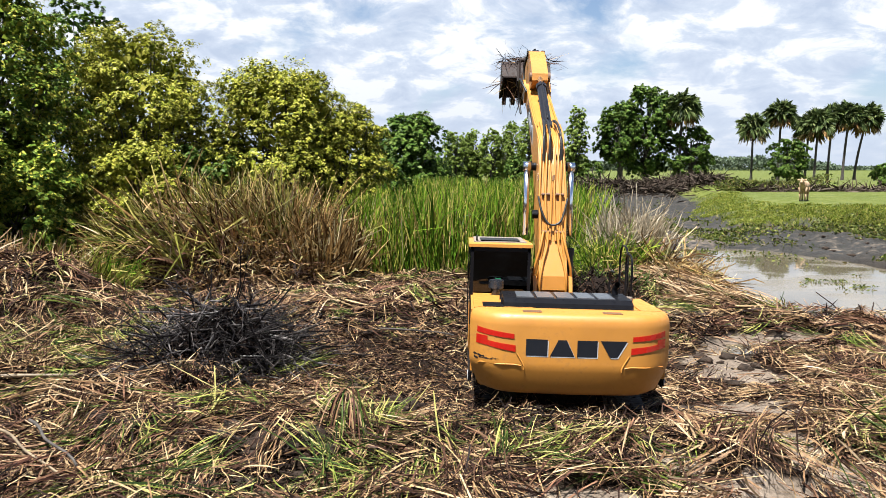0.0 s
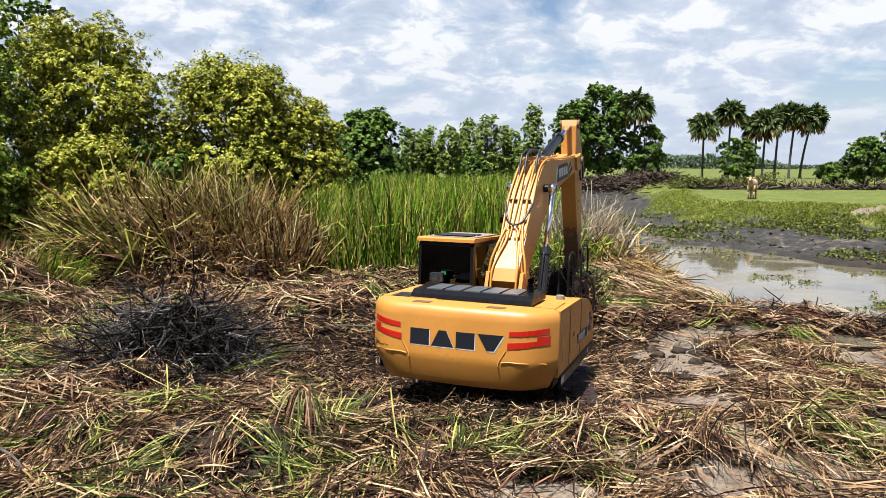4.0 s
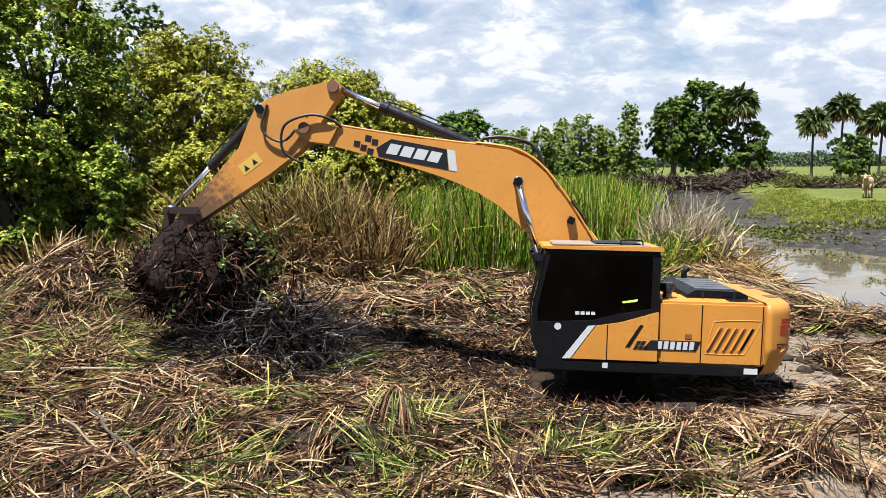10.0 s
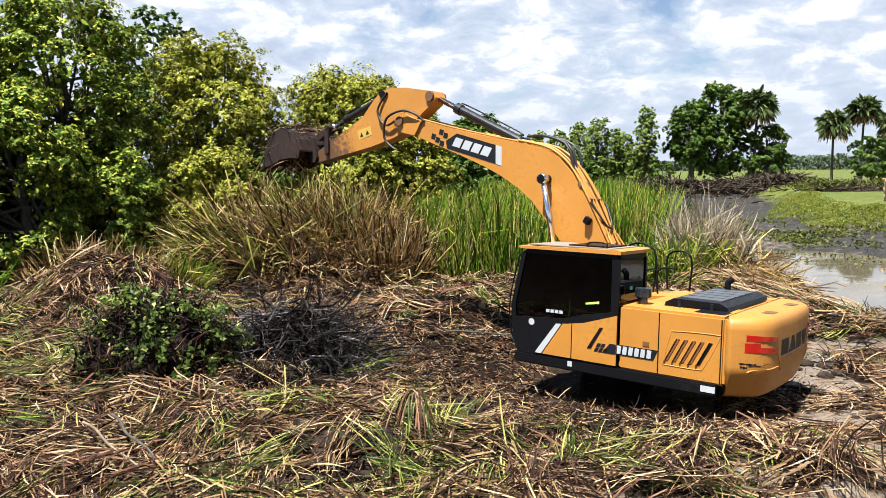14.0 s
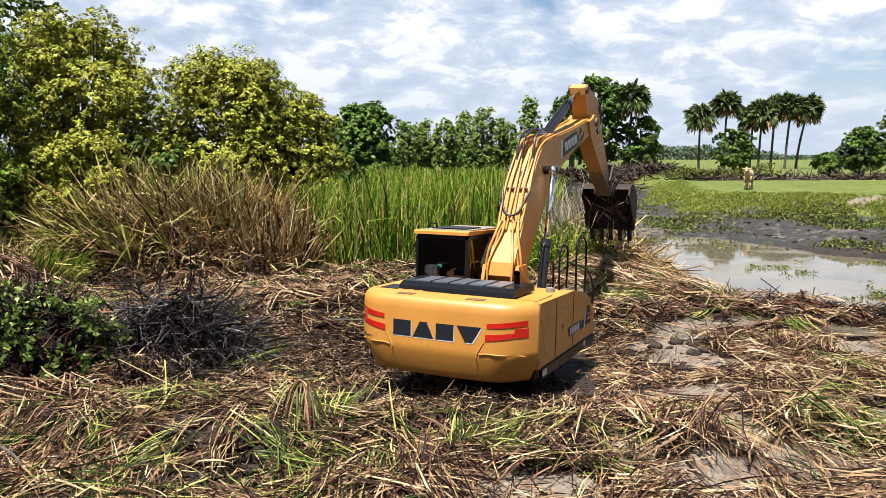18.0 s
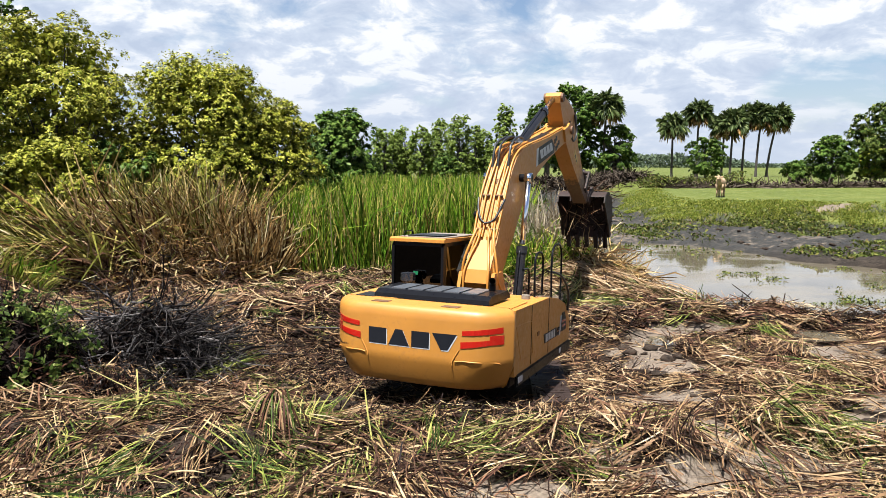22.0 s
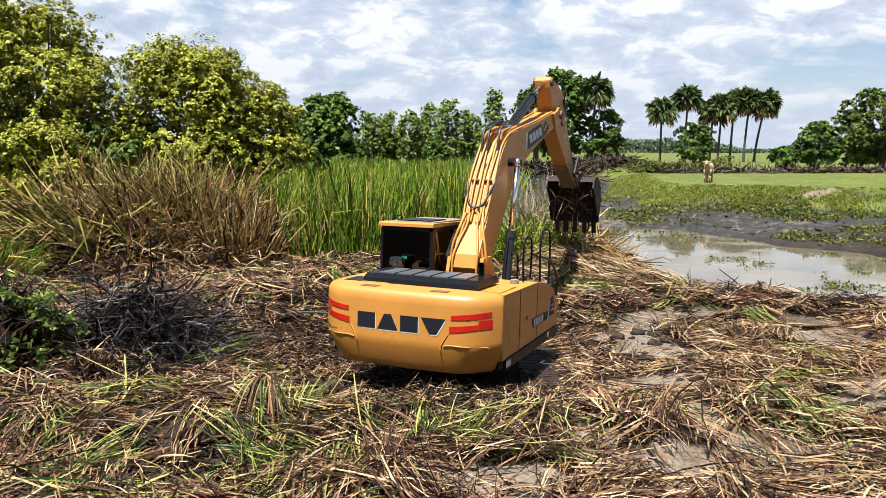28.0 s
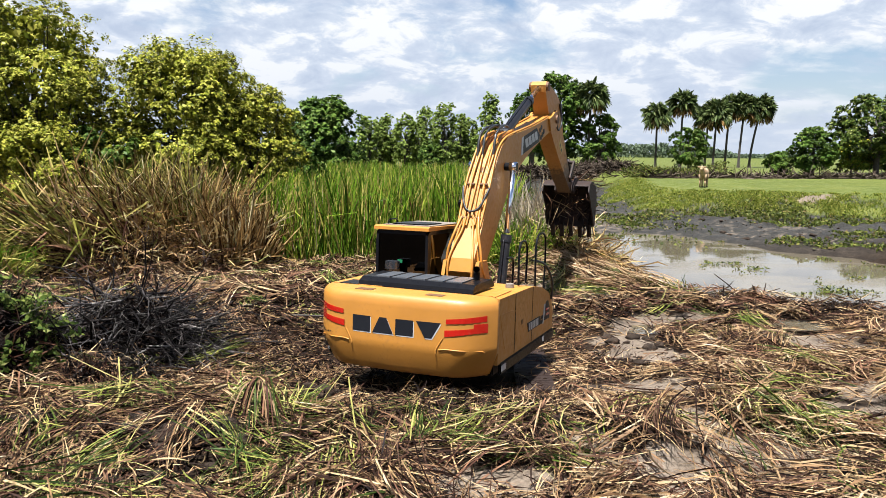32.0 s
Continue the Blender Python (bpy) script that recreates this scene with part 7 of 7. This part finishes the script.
def cow(x, y, turn):
    """A tan cow that stands and looks over the bank."""
    root = tagged(new("cow"), "pale tan cow standing on the grassy bank", "cow")
    root.matrix_basis = pose(x, y, float(land(x, y)) - 0.02, 0, 0, turn) @ Matrix.Scale(1.1, 4)

    def lump(name, spots, material=HIDE):
        bm = bmesh.new()
        for (cx, cy, cz, rx, ry, rz) in spots:
            bmesh.ops.create_uvsphere(bm, u_segments=14, v_segments=10, radius=1, matrix=Matrix.Translation((cx, cy, cz)) @ Matrix.Diagonal((rx, ry, rz, 1)))
        part(name, bm, material, root, smooth=True)
    lump("body", [(0, 0, 0.88, 0.62, 0.25, 0.30), (0.42, 0, 0.95, 0.30, 0.22, 0.30), (-0.45, 0, 0.93, 0.30, 0.23, 0.28), (0.30, 0, 1.16, 0.16, 0.09, 0.10)])
    lump("neck", [(0.72, 0, 1.08, 0.24, 0.13, 0.19)])
    lump("head", [(0.96, 0, 1.22, 0.17, 0.11, 0.13), (1.12, 0, 1.14, 0.14, 0.08, 0.085)])
    for s in (1, -1):
        lump("ear", [(0.90, s * 0.17, 1.26, 0.04, 0.10, 0.045)])
        part("horn", rod((0.93, s * 0.07, 1.32), (0.95, s * 0.12, 1.42), 0.022, r2=0.006, sides=8), HOOF, root)
        for px in (0.45, -0.48):
            bm = rod((px, s * 0.14, 0.06), (px + 0.02, s * 0.14, 0.45), 0.045, r2=0.06, sides=10)
            rod((px + 0.02, s * 0.14, 0.43), (px, s * 0.13, 0.82), 0.06, bm, r2=0.12, sides=10)
            leg = part("leg", bm, HIDE, root, smooth=True)
            part("hoof", rod((px, s * 0.14, 0.0), (px, s * 0.14, 0.07), 0.055, r2=0.05, sides=10), HOOF, leg)
    part("tail", pipe([(-0.74, 0, 1.02), (-0.80, 0, 0.85), (-0.80, 0.02, 0.5)], 0.02), HIDE, root, smooth=True)
    return root


cow(23.4, 47.9, 236)

# ---- weeds that the bucket lifts ----
def weed_ball(name, label, radius, seed, leafy):
    """A torn-up clump: dark root ball, hanging roots and straws, leaves on top. Its origin is where the bucket bites."""
    r = np.random.default_rng(seed)
    root = tagged(new(name), label, "weed clump")
    # a clotted core of mud and matted roots, coloured near black for its shade
    bm = bmesh.new()
    bmesh.ops.create_icosphere(bm, subdivisions=4, radius=radius * 0.84)
    for v in bm.verts:
        v.co *= 1 + 0.38 * noise.noise(v.co * 2.2 / radius) + 0.2 * noise.noise(v.co * 6 / radius)
        v.co.z *= 0.8
    part("soil_core", bm, ROOTBALL, root, "clotted mud, its shade put into the dark colour", True)
    n = 3600
    p = unit(r.normal(size=(n, 3))) * radius * r.uniform(0.6, 1.0, (n, 1)) * np.array([1.1, 1.0, 0.82])
    way = unit(p) * 0.25 + r.normal(size=(n, 3)) * 0.6 + np.array([0, 0, -0.25])
    put("root_mass", mesh_np("root_mass", *kinked_arrays(p, way, r.uniform(0.12, 0.42, n) * radius, r.uniform(0.012, 0.035, n), 0.6), ROOTS), root, "dark tangled roots", kind="stuff")
    n = 500 if leafy else 1500
    p = unit(r.normal(size=(n, 3))) * radius * 0.88 * np.array([1.1, 1.0, 0.8])
    way = unit(p) * 0.4 + r.normal(size=(n, 3)) * 0.8
    put("loose_straw", mesh_np("loose_straw", *kinked_arrays(p, way, r.uniform(0.2, 0.6, n) * radius, r.uniform(0.012, 0.03, n), 0.4, 0, (0.3, 0.7), 0.3), RUSSET), root, "hanging dry straws", kind="stuff")
    if leafy:
        # shoots with leaves, thick on the upper and far side, as the bush grew
        m = 420
        d = unit(r.normal(size=(m, 3)) * 0.62 + np.array([0.0, 1.15, 0.25]))
        lumpy = 1 + 0.35 * np.sin(d[:, :1] * 5.0 + 1.0) * np.cos(d[:, 2:] * 4.0 + d[:, 1:2] * 3.0)
        foot = d * radius * np.array([1.15, 0.85, 0.8]) * r.uniform(0.55, 0.95, (m, 1)) * lumpy + np.array([0.1, 0, 0])
        shoot = unit(d + r.normal(size=(m, 3)) * 0.55 + np.array([0, 0, -0.1])) * np.where(r.uniform(0, 1, (m, 1)) < 0.16, r.uniform(0.6, 1.0, (m, 1)), r.uniform(0.12, 0.45, (m, 1))) * radius
        n = 11000
        k = r.integers(0, m, n)
        s = r.uniform(0, 1, (n, 1))
        p = foot[k] + shoot[k] * s + np.array([0, -0.42, -0.05]) * s**2 + r.normal(size=(n, 3)) * 0.035
        put("foliage", mesh_np("foliage", *leaves_arrays(p, 0.048, 0.3, unit(p) * 0.8), DLEAF), root, "small dark green leaves")
        put("stem_mass", mesh_np("stem_mass", *stick_arrays(foot * 0.8, foot + shoot, np.full(m, 0.008), np.full(m, 0.003), 4), TWIG), root, "thin dark stems", kind="stuff")
    return root


root_clump = weed_ball("root_clump", "matted clump of mud and rotten reed roots", 0.42, 201, False)
root_clump.matrix_basis = pose(-3.8, 10.6, float(land(-3.8, 10.6)) + 0.05, 0, 0, 20)
weed_clump = weed_ball("weed_clump", "torn-up swamp bush with roots and green leaves", 1.10, 200, True)
straw_bundle = tagged(new("straw_bundle"), "hanging load of long brown reed straw", "reed bundle")
r = np.random.default_rng(210)
# a mat raked over the bucket's back
n = 1500
p = np.stack([r.normal(0, 0.5, n), r.normal(0, 0.42, n), np.zeros(n)], -1)
p[:, 2] = 0.62 - 0.45 * (p[:, 0] / 0.9) ** 2 - 0.35 * (p[:, 1] / 0.8) ** 2 + r.normal(0, 0.08, n)
way = np.stack([r.normal(0, 1, n), r.normal(0, 1, n), r.normal(0.0, 0.3, n)], -1)
put("straw_mat", mesh_np("straw_mat", *kinked_arrays(p - unit(way) * 0.35, way, r.uniform(0.5, 1.1, n), r.uniform(0.012, 0.026, n), 0.4, 0.4, (0.4, 0.8), r.uniform(0, 0.9, n)), STRAW), straw_bundle, "matted brown straws", kind="stuff")
# hanks of straw that slip over the rim, each hank in its own way
m = 90
th, q = r.uniform(0, 2 * np.pi, m), np.sqrt(r.uniform(0.25, 1, m))
hank = np.stack([0.98 * q * np.cos(th), 0.78 * q * np.sin(th), 0.50 - 0.4 * q**2 + r.uniform(-0.25, 0.15, m)], -1)
lean = np.stack([0.10 * np.cos(th) + r.normal(0, 0.17, m), 0.10 * np.sin(th) + r.normal(0, 0.17, m), -np.ones(m)], -1)
reach = r.uniform(0.7, 2.0, m)
n = 2200
k = r.integers(0, m, n)
p = hank[k] + r.normal(0, 1, (n, 3)) * np.array([0.11, 0.11, 0.12])
put("hanging_straw", mesh_np("hanging_straw", *kinked_arrays(p, lean[k] + r.normal(0, 0.13, (n, 3)), reach[k] * r.uniform(0.4, 1.15, n), r.uniform(0.010, 0.024, n), 0.16), RUSSET), straw_bundle, "long straws hanging down", kind="stuff")
n = 1200
k = r.integers(0, m, n)
p = hank[k] + r.normal(0, 1, (n, 3)) * np.array([0.14, 0.14, 0.12])
put("pale_straw", mesh_np("pale_straw", *kinked_arrays(p, lean[k] + r.normal(0, 0.2, (n, 3)), reach[k] * r.uniform(0.4, 1.2, n), r.uniform(0.010, 0.022, n), 0.2), TANREED), straw_bundle, "pale straws hanging down", kind="stuff")
for i, (a, b) in enumerate((((-0.2, -0.5, -0.2), (-0.75, -0.75, -1.5)), ((-0.1, -0.6, -0.1), (-1.25, -0.5, -1.0)), ((0.0, 0.1, 0.5), (-1.5, 0.0, 0.2)))):
    part("stalk", rod(a, b, 0.02 - 0.004 * i, r2=0.007, sides=7), PALEWOOD, straw_bundle, "pale dry stalk")
# straw that stays draped over the bucket
n = 220
p = np.stack([r.uniform(0.15, 1.25, n), r.uniform(-0.62, 0.62, n), np.zeros(n)], -1)
p[:, 2] = 0.78 - 0.75 * ((p[:, 0] - 0.6) / 0.75) ** 2 + r.uniform(0, 0.05, n)
way = np.stack([r.normal(0, 0.7, n), r.normal(0, 1, n), r.normal(0.0, 0.12, n)], -1)
put("draped_straw", mesh_np("draped_straw", *kinked_arrays(p, way, r.uniform(0.25, 0.7, n), r.uniform(0.012, 0.026, n), 0.35, 0.5), STRAW), bucket, "brown straws draped over the bucket", kind="stuff")
# weed that clings to the bucket
n = 90
p = np.stack([r.uniform(0.1, 1.4, n), r.uniform(-0.6, 0.6, n), r.uniform(-0.05, 0.55, n)], -1)
way = np.stack([r.normal(0.3, 0.6, n), r.normal(0, 0.5, n), r.normal(-0.6, 0.5, n)], -1)
put("clinging_weed", blades("clinging_weed", p, way, r.uniform(0.2, 0.7, n), r.uniform(0.012, 0.03, n), STRAW, 0.2, 3), bucket, "straws and roots caught on the bucket", kind="stuff")
n = 24
p = np.stack([r.uniform(0.9, 1.45, n), r.uniform(-0.6, 0.6, n), r.uniform(-0.05, 0.2, n)], -1)
way = np.stack([r.normal(1.0, 0.3, n), r.normal(0, 0.3, n), r.normal(-0.1, 0.3, n)], -1)
put("root_fringe", blades("root_fringe", p, way, r.uniform(0.15, 0.5, n), r.uniform(0.015, 0.04, n), ROOTS, 0.2, 3), bucket, "dark roots hanging from the teeth", kind="stuff")


def weed_motions():
    """The clump lies by the reeds, is lifted, swung and dropped; then a load of straw is lifted and let fall."""
    def held(t, d, sink):
        m = bucket_pose(t) @ Matrix.Translation(d)
        return Matrix.Translation(m.translation + Vector((0, 0, -sink)))
    d, sink = (0.7, 0.0, 0.1), 0.25
    rest = held(5.75, d, sink)
    drop = Matrix.Translation((-5.65, 11.1, 0.45)) @ pose(0, 0, 0, 72, 0, 12)
    rows = [(0.0, rest), (5.75, rest)]
    rows += [(t, held(t, d, sink)) for t in [6.0 + 0.25 * i for i in range(18)]]
    fall = Matrix.Translation((-5.53, 11.1, 1.30)) @ pose(0, 0, 0, 40, 0, 6)
    rows += [(10.5, fall), (10.75, drop), (32.0, drop)]
    walk(weed_clump, rows)
    # the straw lies behind the bush until the bucket has closed on it
    d = (0.80, 0.0, 0.25)
    under, lie = Matrix.Translation((-6.8, 11.5, -0.3)), Matrix.Translation((-6.6, 11.3, 1.0))
    aside = lambda t: max(0.0, min(1.0, (12.0 - t) / 0.75))
    rows = [(0.0, under), (10.25, under), (10.75, lie), (11.0, lie)]
    rows += [(t, Matrix.Translation((-0.30 * aside(t), 0.15 * aside(t), -0.30 * aside(t))) @ held(t, d, 0.0)) for t in [11.5 + 0.25 * i for i in range(6)]]
    last = held(12.75, d, 0).translation
    rows += [(t, Matrix.Translation(Vector((last.x, last.y, z)))) for t, z in ((13.0, last.z - 0.5), (13.25, 0.75), (13.5, -0.1), (32.0, -0.1))]
    walk(straw_bundle, rows)


motions()
